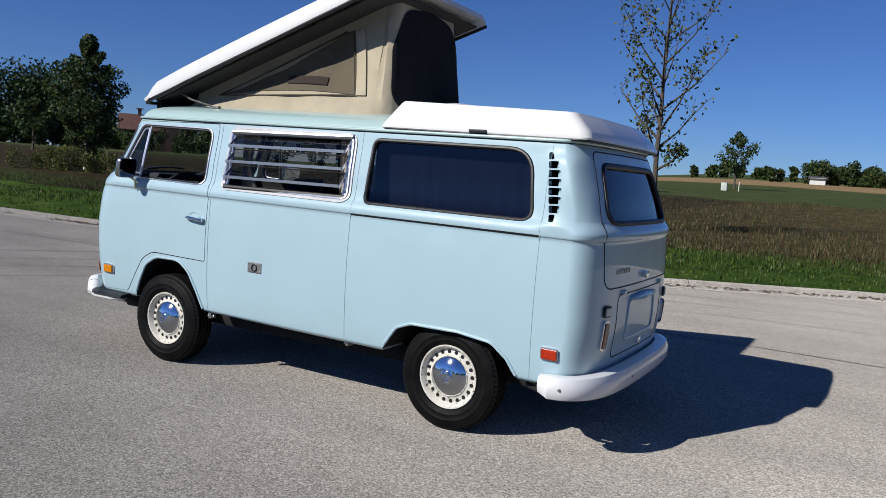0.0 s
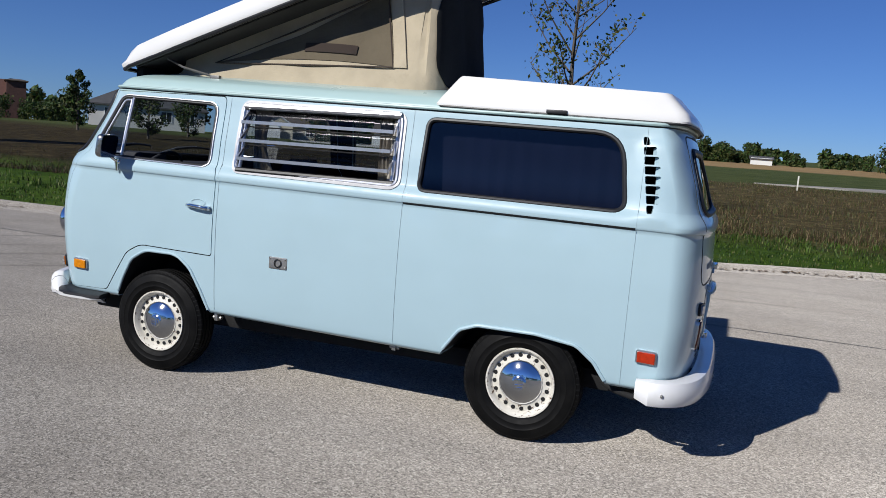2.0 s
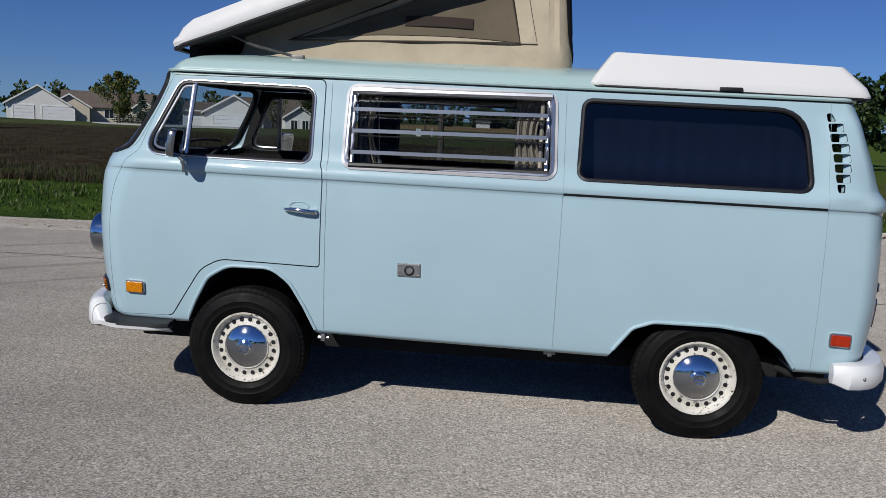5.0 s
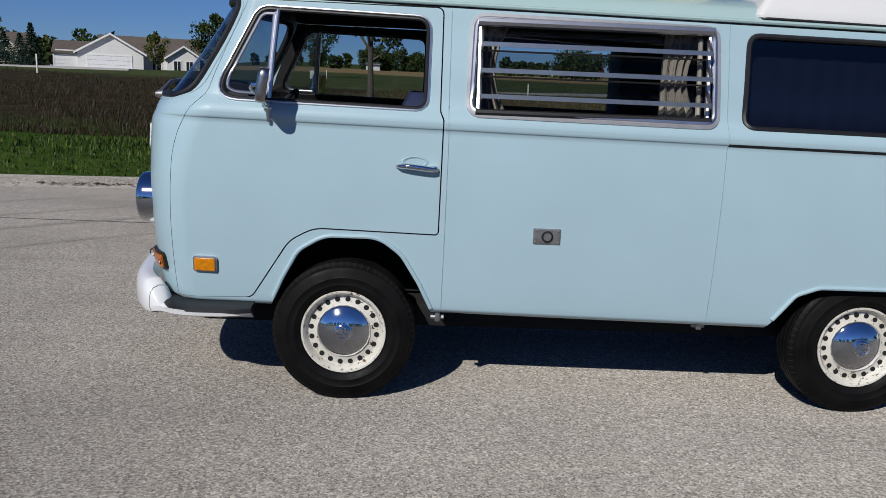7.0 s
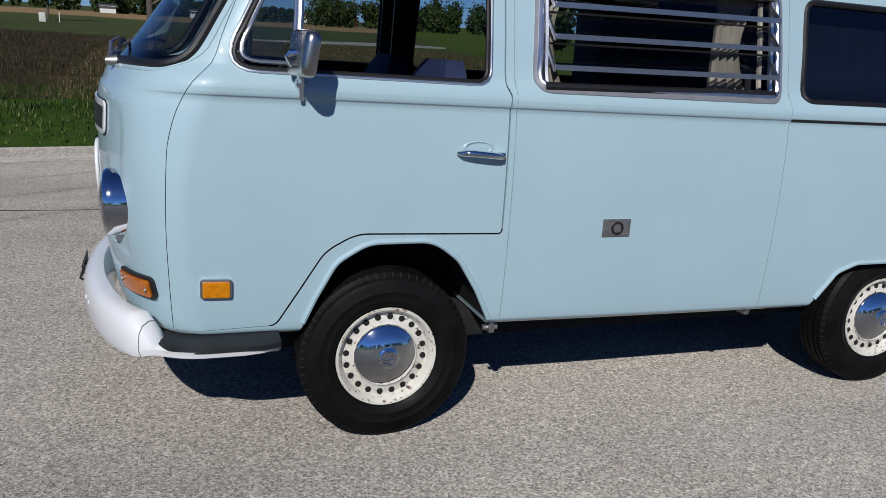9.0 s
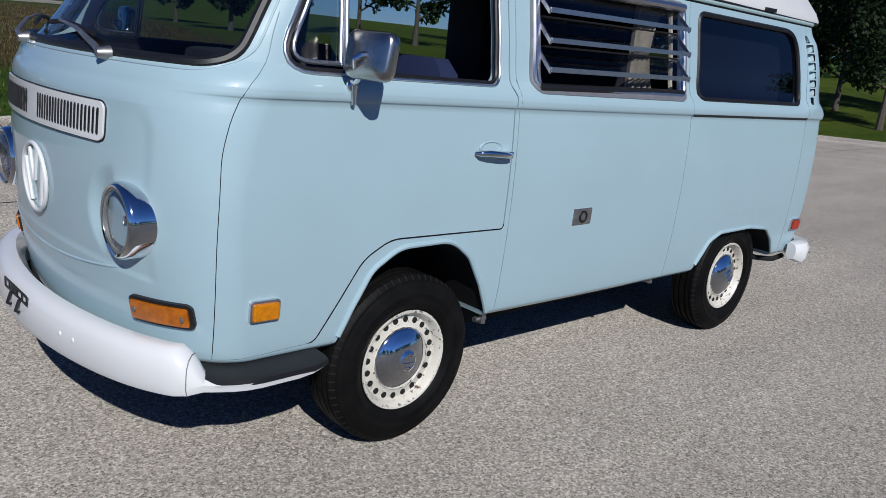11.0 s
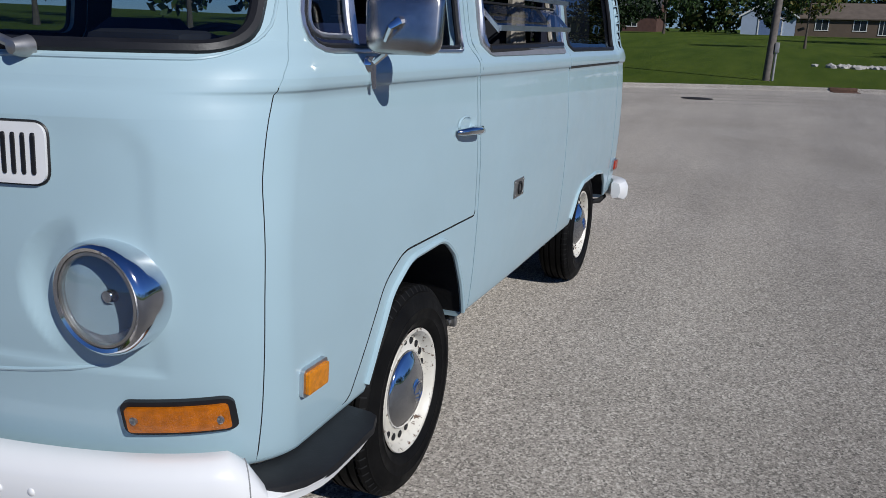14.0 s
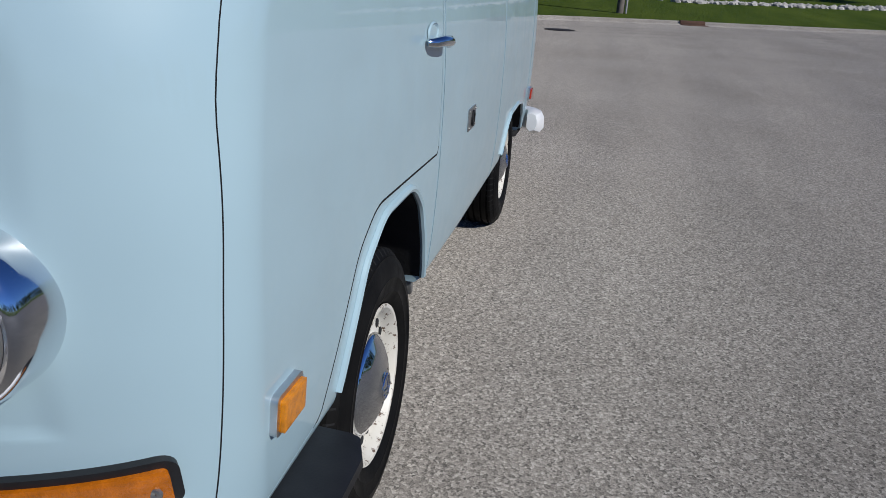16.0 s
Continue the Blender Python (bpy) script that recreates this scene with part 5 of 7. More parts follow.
def cover_material():
    """Verge, weedy field, meadow, stubble and mown lawn, by their lie in the plan, with ragged borders."""
    m, nt, b = material("grass_and_field")
    tc = nt.nodes.new("ShaderNodeTexCoord")
    sep = nt.nodes.new("ShaderNodeSeparateXYZ")
    nt.links.new(tc.outputs["Object"], sep.inputs[0])
    wob = noise_tex(nt, 0.09, 4, 0.65)

    def math_node(op, a, c):
        n = nt.nodes.new("ShaderNodeMath")
        n.operation = op
        for k, v in ((0, a), (1, c)):
            if isinstance(v, (int, float)):
                n.inputs[k].default_value = v
            else:
                nt.links.new(v, n.inputs[k])
        return n.outputs[0]

    shifted = math_node("ADD", sep.outputs[1], math_node("MULTIPLY", math_node("SUBTRACT", wob, 0.5), 22.0))
    lush = ramp(nt, noise_tex(nt, 0.9, 6, 0.7), [(0.3, (0.018, 0.040, 0.005)), (0.5, (0.044, 0.085, 0.008)), (0.75, (0.085, 0.13, 0.018))])
    weeds = ramp(nt, noise_tex(nt, 1.3, 7, 0.76), [(0.34, (0.030, 0.026, 0.010)), (0.5, (0.070, 0.054, 0.022)), (0.66, (0.15, 0.12, 0.052))])
    weed_tone = ramp(nt, math_node("MULTIPLY", math_node("ADD", sep.outputs[0], 9.0), 0.09), [(0, (0.52, 0.50, 0.50)), (1, (1.15, 1.15, 1.15))])
    weeds = mixed(nt, 1.0, weeds, weed_tone, "MULTIPLY")      # field brightness put into the weed colour: darker west, lighter east
    meadow = ramp(nt, noise_tex(nt, 0.35, 6, 0.7), [(0.3, (0.036, 0.052, 0.013)), (0.7, (0.090, 0.105, 0.034))])
    stubble = ramp(nt, noise_tex(nt, 0.12, 6, 0.7, squeeze=(0.4, 2.2, 1)), [(0.3, (0.20, 0.13, 0.06)), (0.7, (0.36, 0.25, 0.12))])
    step = lambda edge, soft, v: ramp(nt, math_node("MULTIPLY", math_node("SUBTRACT", v, edge), 1 / soft), [(0, (0, 0, 0)), (1, (1, 1, 1))])
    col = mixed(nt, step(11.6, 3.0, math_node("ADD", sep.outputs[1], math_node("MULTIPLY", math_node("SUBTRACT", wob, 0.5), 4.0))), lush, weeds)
    col = mixed(nt, step(44.0, 8.0, shifted), col, meadow)
    col = mixed(nt, step(128.0, 8.0, shifted), col, stubble)
    col = mixed(nt, step(236.0, 20.0, shifted), col, meadow)
    lawn = ramp(nt, noise_tex(nt, 0.5, 6, 0.7, squeeze=(0.25, 1.6, 1)), [(0.3, (0.045, 0.078, 0.008)), (0.7, (0.098, 0.135, 0.018))])
    east = math_node("ADD", sep.outputs[0], math_node("MULTIPLY", sep.outputs[1], -0.25))
    col = mixed(nt, step(4.0, 3.0, east), col, lawn)
    nt.links.new(col, b.inputs["Base Color"])
    b.inputs["Roughness"].default_value, b.inputs["Specular IOR Level"].default_value = 0.95, 0.1
    bump(nt, b, noise_tex(nt, 5.0, 6, 0.75), 0.9, 0.12)
    return m


def concrete_material(name, tone, grit=1.0):
    """Worn exposed-aggregate concrete: pale and dark pebbles in grey paste, soft stains and tyre sweeps."""
    m, nt, b = material(name)
    tc = nt.nodes.new("ShaderNodeTexCoord")
    v = nt.nodes.new("ShaderNodeTexVoronoi")
    v.inputs["Scale"].default_value = 125
    nt.links.new(tc.outputs["Object"], v.inputs["Vector"])
    bw = nt.nodes.new("ShaderNodeSeparateColor")
    nt.links.new(v.outputs["Color"], bw.inputs[0])
    s = tone
    stones = ramp(nt, bw.outputs[0], [(0.0, (0.045 * s, 0.043 * s, 0.04 * s)), (0.18, (0.22 * s, 0.21 * s, 0.195 * s)), (0.5, (0.40 * s, 0.385 * s, 0.355 * s)), (0.8, (0.56 * s, 0.54 * s, 0.505 * s)), (1.0, (0.86 * s, 0.84 * s, 0.80 * s))])
    fine = ramp(nt, noise_tex(nt, 190, 3, 0.7), [(0.34, (0.05 * s, 0.048 * s, 0.045 * s)), (0.66, (0.66 * s, 0.64 * s, 0.60 * s))])
    col = mixed(nt, 0.42, stones, fine)
    clumps = ramp(nt, noise_tex(nt, 46, 5, 0.75), [(0.34, (0.80, 0.80, 0.80)), (0.66, (1.16, 1.16, 1.16))])
    col = mixed(nt, 1.0, col, clumps, "MULTIPLY")
    patches = ramp(nt, noise_tex(nt, 0.45, 6, 0.62), [(0.3, (0.885, 0.835, 0.775)), (0.7, (1.125, 1.07, 1.005))])
    col = mixed(nt, 1.0, col, patches, "MULTIPLY")
    sweeps = ramp(nt, noise_tex(nt, 0.8, 5, 0.6, squeeze=(0.12, 1.5, 1)), [(0.35, (0.88, 0.88, 0.885)), (0.6, (1.04, 1.035, 1.03))])
    col = mixed(nt, 1.0, col, sweeps, "MULTIPLY")
    # dark turning arcs left by tyres
    far = nt.nodes.new("ShaderNodeVectorMath")
    far.operation, far.inputs[1].default_value = "DISTANCE", (4.0, -6.0, 0.0)
    nt.links.new(tc.outputs["Object"], far.inputs[0])
    scaled = nt.nodes.new("ShaderNodeMath")
    scaled.operation, scaled.inputs[1].default_value = "MULTIPLY", 0.05
    nt.links.new(far.outputs["Value"], scaled.inputs[0])
    on, off = (0.58, 0.58, 0.585), (1, 1, 1)
    arcs = ramp(nt, scaled.outputs[0], [(0.580, off), (0.583, on), (0.586, off), (0.622, off), (0.626, on), (0.630, off), (0.662, off), (0.665, on), (0.668, off), (0.706, off), (0.710, on), (0.714, off)])
    worn = ramp(nt, noise_tex(nt, 0.22, 4), [(0.38, (0, 0, 0)), (0.56, (1, 1, 1))])
    col = mixed(nt, 1.0, col, mixed(nt, worn, (1, 1, 1), arcs), "MULTIPLY")
    blots = ramp(nt, noise_tex(nt, 3.3, 5, 0.7), [(0.66, (1, 1, 1)), (0.80, (0.72, 0.72, 0.72))])
    col = mixed(nt, 1.0, col, blots, "MULTIPLY")
    nt.links.new(col, b.inputs["Base Color"])
    b.inputs["Roughness"].default_value, b.inputs["Specular IOR Level"].default_value = 0.88, 0.25
    b.inputs["Diffuse Roughness"].default_value = 1.0
    mixh = mixed(nt, 0.5, v.outputs["Distance"], noise_tex(nt, 240, 3, 0.7))
    bump(nt, b, mixh, 0.5 * grit, 0.006)
    return m


COVER = cover_material()
ROAD = concrete_material("exposed_aggregate_concrete", 0.765)
KERBC = concrete_material("kerb_concrete", 0.95, 0.5)

bm = bmesh.new()
loft(bm, [[(MIDDLE.x + (p.x - MIDDLE.x) * k, MIDDLE.y + (p.y - MIDDLE.y) * k, 0.0) for p in KERB] for k in (0.999, 0.97, 0.9, 0.75, 0.5, 0.25, 0.01)], True, False)
bm.faces.new(list(bm.verts)[-KN:])
bm.normal_update()
for f in bm.faces:
    if f.normal.z < 0:
        f.normal_flip()
road = part("road", bm, ROAD, None, smooth=False)
tagged(road, "grey exposed-aggregate concrete road with stains and faint tyre sweeps", "road", kind="structure")

bm = bmesh.new()
prof = [(-0.34, -0.02), (-0.34, 0.004), (-0.10, 0.008), (-0.02, 0.014), (0.02, 0.045), (0.05, 0.080), (0.09, 0.094), (0.14, 0.098), (0.17, 0.09), (0.17, 0.0)]
rings = [[(p.x + n.x * o, p.y + n.y * o, z) for o, z in prof] for p, n in zip(KERB, KERB_OUT)]
loft(bm, rings, False, False, True)
bmesh.ops.recalc_face_normals(bm, faces=bm.faces)
kerb = part("kerb", bm, KERBC, None)
tagged(kerb, "pale rolled concrete kerb and gutter along the road", "kerb", kind="structure")
for i in range(0, KN, 5):
    p, n = KERB[i], KERB_OUT[i]
    if -25 < p.x < 25:
        t = Vector((n.y, -n.x)) * 0.005
        bm = bmesh.new()
        loft(bm, [[(p.x + n.x * o - t.x, p.y + n.y * o - t.y, z + 0.002) for o, z in prof[1:-1]], [(p.x + n.x * o + t.x, p.y + n.y * o + t.y, z + 0.002) for o, z in prof[1:-1]]], False, False)
        part("kerb_joint", bm, GAP, kerb)

bm = bmesh.new()
steps = [0.155, 0.5, 1.0, 1.6, 2.4, 3.4, 4.6, 6.2, 8, 10.5, 14, 18, 23, 30, 39, 50, 64, 82, 105, 135, 175, 230, 320, 480, 800, 1500]
rings = []
for d in steps:
    ring = []
    for p, n in zip(KERB, KERB_OUT):
        q = p + n * min(d, 4)
        if d > 4:
            q = q + (q - MIDDLE).normalized() * (d - 4)
        ring.append((q.x, q.y, rise(d, q.x, q.y)))
    rings.append(ring)
rings.insert(0, [(p.x + n.x * 0.155, p.y + n.y * 0.155, -0.3) for p, n in zip(KERB, KERB_OUT)])
loft(bm, rings, True, False)
bmesh.ops.recalc_face_normals(bm, faces=bm.faces)
ground = part("ground", bm, COVER, None)
tagged(ground, "grass verge, brown weedy field, meadow and lawn", "ground", kind="structure")

# long joints in the slab
for y, x0, x1, w in ((3.57, -26, 17.5, 0.012),):
    bm = bmesh.new()
    pts = [(x, y + 0.02 * math.sin(x * 0.9) + 0.012 * math.sin(x * 3.1), 0.003) for x in np.arange(x0, x1, 0.4)]
    loft(bm, [[(x, yy - w * (0.7 + 0.3 * math.sin(x * 5)), z), (x, yy + w * (0.7 + 0.3 * math.sin(x * 4)), z)] for x, yy, z in pts], False, False)
    part("slab_joint", bm, GAP, road)
bm = bmesh.new()
lathe(bm, [(0.0005, 0.012), (0.26, 0.012), (0.28, 0.009), (0.285, 0.006), (0.34, 0.006), (0.35, 0.0)], 32, "Z", (15.5, -0.26, 0.0))
mh = part("manhole_cover", bm, plain("cast_iron", (0.045, 0.04, 0.036), 0.7, 0.6, 0.3, 25, 0.3), None)
tagged(mh, "round dark cast-iron manhole cover in the road", "manhole cover")


# ---- grass and weeds ----
def blades(name, label, spots, colours, seed, width=0.012):
    """Tufts of bent blades, three triangles each; spots: (x, y, z, height)."""
    rnd = random.Random(seed)
    vs, fs, mi = [], [], []
    for x, y, z, h in spots:
        for _ in range(3):
            a = rnd.uniform(0, math.tau)
            l = rnd.uniform(0.2, 0.7) * h
            dx, dy = math.cos(a), math.sin(a)
            w = width * rnd.uniform(0.7, 1.5)
            ox, oy = x + rnd.gauss(0, 0.03), y + rnd.gauss(0, 0.03)
            hh = h * rnd.uniform(0.6, 1.15)
            k = len(vs)
            vs += [(ox - dy * w, oy + dx * w, z - 0.02), (ox + dy * w, oy - dx * w, z - 0.02), (ox + dx * l * 0.45 - dy * w * 0.7, oy + dy * l * 0.45 + dx * w * 0.7, z + hh * 0.65), (ox + dx * l * 0.45 + dy * w * 0.7, oy + dy * l * 0.45 - dx * w * 0.7, z + hh * 0.65), (ox + dx * l, oy + dy * l, z + hh)]
            fs += [(k, k + 1, k + 3, k + 2), (k + 2, k + 3, k + 4)]
            c = rnd.randrange(len(colours))
            mi += [c, c]
    me = bpy.data.meshes.new(name)
    me.from_pydata(vs, [], fs)
    for c in colours:
        me.materials.append(c)
    me.polygons.foreach_set("material_index", mi)
    ob = new(name, me)
    return tagged(ob, label, "grass", kind="stuff")


def leafy(name, colour, vary=0.35, trans=0.25):
    m, nt, b = material(name)
    info = nt.nodes.new("ShaderNodeNewGeometry")
    col = ramp(nt, info.outputs["Random Per Island"], [(0.0, tuple(v * (1 - vary) for v in colour)), (0.5, colour), (1.0, tuple(v * (1 + vary) for v in colour))])
    nt.links.new(col, b.inputs["Base Color"])
    b.inputs["Roughness"].default_value, b.inputs["Specular IOR Level"].default_value = 0.6, 0.3
    tl, mx = nt.nodes.new("ShaderNodeBsdfTranslucent"), nt.nodes.new("ShaderNodeMixShader")
    nt.links.new(col, tl.inputs[0])
    mx.inputs[0].default_value = trans
    nt.links.new(b.outputs[0], mx.inputs[1])
    nt.links.new(tl.outputs[0], mx.inputs[2])
    nt.links.new(mx.outputs[0], nt.nodes["Material Output"].inputs[0])
    return m


G1, G2, G3 = leafy("grass_blade", (0.064, 0.112, 0.013)), leafy("grass_blade_dark", (0.028, 0.058, 0.008)), leafy("grass_blade_dry", (0.14, 0.15, 0.05))
W1, W2, W3, W4 = leafy("weed_brown", (0.085, 0.050, 0.028)), leafy("weed_green", (0.062, 0.078, 0.020)), leafy("weed_straw", (0.19, 0.145, 0.07)), leafy("weed_dark", (0.05, 0.04, 0.02))
# W1 and W2 again at about half their brightness, for the west side
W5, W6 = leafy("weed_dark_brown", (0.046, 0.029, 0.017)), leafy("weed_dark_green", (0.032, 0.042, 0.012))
rnd = random.Random(5)
verge, field = [], []
for i, (p, n) in enumerate(zip(KERB, KERB_OUT)):
    if p.y > 2 and -22 < p.x < 13:
        for _ in range(150 if -12 < p.x < 8 else 70):
            d = 0.13 + rnd.random() ** 0.9 * 4.1
            q = p + n * d + Vector((n.y, -n.x)) * rnd.uniform(-0.45, 0.45)
            verge.append((q.x, q.y, rise(d, q.x, q.y), rnd.uniform(0.03, 0.075) + 0.05 * smoothstep(1.5, 3, d)))
for _ in range(60000):
    d = 3.9 + rnd.random() ** 1.7 * 36
    x = rnd.uniform(-34, 16)
    y = 6.9 + max(0, min(3.4, (x + 5) * 0.42)) + d
    if x - 0.25 * y > 5.0:
        continue
    z = ground_z(x, y)
    clump = noise.noise(Vector((x * 0.35, y * 0.35, 2)))
    field.append((x, y, z, max(0.05, 0.12 + 0.17 * clump + rnd.gauss(0, 0.04))))
blades("verge_grass", "bright green mown verge grass with weeds", verge, [G1, G1, G2, G2, G1, G3], 3, 0.010)
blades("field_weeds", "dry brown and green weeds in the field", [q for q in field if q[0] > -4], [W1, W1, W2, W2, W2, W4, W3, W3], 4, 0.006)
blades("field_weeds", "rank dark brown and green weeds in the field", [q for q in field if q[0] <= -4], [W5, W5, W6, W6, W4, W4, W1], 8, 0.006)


# dead leaves and soil in the gutter
def litter(name, label, seed):
    rnd = random.Random(seed)
    vs, fs = [], []
    for i, (p, n) in enumerate(zip(KERB, KERB_OUT)):
        if p.y < 2 or not -24 < p.x < 16:
            continue
        t = Vector((n.y, -n.x))
        thick = max(0.0, noise.noise(Vector((p.x * 0.5, p.y * 0.5, 7))) + 0.22)
        for _ in range(int(120 * thick)):
            o = -0.02 - abs(rnd.gauss(0, 0.10))
            q = p + n * o + t * rnd.uniform(-0.42, 0.42)
            a, w = rnd.uniform(0, math.tau), rnd.uniform(0.015, 0.04)
            dx, dy = math.cos(a) * w, math.sin(a) * w
            z = 0.016 + rnd.uniform(0, 0.02)
            k = len(vs)
            vs += [(q.x - dx, q.y - dy, z), (q.x + dy * 0.6, q.y - dx * 0.6, z + rnd.uniform(0, 0.015)), (q.x + dx, q.y + dy, z + rnd.uniform(-0.004, 0.012)), (q.x - dy * 0.6, q.y + dx * 0.6, z)]
            fs.append((k, k + 1, k + 2, k + 3))
    me = bpy.data.meshes.new(name)
    me.from_pydata(vs, [], fs)
    me.materials.append(leafy("dead_leaf", (0.10, 0.062, 0.03), 0.5, 0.05))
    return tagged(new(name, me), label, "leaf litter", kind="stuff")


litter("leaf_litter", "brown dead leaves and soil along the gutter", 21)


# ---- trees ----
BARK = plain("grey_bark", (0.085, 0.07, 0.055), 0.9, 0, 0.35, 14, 0.6, 60)
LEAF = leafy("leaf_green", (0.045, 0.085, 0.018))
LEAF_D = leafy("leaf_dark_green", (0.016, 0.034, 0.010))
LEAF_Y = leafy("leaf_yellowing", (0.17, 0.15, 0.03))
LEAF_O = leafy("leaf_olive", (0.075, 0.085, 0.022))
FIR = leafy("needle_blue_green", (0.022, 0.045, 0.028))


def leaf_cloud(vs, fs, mi, centre, radii, count, size, rnd, mats):
    for _ in range(count):
        u, t = rnd.uniform(-1, 1), rnd.uniform(0, math.tau)
        r = rnd.random() ** 0.42
        s = math.sqrt(1 - u * u)
        c = Vector((centre[0] + radii[0] * r * s * math.cos(t), centre[1] + radii[1] * r * s * math.sin(t), centre[2] + radii[2] * r * u))
        a = Vector((rnd.gauss(0, 1), rnd.gauss(0, 1), rnd.gauss(0, 0.7))).normalized()
        b = a.orthogonal().normalized()
        b.rotate(Matrix.Rotation(rnd.uniform(0, math.tau), 3, a))
        e = a.cross(b)
        w = size * rnd.uniform(0.6, 1.3)
        k = len(vs)
        vs += [tuple(c - b * w), tuple(c + e * w * 0.55), tuple(c + b * w), tuple(c - e * w * 0.55)]
        fs.append((k, k + 1, k + 2, k + 3))
        mi.append(rnd.choice(mats))


def tree(at, height, width, seed, leaves=2600, leaf=0.09, trunk_r=0.09, bare=0.28, mats=(LEAF, LEAF_D, LEAF_O), label="leafy young tree on the grass", bark=BARK, sparse=False, name="tree", lean=0.0, sink=0.03, narrow=0.85):
    rnd = random.Random(seed)
    z0 = ground_z(at[0], at[1]) - sink if len(at) < 3 else at[2]
    ob = thing(name, label, "tree", at=(at[0], at[1], z0))
    tr = bmesh.new()
    line = [(lean * height * (k / 8) ** 1.3 + rnd.gauss(0, 0.012) * height * 0.1, rnd.gauss(0, 0.012) * height * 0.1, height * 0.94 * k / 8) for k in range(9)]
    tube(tr, line, [trunk_r * (1 - 0.86 * k / 8) + (0.35 * trunk_r if k == 0 else 0) for k in range(9)], 8)
    vs, fs, mi = [], [], []
    limbs = 30 if sparse else 15 if leaves < 5000 else 32
    for i in range(limbs):
        t = bare + (0.95 - bare) * (i + rnd.random()) / limbs
        j = min(7, int(t * 8 / 0.94 * 0.94))
        base = Vector(line[j]).lerp(Vector(line[j + 1]), max(0, min(1, t * 8 / 1.0 - j)))
        a = i * 2.4 + rnd.uniform(-0.4, 0.4)
        s = math.sin(math.pi * min(1, (t - bare) / (1 - bare) * narrow + 0.16))
        reach = width / 2 * max(0.25, s) * rnd.uniform(0.75, 1.1)
        up = reach * (rnd.uniform(0.75, 1.35) if sparse else rnd.uniform(0.35, 0.9))
        mid = base + Vector((math.cos(a) * reach * 0.5, math.sin(a) * reach * 0.5, up * 0.42))
        tip = base + Vector((math.cos(a) * reach, math.sin(a) * reach, up))
        r = trunk_r * (1 - t) * 0.55 + 0.006
        tube(tr, [base, mid, tip], [r, r * 0.6, r * 0.2], 5)
        twigs = [tip, mid.lerp(tip, 0.5), mid]
        if sparse:
            for q in range(4):
                st = mid.lerp(tip, rnd.random())
                en = st + Vector((rnd.gauss(0, 0.22), rnd.gauss(0, 0.22), rnd.uniform(0.1, 0.45))) * (reach * 0.8 + 0.2)
                tube(tr, [st, st.lerp(en, 0.5) + Vector((0, 0, 0.03)), en], [r * 0.35, r * 0.22, 0.003], 4)
                twigs += [en, st.lerp(en, 0.6)]
        per = int(leaves / limbs / len(twigs) * (rnd.uniform(0.2, 1.2) * (2.7 * (1 - t) ** 1.9 + 0.06) if sparse else rnd.uniform(0.7, 1.3)))
        for q in twigs:
            k = 0.16 if sparse else 0.36 if limbs < 30 else 0.30
            leaf_cloud(vs, fs, mi, q, (reach * k + 0.06, reach * k + 0.06, reach * k * 0.9 + 0.06), max(1, per), leaf, rnd, range(len(mats)))
    if not sparse:
        leaf_cloud(vs, fs, mi, line[-1], (width * 0.13, width * 0.13, height * 0.09), leaves // 12, leaf, rnd, range(len(mats)))
    part("trunk", tr, bark, ob)
    me = bpy.data.meshes.new("crown")
    me.from_pydata(vs, [], fs)
    for m in mats:
        me.materials.append(m)
    me.polygons.foreach_set("material_index", mi)
    cr = new("crown", me)
    cr.parent = ob
    return ob


def spruce(at, height, width, seed, label="dark conical spruce tree"):
    rnd = random.Random(seed)
    ob = thing("spruce_tree", label, "tree", at=(at[0], at[1], ground_z(*at) - 0.03))
    tr = bmesh.new()
    tube(tr, [(0, 0, 0), (0, 0, height)], [height * 0.025, 0.01], 7)
    part("trunk", tr, BARK, ob)
    vs, fs, mi = [], [], []
    for k in range(14):
        t = k / 14
        r = width / 2 * (1 - t) ** 0.85
        for i in range(max(5, int(11 * (1 - t)))):
            a = i * math.tau / max(5, int(11 * (1 - t))) + k * 0.7
            q = rnd.uniform(0.75, 1.1)
            leaf_cloud(vs, fs, mi, (math.cos(a) * r * 0.6 * q, math.sin(a) * r * 0.6 * q, height * (0.06 + 0.92 * t)), (r * 0.45 + 0.05, r * 0.45 + 0.05, height * 0.03), 16, 0.03 * height, rnd, (0,))
    me = bpy.data.meshes.new("crown")
    me.from_pydata(vs, [], fs)
    me.materials.append(FIR)
    cr = new("crown", me)
    cr.parent = ob
    return ob


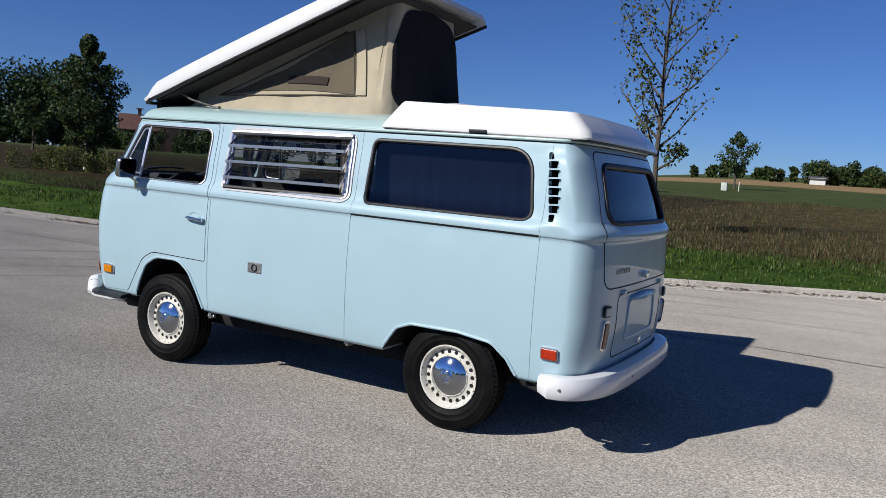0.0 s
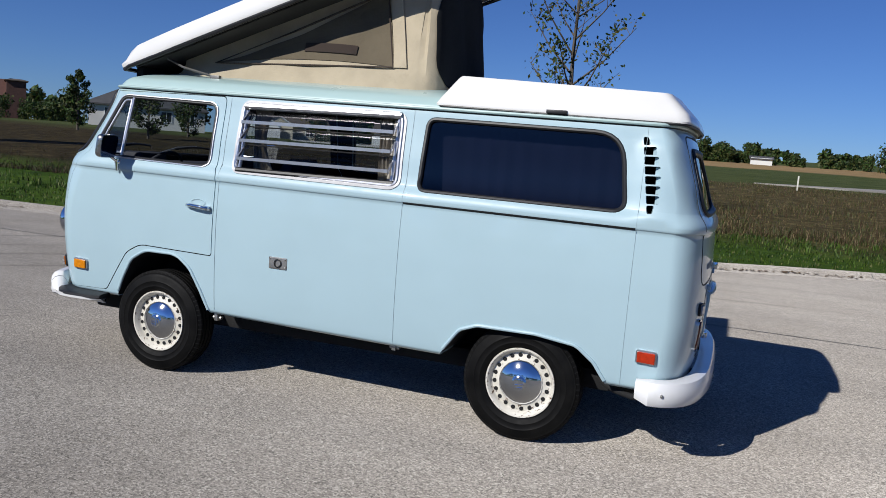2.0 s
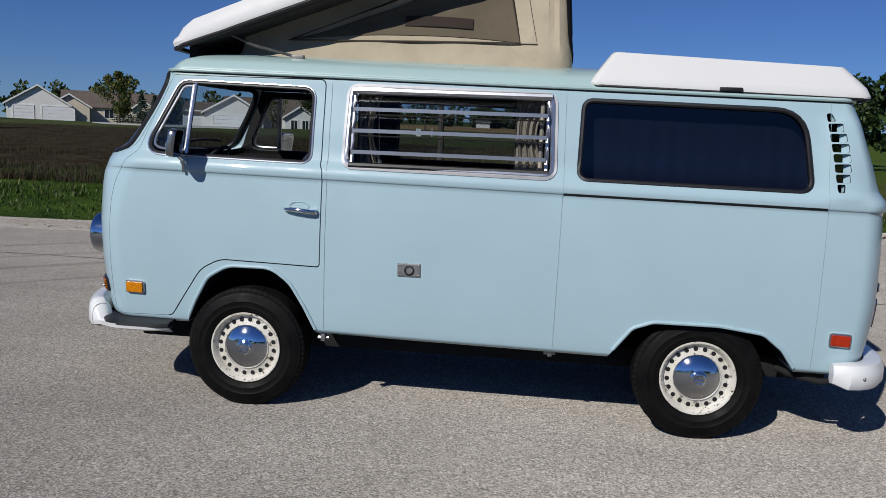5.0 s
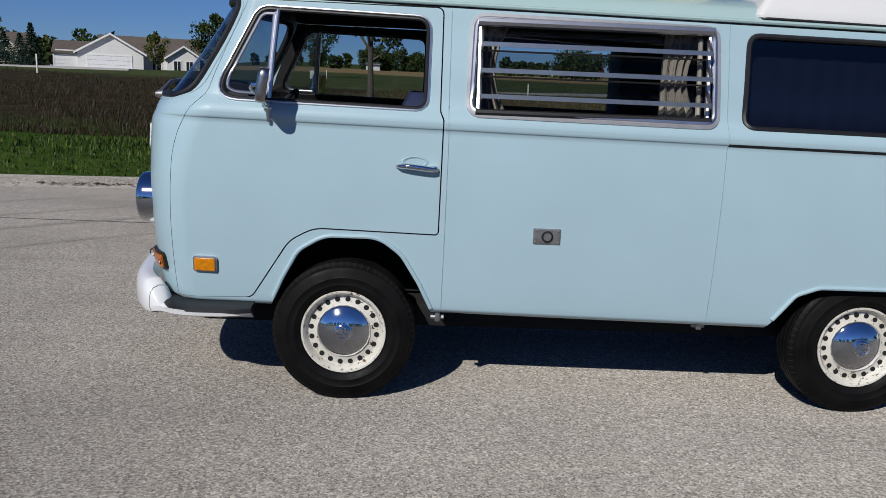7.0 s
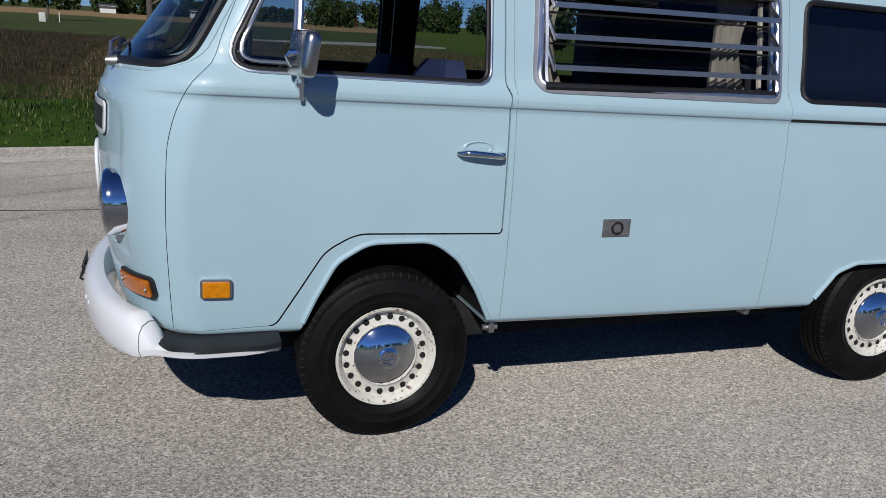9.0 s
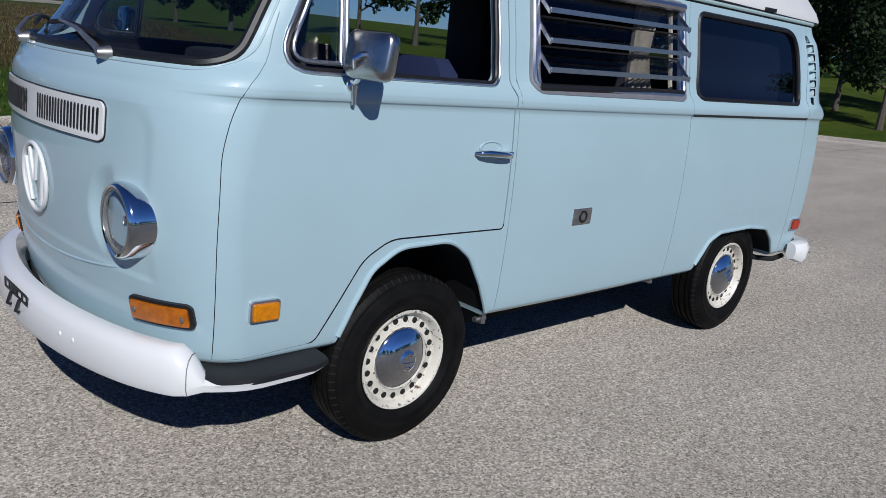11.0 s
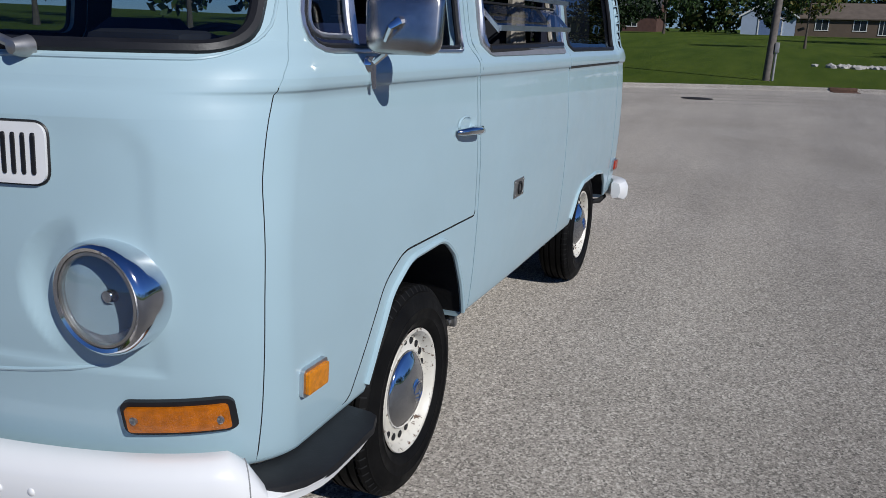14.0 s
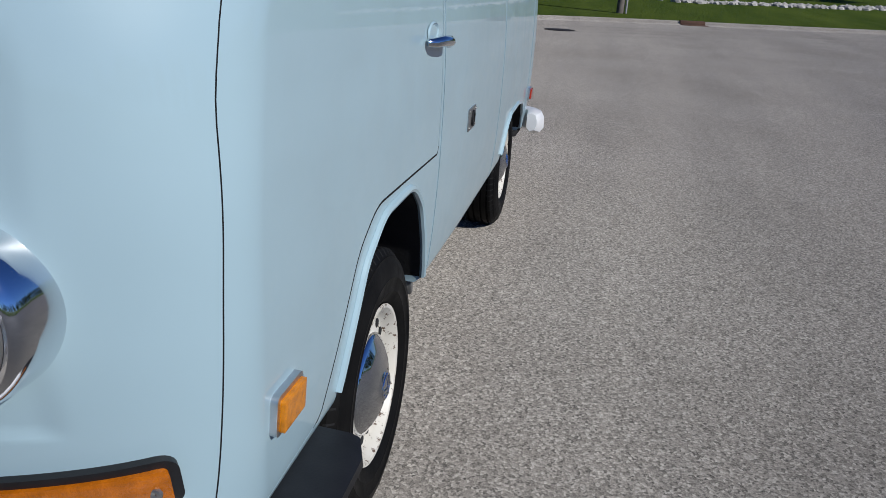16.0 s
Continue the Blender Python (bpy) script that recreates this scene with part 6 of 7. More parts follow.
def wood(name, label, line, depth, height, seed, count=34, mats=(LEAF_D, LEAF, LEAF_O), leaf=0.55, per=190):
    """A far belt of trees: crowns of loose leaf clumps over trunks, one mass."""
    rnd = random.Random(seed)
    vs, fs, mi = [], [], []
    for i in range(count):
        t = (i + rnd.random()) / count
        a, b = Vector(line[0]), Vector(line[1])
        p = a.lerp(b, t) + Vector((rnd.uniform(-1, 1), rnd.uniform(-1, 1))) * depth
        h = height * rnd.uniform(0.6, 1.12)
        z = ground_z(p.x, p.y)
        w = h * rnd.uniform(0.3, 0.45)
        for q in range(5):
            c = (p.x + rnd.gauss(0, 0.35) * w, p.y + rnd.gauss(0, 0.35) * w, z + h * rnd.uniform(0.28, 0.8))
            leaf_cloud(vs, fs, mi, c, (w * 0.62, w * 0.62, h * 0.24), per // 5, leaf, rnd, range(len(mats)))
        leaf_cloud(vs, fs, mi, (p.x, p.y, z + h * 0.18), (w * 0.8, w * 0.8, h * 0.18), per // 4, leaf, rnd, range(len(mats)))
    me = bpy.data.meshes.new(name)
    me.from_pydata(vs, [], fs)
    for m in mats:
        me.materials.append(m)
    me.polygons.foreach_set("material_index", mi)
    return tagged(new(name, me), label, "trees", kind="stuff")


tree((-2.16, 16.3), 8.6, 3.3, 11, 3400, 0.06, 0.085, 0.185, (LEAF, LEAF_Y, LEAF_O, LEAF_D), "tall sparse young tree shedding its leaves in the verge", sparse=True)
tree((-27.1, 17.7), 5.75, 2.9, 12, 12500, 0.075, 0.08, 0.10, label="slim leafy young tree in the field")
tree((-55, 33.7), 4.3, 3.6, 13, 2600, 0.14, 0.10, 0.2, label="round leafy tree in the field")
tree((-13.3, 95), 6.6, 3.9, 14, 2400, 0.15, 0.11, 0.2, label="slim leafy young tree at the meadow's edge")
tree((-40.1, 38.1), 4.2, 2.2, 15, 2600, 0.10, 0.08, 0.1, label="upright leafy tree in the long grass")
tree((-30.3, 33.5), 3.6, 2.3, 16, 2600, 0.09, 0.07, 0.1, label="upright leafy tree in the long grass")
tree((-36.0, 44.5), 3.6, 2.3, 17, 1800, 0.10, 0.07, 0.1, label="small leafy tree in the long grass")
tree((-52, 92.2), 6.4, 5.0, 18, 2600, 0.2, 0.12, 0.15, (LEAF, LEAF_O, LEAF_Y), label="round tree before a house")
tree((-15.5, 54.4), 4.5, 3.0, 19, 2600, 0.12, 0.09, 0.2, label="slim leafy tree in the meadow")
tree((-33.0, 96.0), 4.6, 2.6, 20, 1600, 0.15, 0.08, 0.15, (LEAF_Y, LEAF_O, LEAF), label="yellowing tree before a house")
wood("tall_weeds", "tall yellowing weeds in seed before a young tree", ((-27.6, 15.2), (-23.6, 16.2)), 0.5, 1.15, 49, 18, (LEAF_O, LEAF_Y, LEAF, LEAF_O), leaf=0.04, per=420)
for i, (x, y, h, w) in enumerate(((-59, 120, 6.5, 4.0), (-62.5, 113, 4.5, 3.6), (-58.5, 111, 4.8, 4.0), (-53, 104, 4.4, 3.6), (-88, 112, 5.0, 4.2))):
    spruce((x, y), h, w, 30 + i)
wood("far_wood", "dark green hedgerow wood beyond the field", ((-138, 54), (-113, 82)), 6, 13.0, 41, 44, (LEAF_D, LEAF_D, LEAF), leaf=0.30, per=1100)
wood("far_wood", "dark green wood beyond the stubble field", ((-21, 226), (4, 226)), 5, 6.0, 42, 26, leaf=0.36, per=500)
wood("far_wood", "low scattered bushes along the stubble field", ((-6, 232), (42, 228)), 5, 4.2, 47, 22, leaf=0.4, per=300)
wood("far_wood", "dark green wood by a farm", ((34, 200), (75, 190)), 7, 8.0, 43, 34, leaf=0.4, per=400)
wood("far_wood", "low far tree line", ((-60, 300), (60, 330)), 10, 6.5, 44, 40, leaf=0.9)
wood("far_wood", "tree line behind the houses", ((-112, 128), (-62, 165)), 6, 7.5, 45, 34, leaf=0.6)
wood("far_wood", "distant tree line", ((-280, 120), (-200, 260)), 14, 11, 46, 40, leaf=1.2)


# ---- lawn side: trees, pole, stones ----
tree((27.0, 4.3), 7.4, 5.4, 51, 22000, 0.08, 0.085, 0.12, (LEAF_D,), "broad dark leafy tree on the lawn", narrow=0.75)
tree((19.9, 4.9), 7.0, 5.6, 52, 22000, 0.075, 0.08, 0.14, (LEAF_D,), "broad dark leafy tree on the lawn", narrow=0.75)
tree((24.2, 7.8), 7.2, 7.2, 53, 20000, 0.085, 0.085, 0.12, (LEAF_D,), "broad dark leafy tree on the lawn", narrow=0.75)
tree((31, 13), 8.0, 7.5, 54, 8500, 0.14, 0.13, 0.12, (LEAF_D, LEAF), "broad dark leafy tree on the lawn")
tree((47.5, -3.3), 5.0, 3.4, 55, 1900, 0.12, 0.07, 0.34, (LEAF_O, LEAF_Y, LEAF), "slender young tree on the lawn", lean=0.05)
tree((37.5, -14.5), 6.2, 5.0, 56, 5200, 0.12, 0.11, 0.3, (LEAF_D, LEAF), "broad dark leafy tree by the stone bed")
tree((40, 17), 8.5, 7.5, 57, 3200, 0.2, 0.15, 0.2, (LEAF_D, LEAF), "broad dark leafy tree on the lawn")
tree((58, 9.5), 7.0, 6.0, 58, 2600, 0.2, 0.14, 0.2, (LEAF_D, LEAF), "broad dark leafy tree on the lawn")
tree((66, -12), 8.0, 8.0, 59, 2800, 0.22, 0.16, 0.2, (LEAF_D, LEAF_O), "broad leafy tree by the houses")
for x, y, h in ((38.7, 6.3, 2.4), (29.5, 5.6, 2.2)):
    tree((x, y), h, 0.9, int(x), 260, 0.07, 0.02, 0.5, (LEAF_O, LEAF), "newly planted staked sapling", name="sapling")
    for s in (-0.35, 0.35):
        bm = bmesh.new()
        z = ground_z(x + s, y)
        box(bm, (x + s - 0.025, y - 0.025, z - 0.05), (x + s + 0.025, y + 0.025, z + 1.5), 0.004)
        tagged(part("stake", bm, plain("stake_wood", (0.36, 0.29, 0.19), 0.85), None), "pale wooden stake beside a sapling", "stake", "sapling stakes")
for i, (x, y, h) in enumerate(((100, 11, 8), (104, -1.6, 7), (98, -16, 9), (101, -22, 8.5), (95, -31, 9), (84, 22, 9), (90, -44, 10))):
    tree((x, y), h, h * 0.95, 80 + i, 2600, 0.26, 0.16, 0.12, (LEAF_D, LEAF_D, LEAF), "broad dark leafy tree between the houses")
for i, (x, y, h) in enumerate(((17.8, 42.6, 4.8), (16.3, 33.3, 4.8), (26.4, 44.8, 4.8), (22.6, 31.6, 7.5), (22.3, 26.7, 7.5), (33.5, 34.1, 8.5), (25.0, 21.1, 7.5), (33.6, 23.1, 8), (29.6, 16.3, 7.5))):
    tree((x, y), h, h * 0.8, 95 + i, 3600, 0.15, 0.12, 0.16, (LEAF_D, LEAF_D, LEAF), "dark leafy tree standing on the mown lawn")
wood("far_wood", "dark trees round the houses beyond the lawn", ((126, 44), (146, -44)), 7, 12.5, 61, 60, leaf=0.5)
wood("far_wood", "dark trees beyond the lawn", ((44, 30), (80, 30)), 6, 9, 62, 22, leaf=0.45)
wood("far_wood", "trees across the road behind the camera", ((-60, -60), (60, -70)), 8, 9, 63, 40, leaf=0.6)

POLEWOOD = plain("weathered_pole_wood", (0.15, 0.13, 0.115), 0.9, 0, 0.3, 8, 0.5, 40)
px, py = 21.8, -1.6
pz = ground_z(px, py)
pole = thing("utility_pole", "weathered grey wooden utility pole leaning slightly", "utility pole", at=(px, py, pz))
bm = bmesh.new()
tube(bm, [(0, 0, -0.2), (0.0, -0.13, 4.0), (0.0, -0.30, 9.0)], [0.112, 0.105, 0.085], 12)
part("post", bm, POLEWOOD, pole)
bm = bmesh.new()
tube(bm, [(-0.05, -0.17, 0.0), (-0.05, -0.18, 1.05)], 0.035, 8)
box(bm, (-0.11, -0.25, 0.78), (0.0, -0.13, 1.06), 0.02)
part("meter_box", bm, plain("grey_box", (0.33, 0.33, 0.33), 0.5, 0.3), pole, "grey metal riser and box")
bm = bmesh.new()
box(bm, (-0.06, -1.7, 8.3), (0.06, 0.5, 8.42), 0.01)
part("crossarm", bm, POLEWOOD, pole)
for k, (yy, zz) in enumerate(((-1.6, 8.5), (0.4, 8.5), (-0.6, 7.2))):
    bm = bmesh.new()
    pts = []
    for q in range(21):
        t = q / 20
        pts.append((t * 60, yy + t * 34, zz - 2.2 * 4 * t * (1 - t) * 0.5 - t * 1.2))
    tube(bm, pts, 0.012, 5)
    part("cable", bm, RUBBER, pole, "thin black overhead cable")

# bed of pale stones
STONE = plain("pale_field_stone", (0.46, 0.44, 0.41), 0.85, 0, 0.3, 3, 0.4, 30)
rnd = random.Random(77)
stones = []
for k in range(6):
    bm = bmesh.new()
    bmesh.ops.create_icosphere(bm, subdivisions=1, radius=0.13)
    for v in bm.verts:
        v.co *= rnd.uniform(0.75, 1.2)
        v.co.z *= 0.7
    me = bpy.data.meshes.new("stone")
    bm.to_mesh(me), bm.free()
    me.materials.append(STONE)
    stones.append(me)
bed = thing("stone_bed", "bed of pale rounded stones in the lawn", "stones")
for k in range(220):
    t = rnd.random()
    x, y = 29.5 + 5.0 * t + rnd.gauss(0, 0.35) * (0.5 + t), -3.6 - 9.5 * t + rnd.gauss(0, 0.3)
    o = new("stone", stones[k % 6])
    o.parent = bed
    o.matrix_basis = Matrix.Translation((x, y, ground_z(x, y) + 0.03)) @ Matrix.Rotation(rnd.uniform(0, 6), 4, "Z") @ Matrix.Diagonal((rnd.uniform(0.7, 1.5),) * 3 + (1,))

# drain inlet in the kerb
ip = min(range(KN), key=lambda i: (KERB[i] - Vector((20.5, -3.4))).length)
p, n = KERB[ip], KERB_OUT[ip]
t = Vector((n.y, -n.x))
bm = bmesh.new()
mt = Matrix(((t.x, n.x, 0, p.x), (t.y, n.y, 0, p.y), (0, 0, 1, 0), (0, 0, 0, 1)))
box(bm, (-0.34, -0.30, 0.004), (0.34, -0.02, 0.022), 0.004, mt)
box(bm, (-0.34, -0.03, 0.015), (0.34, 0.10, 0.115), 0.01, mt)
tagged(part("drain_inlet", bm, plain("rusty_iron", (0.11, 0.06, 0.04), 0.8, 0.3, 0.4, 20), None), "rusty iron drain inlet in the kerb", "drain")


# ---- houses ----
SIDING = plain("white_siding", (0.66, 0.65, 0.62), 0.7, 0, 0.06, 0.8, 0.2, 6)
BEIGE = plain("beige_siding", (0.52, 0.51, 0.48), 0.7, 0, 0.06, 0.8, 0.2, 6)
CREAM = plain("cream_siding", (0.55, 0.49, 0.38), 0.7, 0, 0.06, 0.8)
BLUESIDE = plain("blue_grey_siding", (0.33, 0.40, 0.52), 0.7, 0, 0.08, 0.8)
BRICK = plain("red_brown_brick", (0.085, 0.042, 0.033), 0.85, 0, 0.25, 2.0, 0.3, 14)
SHINGLE = plain("grey_shingles", (0.062, 0.062, 0.065), 0.9, 0, 0.2, 1.2, 0.4, 9)
SHINGLE_B = plain("brown_shingles", (0.12, 0.095, 0.075), 0.9, 0, 0.2, 1.2, 0.4, 9)
WTRIM = plain("white_trim", (0.72, 0.72, 0.70), 0.5, 0, 0.05, 3)
DOORW = plain("white_panel_door", (0.70, 0.70, 0.70), 0.5, 0, 0.05, 3)
BLUEDOOR = plain("blue_door", (0.13, 0.19, 0.34), 0.5, 0, 0.08, 3)
PANE = plain("dark_window", (0.02, 0.025, 0.03), 0.08, 0, 0.2, 2)
CONC = plain("driveway_concrete", (0.46, 0.44, 0.41), 0.9, 0, 0.12, 0.7, 0.2, 20)


def gable(bm, x0, x1, y0, y1, z, rise_, over=0.4, along="x"):
    """A pitched roof with real thickness over an oblong."""
    th = 0.16
    if along == "x":
        m = (y0 + y1) / 2
        sec = [(y0 - over, z - over * 0.35), (m, z + rise_), (y1 + over, z - over * 0.35), (y1 + over, z - over * 0.35 - th), (m, z + rise_ - th), (y0 - over, z - over * 0.35 - th)]
        loft(bm, [[(x, y, q) for y, q in sec] for x in (x0 - over, x1 + over)])
    else:
        m = (x0 + x1) / 2
        sec = [(x0 - over, z - over * 0.35), (m, z + rise_), (x1 + over, z - over * 0.35), (x1 + over, z - over * 0.35 - th), (m, z + rise_ - th), (x0 - over, z - over * 0.35 - th)]
        loft(bm, [[(x, y, q) for x, q in sec] for y in (y0 - over, y1 + over)])
    bmesh.ops.recalc_face_normals(bm, faces=bm.faces)


def hip(bm, x0, x1, y0, y1, z, rise_, over=0.45):
    x0, x1, y0, y1 = x0 - over, x1 + over, y0 - over, y1 + over
    run = (y1 - y0) / 2
    base = [bm.verts.new(p) for p in ((x0, y0, z), (x1, y0, z), (x1, y1, z), (x0, y1, z))]
    eave = [bm.verts.new((v.co.x, v.co.y, z - 0.18)) for v in base]
    a, b = bm.verts.new((x0 + run, (y0 + y1) / 2, z + rise_)), bm.verts.new((x1 - run, (y0 + y1) / 2, z + rise_))
    for f in ((base[0], base[1], b, a), (base[1], base[2], b), (base[2], base[3], a, b), (base[3], base[0], a)):
        bm.faces.new(f)
    for k in range(4):
        bm.faces.new((eave[k], eave[(k + 1) % 4], base[(k + 1) % 4], base[k]))
    bm.faces.new(eave[::-1])
    bmesh.ops.recalc_face_normals(bm, faces=bm.faces)


def gable_wall(bm, x0, x1, y0, y1, z, rise_, along):
    """Walls of an oblong with pointed ends."""
    if along == "x":
        m = (y0 + y1) / 2
        sec = [(y0, -0.6), (y1, -0.6), (y1, z), (m, z + rise_ - 0.2), (y0, z)]
        loft(bm, [[(x, y, q) for y, q in sec] for x in (x0, x1)])
    else:
        m = (x0 + x1) / 2
        sec = [(x0, -0.6), (x1, -0.6), (x1, z), (m, z + rise_ - 0.2), (x0, z)]
        loft(bm, [[(x, y, q) for x, q in sec] for y in (y0, y1)])
    bmesh.ops.recalc_face_normals(bm, faces=bm.faces)


def add_window(h, x, y, z, w, hh, mat_trim=WTRIM):
    bm = bmesh.new()
    for lo, hi in (((x - w / 2 - 0.1, z), (x - w / 2, z + hh)), ((x + w / 2, z), (x + w / 2 + 0.1, z + hh)), ((x - w / 2 - 0.1, z + hh), (x + w / 2 + 0.1, z + hh + 0.1)), ((x - w / 2 - 0.14, z - 0.1), (x + w / 2 + 0.14, z)), ((x - 0.03, z), (x + 0.03, z + hh))):
        box(bm, (lo[0], y - 0.07, lo[1]), (hi[0], y + 0.02, hi[1]))
    wn = part("window", bm, mat_trim, h, "white framed window", False)
    bm = bmesh.new()
    box(bm, (x - w / 2, y - 0.025, z), (x + w / 2, y + 0.02, z + hh))
    part("pane", bm, PANE, wn, "", False)


def add_garage_door(h, x, y, w, hh, mat=DOORW):
    bm = bmesh.new()
    for k in range(4):
        box(bm, (x - w / 2, y - 0.06, hh * k / 4 + 0.01), (x + w / 2, y + 0.02, hh * (k + 1) / 4 - 0.02), 0.0)
    gd = part("garage_door", bm, mat, h, "panelled garage door", False)
    bm = bmesh.new()
    for lo, hi in (((x - w / 2 - 0.15, 0), (x - w / 2, hh + 0.15)), ((x + w / 2, 0), (x + w / 2 + 0.15, hh + 0.15)), ((x - w / 2, hh), (x + w / 2, hh + 0.15))):
        box(bm, (lo[0], y - 0.09, lo[1]), (hi[0], y + 0.02, hi[1]))
    part("door_frame", bm, WTRIM, gd, "", False)


def house(label, at, face, blocks, windows=(), garages=(), lift=0.0):
    """face: degrees by which the front (its -y side) turns. blocks: (x0, x1, y0, y1, height, rise, kind, wall, roof)."""
    h = thing("house", label, "house", at=(at[0], at[1], ground_z(*at) + lift))
    h.rotation_euler = (0, 0, radians(face))
    for x0, x1, y0, y1, z, r, kind, wall, roof in blocks:
        bm = bmesh.new()
        if kind == "hip":
            box(bm, (x0, y0, -0.6), (x1, y1, z))
        else:
            gable_wall(bm, x0, x1, y0, y1, z, r, kind)
        part("wall", bm, wall, h, "", False)
        bm = bmesh.new()
        hip(bm, x0, x1, y0, y1, z, r) if kind == "hip" else gable(bm, x0, x1, y0, y1, z, r, 0.4, kind)
        part("roof", bm, roof, h, "", False)
        if kind == "y":
            bm = bmesh.new()
            m = (x0 + x1) / 2
            for a, b in (((x0 - 0.4, z - 0.2), (m, z + r)), ((m, z + r), (x1 + 0.4, z - 0.2))):
                loft(bm, [[(a[0], y0 - 0.46, a[1] - 0.25), (b[0], y0 - 0.46, b[1] - 0.25), (b[0], y0 - 0.46, b[1]), (a[0], y0 - 0.46, a[1])], [(a[0], y0 - 0.405, a[1] - 0.25), (b[0], y0 - 0.405, b[1] - 0.25), (b[0], y0 - 0.405, b[1]), (a[0], y0 - 0.405, a[1])]])
            bmesh.ops.recalc_face_normals(bm, faces=bm.faces)
            part("bargeboard", bm, WTRIM, h, "white gable trim", False)
    for w in windows:
        add_window(h, *w)
    for g in garages:
        add_garage_door(h, *g)
    return h


house("long single-storey house with grey roof and beige siding", (-69.0, 80.5), 39, [(-7.5, 6.0, -5, 5, 2.9, 3.0, "hip", BEIGE, SHINGLE)],
      [(-5.2, -5, 0.9, 0.9, 1.5), (-2.4, -5, 1.2, 0.8, 1.2), (1.4, -5, 1.2, 1.2, 1.2), (4.2, -5, 1.0, 1.0, 1.3)])
house("cream house with two gabled garages and grey roof", (-75.5, 126), 30, [(-4, 12, -4, 6, 2.7, 2.6, "x", CREAM, SHINGLE_B), (-12, -3, -7, 5, 2.7, 2.9, "y", SIDING, SHINGLE_B), (-6, 0, -6, 2, 2.6, 1.9, "y", CREAM, SHINGLE_B), (6.5, 10, -6, 0, 2.6, 1.5, "y", CREAM, SHINGLE_B)],
      [(3, -4, 0.8, 1.4, 1.3), (5, -4, 0.8, 1.0, 1.3), (8.2, -6, 0.8, 1.4, 1.3)], [(-9.6, -7, 2.8, 2.2), (-4.6, -7.0, 4.6, 2.2)])
house("white house with gabled double garage and brown roof", (-40.4, 103.9), 20, [(-2, 10.5, -3, 7, 2.7, 2.3, "x", SIDING, SHINGLE_B), (-7.2, -3.5, -4, 6, 2.6, 1.4, "x", SIDING, SHINGLE_B), (-4.6, 2.9, -6.5, 4, 2.7, 2.2, "y", SIDING, SHINGLE_B), (5.8, 9.8, -5, 2, 2.5, 1.4, "y", SIDING, SHINGLE_B)],
      [(4.6, -3, 0.6, 1.0, 1.5), (7.0, -5, 0.7, 0.8, 1.2), (8.5, -5, 0.7, 0.8, 1.2)], [(-1.0, -6.5, 4.9, 2.15), (-6.0, -4.0, 2.6, 2.0)], -0.7)
house("brick house with brown pitched roof beyond the field", (-153, 128), 50, [(-6.5, 4.5, -4.5, 4.5, 4.2, 3.6, "x", BRICK, plain("red_brown_tiles", (0.10, 0.045, 0.034), 0.85, 0, 0.2, 1.0)), (3.0, 6.8, -5, 1, 7.6, 0.4, "hip", BRICK, SHINGLE_B), (-2.6, -1.8, -0.4, 0.4, 9.2, 0.1, "hip", BRICK, SHINGLE_B)], [(-3.5, -4.5, 1, 1.2, 1.4), (0.5, -4.5, 1, 1.2, 1.4)], (), 0.9)
wood("shrubs", "low dark shrubs before the brick house", ((-134, 96), (-108, 110)), 4, 4.6, 48, 22, leaf=0.24, per=420)
house("pale blue garage with a gable and blue door", (122.4, -0.5), -90, [(-3.5, 3.5, -3, 4, 2.7, 2.1, "y", BLUESIDE, SHINGLE)], (), [(0.3, -3, 2.9, 2.2, BLUEDOOR)])
house("low house with brown roof and white windows beyond the lawn", (133.0, -11.2), -90, [(-7, 7, -4, 4, 2.6, 2.1, "x", plain("brown_siding", (0.11, 0.08, 0.058), 0.8, 0, 0.1, 0.8), SHINGLE_B)], [(-3.5, -4, 0.8, 1.6, 1.4), (1.5, -4, 0.8, 1.6, 1.4), (4.5, -4, 0.3, 1.0, 2.0)])
house("dark house with grey roof beyond the lawn", (121.8, 20.3), -90, [(-6, 6, -4, 4, 2.8, 3.2, "x", BRICK, SHINGLE)], [(-2.2, -4, 0.8, 1.2, 1.6), (2.5, -4, 0.8, 1.4, 1.6)])
house("white shed beyond the lawn", (124.6, -32.9), -90, [(-5, 5, -3, 3, 2.6, 1.6, "x", BLUESIDE, SHINGLE)], (), [(0, -3, 4.2, 2.2)])
house("small white farm shed by the wood", (-14.0, 218), 5, [(-1.8, 1.8, -2, 2, 1.6, 0.5, "x", SIDING, SHINGLE)])
house("low white farm building", (8.0, 219), 0, [(-2.6, 2.6, -3, 3, 1.7, 0.6, "x", SIDING, SHINGLE)])
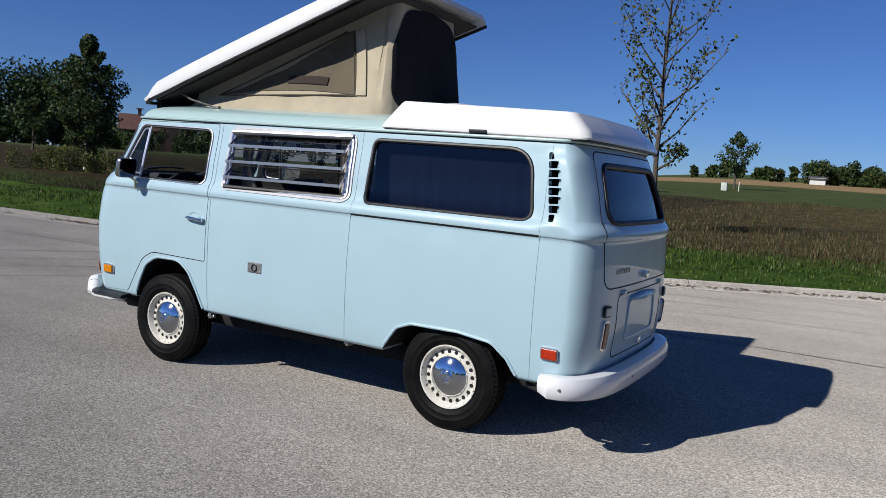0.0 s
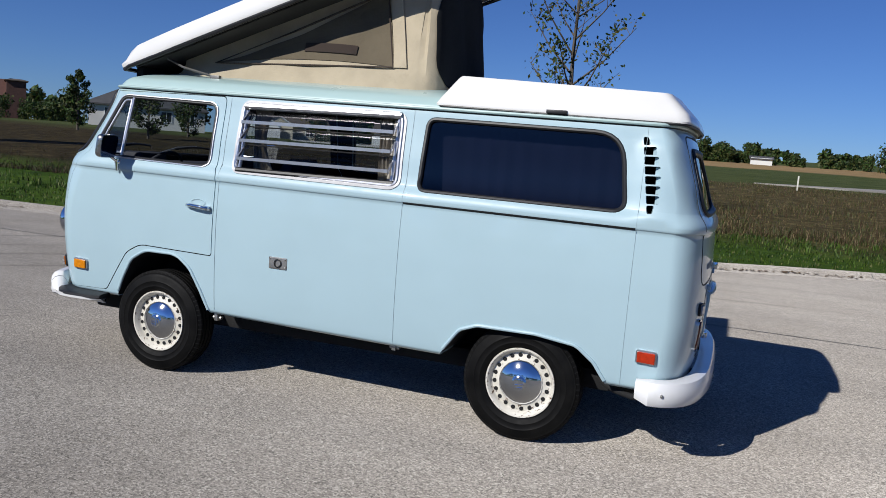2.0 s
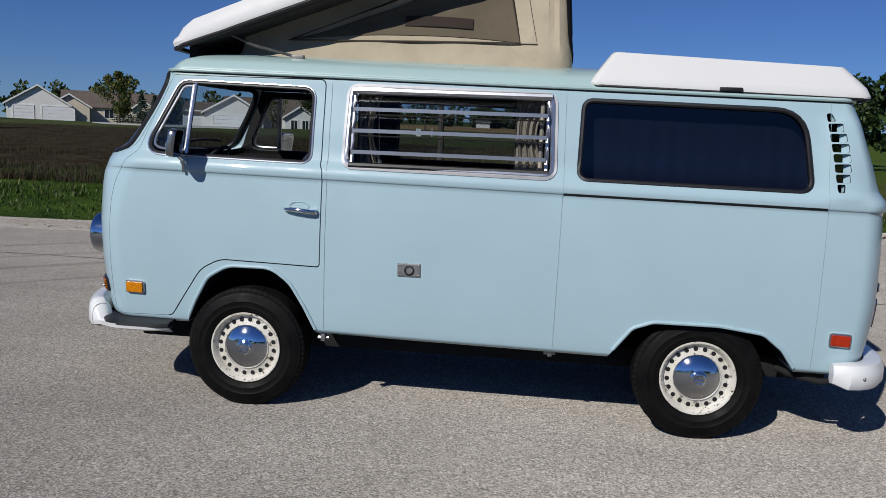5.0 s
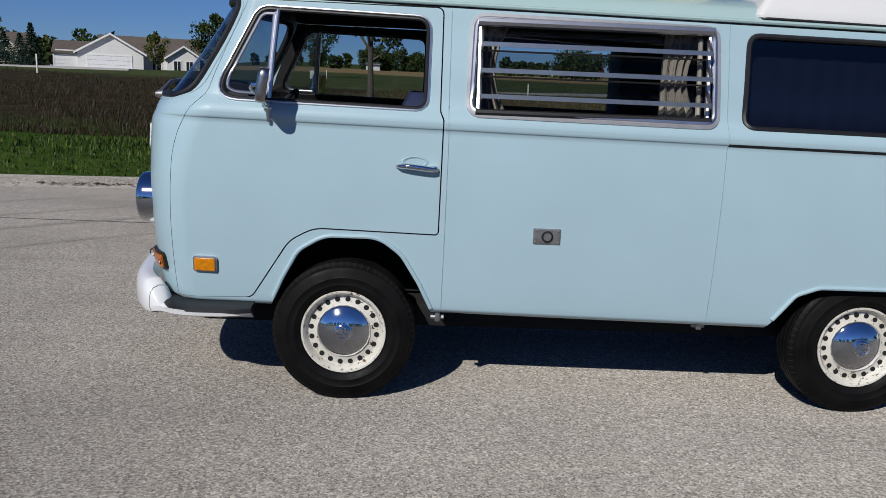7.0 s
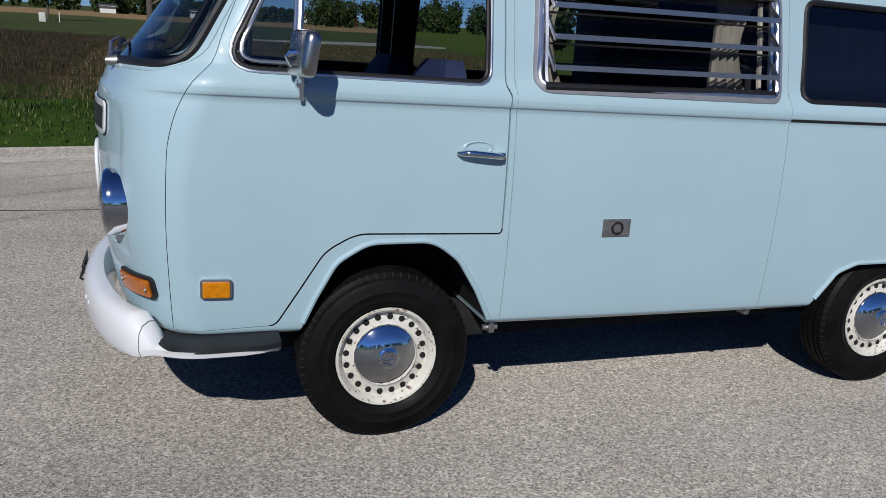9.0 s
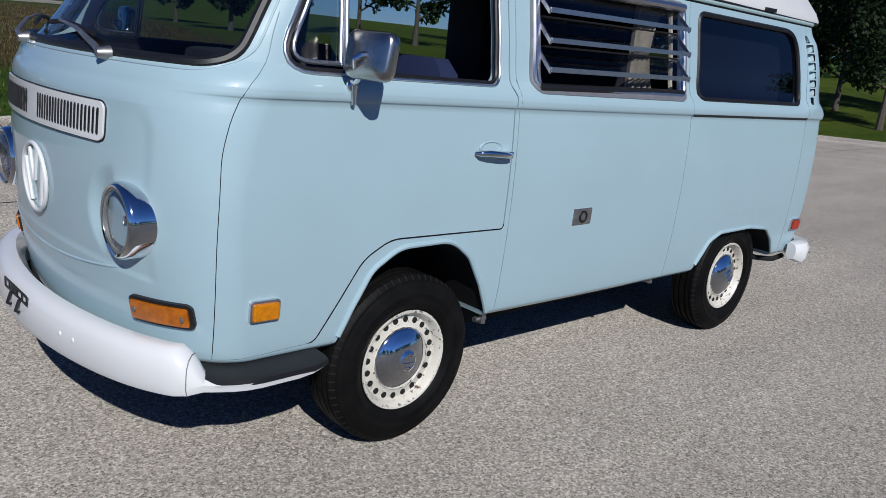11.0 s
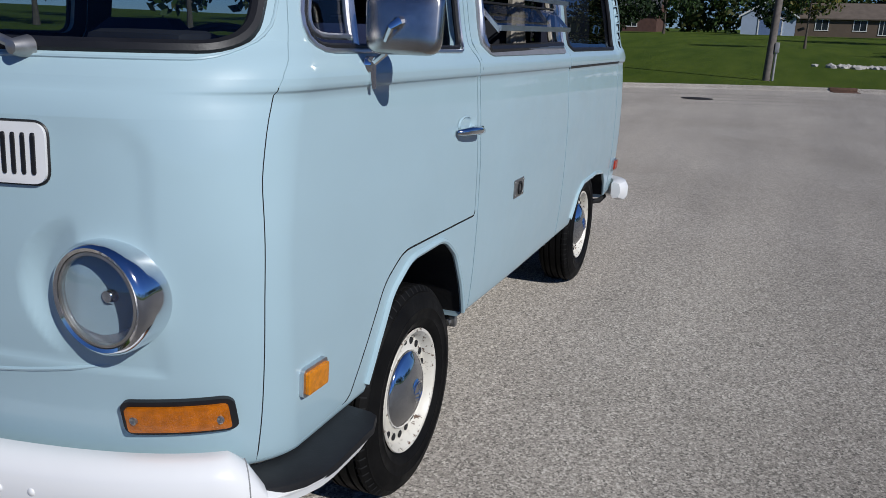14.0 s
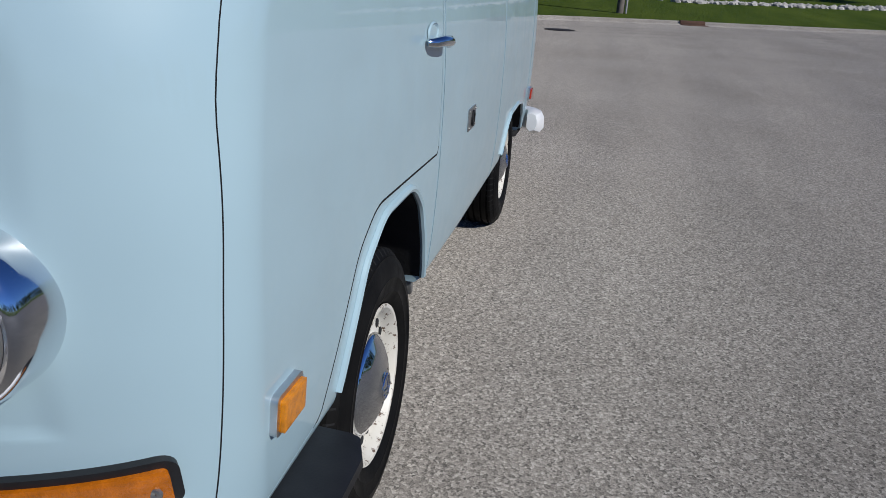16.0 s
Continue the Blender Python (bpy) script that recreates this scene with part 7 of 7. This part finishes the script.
house("red barn with grey roof", (62, 300), -8, [(-5, 5, -4, 4, 3.4, 2.6, "y", plain("barn_red", (0.26, 0.035, 0.025), 0.8, 0, 0.2, 0.6), SHINGLE), (-14, -6, -3, 3, 2.6, 1.4, "x", SIDING, SHINGLE)])
house("white farmhouse by the wood", (70, 330), -8, [(-4, 4, -3, 3, 4.6, 2.4, "y", SIDING, SHINGLE)], [(-1.5, -3, 1, 1, 1.5), (1.5, -3, 1, 1, 1.5)])

# gravel pad and driveway
for nm, lab, pts, mt in (("driveway", "pale concrete driveway before the garages", [(-41.5, 97.5), (-36.5, 99.3), (-30, 78), (-44, 74), (-52, 86)], CONC), ("gravel_pad", "pale gravel pad in the meadow", [(3.5, 58), (9.5, 56), (20, 60), (17, 65), (6, 63)], plain("dusty_gravel", (0.27, 0.25, 0.22), 0.9, 0, 0.2, 0.7, 0.2, 20))):
    bm = bmesh.new()
    q = densify([Vector(p) for p in pts], 2.0)
    c = Vector((sum(p[0] for p in pts) / len(pts), sum(p[1] for p in pts) / len(pts)))
    rings = []
    for k in (1, 0.8, 0.6, 0.4, 0.2, 0.02):
        rings.append([(*(c + (Vector(p) - c) * k), ground_z(*(c + (Vector(p) - c) * k)) + 0.12) for p in q])
    rings.insert(0, [(x, y, z - 0.5) for x, y, z in rings[0]])
    loft(bm, rings)
    bmesh.ops.recalc_face_normals(bm, faces=bm.faces)
    tagged(part(nm, bm, mt, None, "", False), lab, "driveway", kind="structure")

# utility box and posts in the meadow
x, y = -12.6, 85
z = ground_z(x, y)
bm = bmesh.new()
box(bm, (x - 0.35, y - 0.25, z - 0.05), (x + 0.25, y + 0.25, z + 0.95), 0.03)
tagged(part("utility_box", bm, plain("pale_box", (0.50, 0.52, 0.46), 0.6), None), "pale green utility box in the grass", "utility box")
for x, y, h in ((-11.2, 85.3, 1.1), (5.5, 44.0, 0.8), (-22.3, 42.0, 1.1), (-26.5, 17.2, 0.42)):
    z = ground_z(x, y)
    bm = bmesh.new()
    box(bm, (x - 0.04, y - 0.04, z - 0.1), (x + 0.04, y + 0.04, z + h), 0.01)
    tagged(part("marker_post", bm, plain("post_white", (0.62, 0.60, 0.52), 0.7), None), "short pale marker post in the grass", "post", "marker posts")
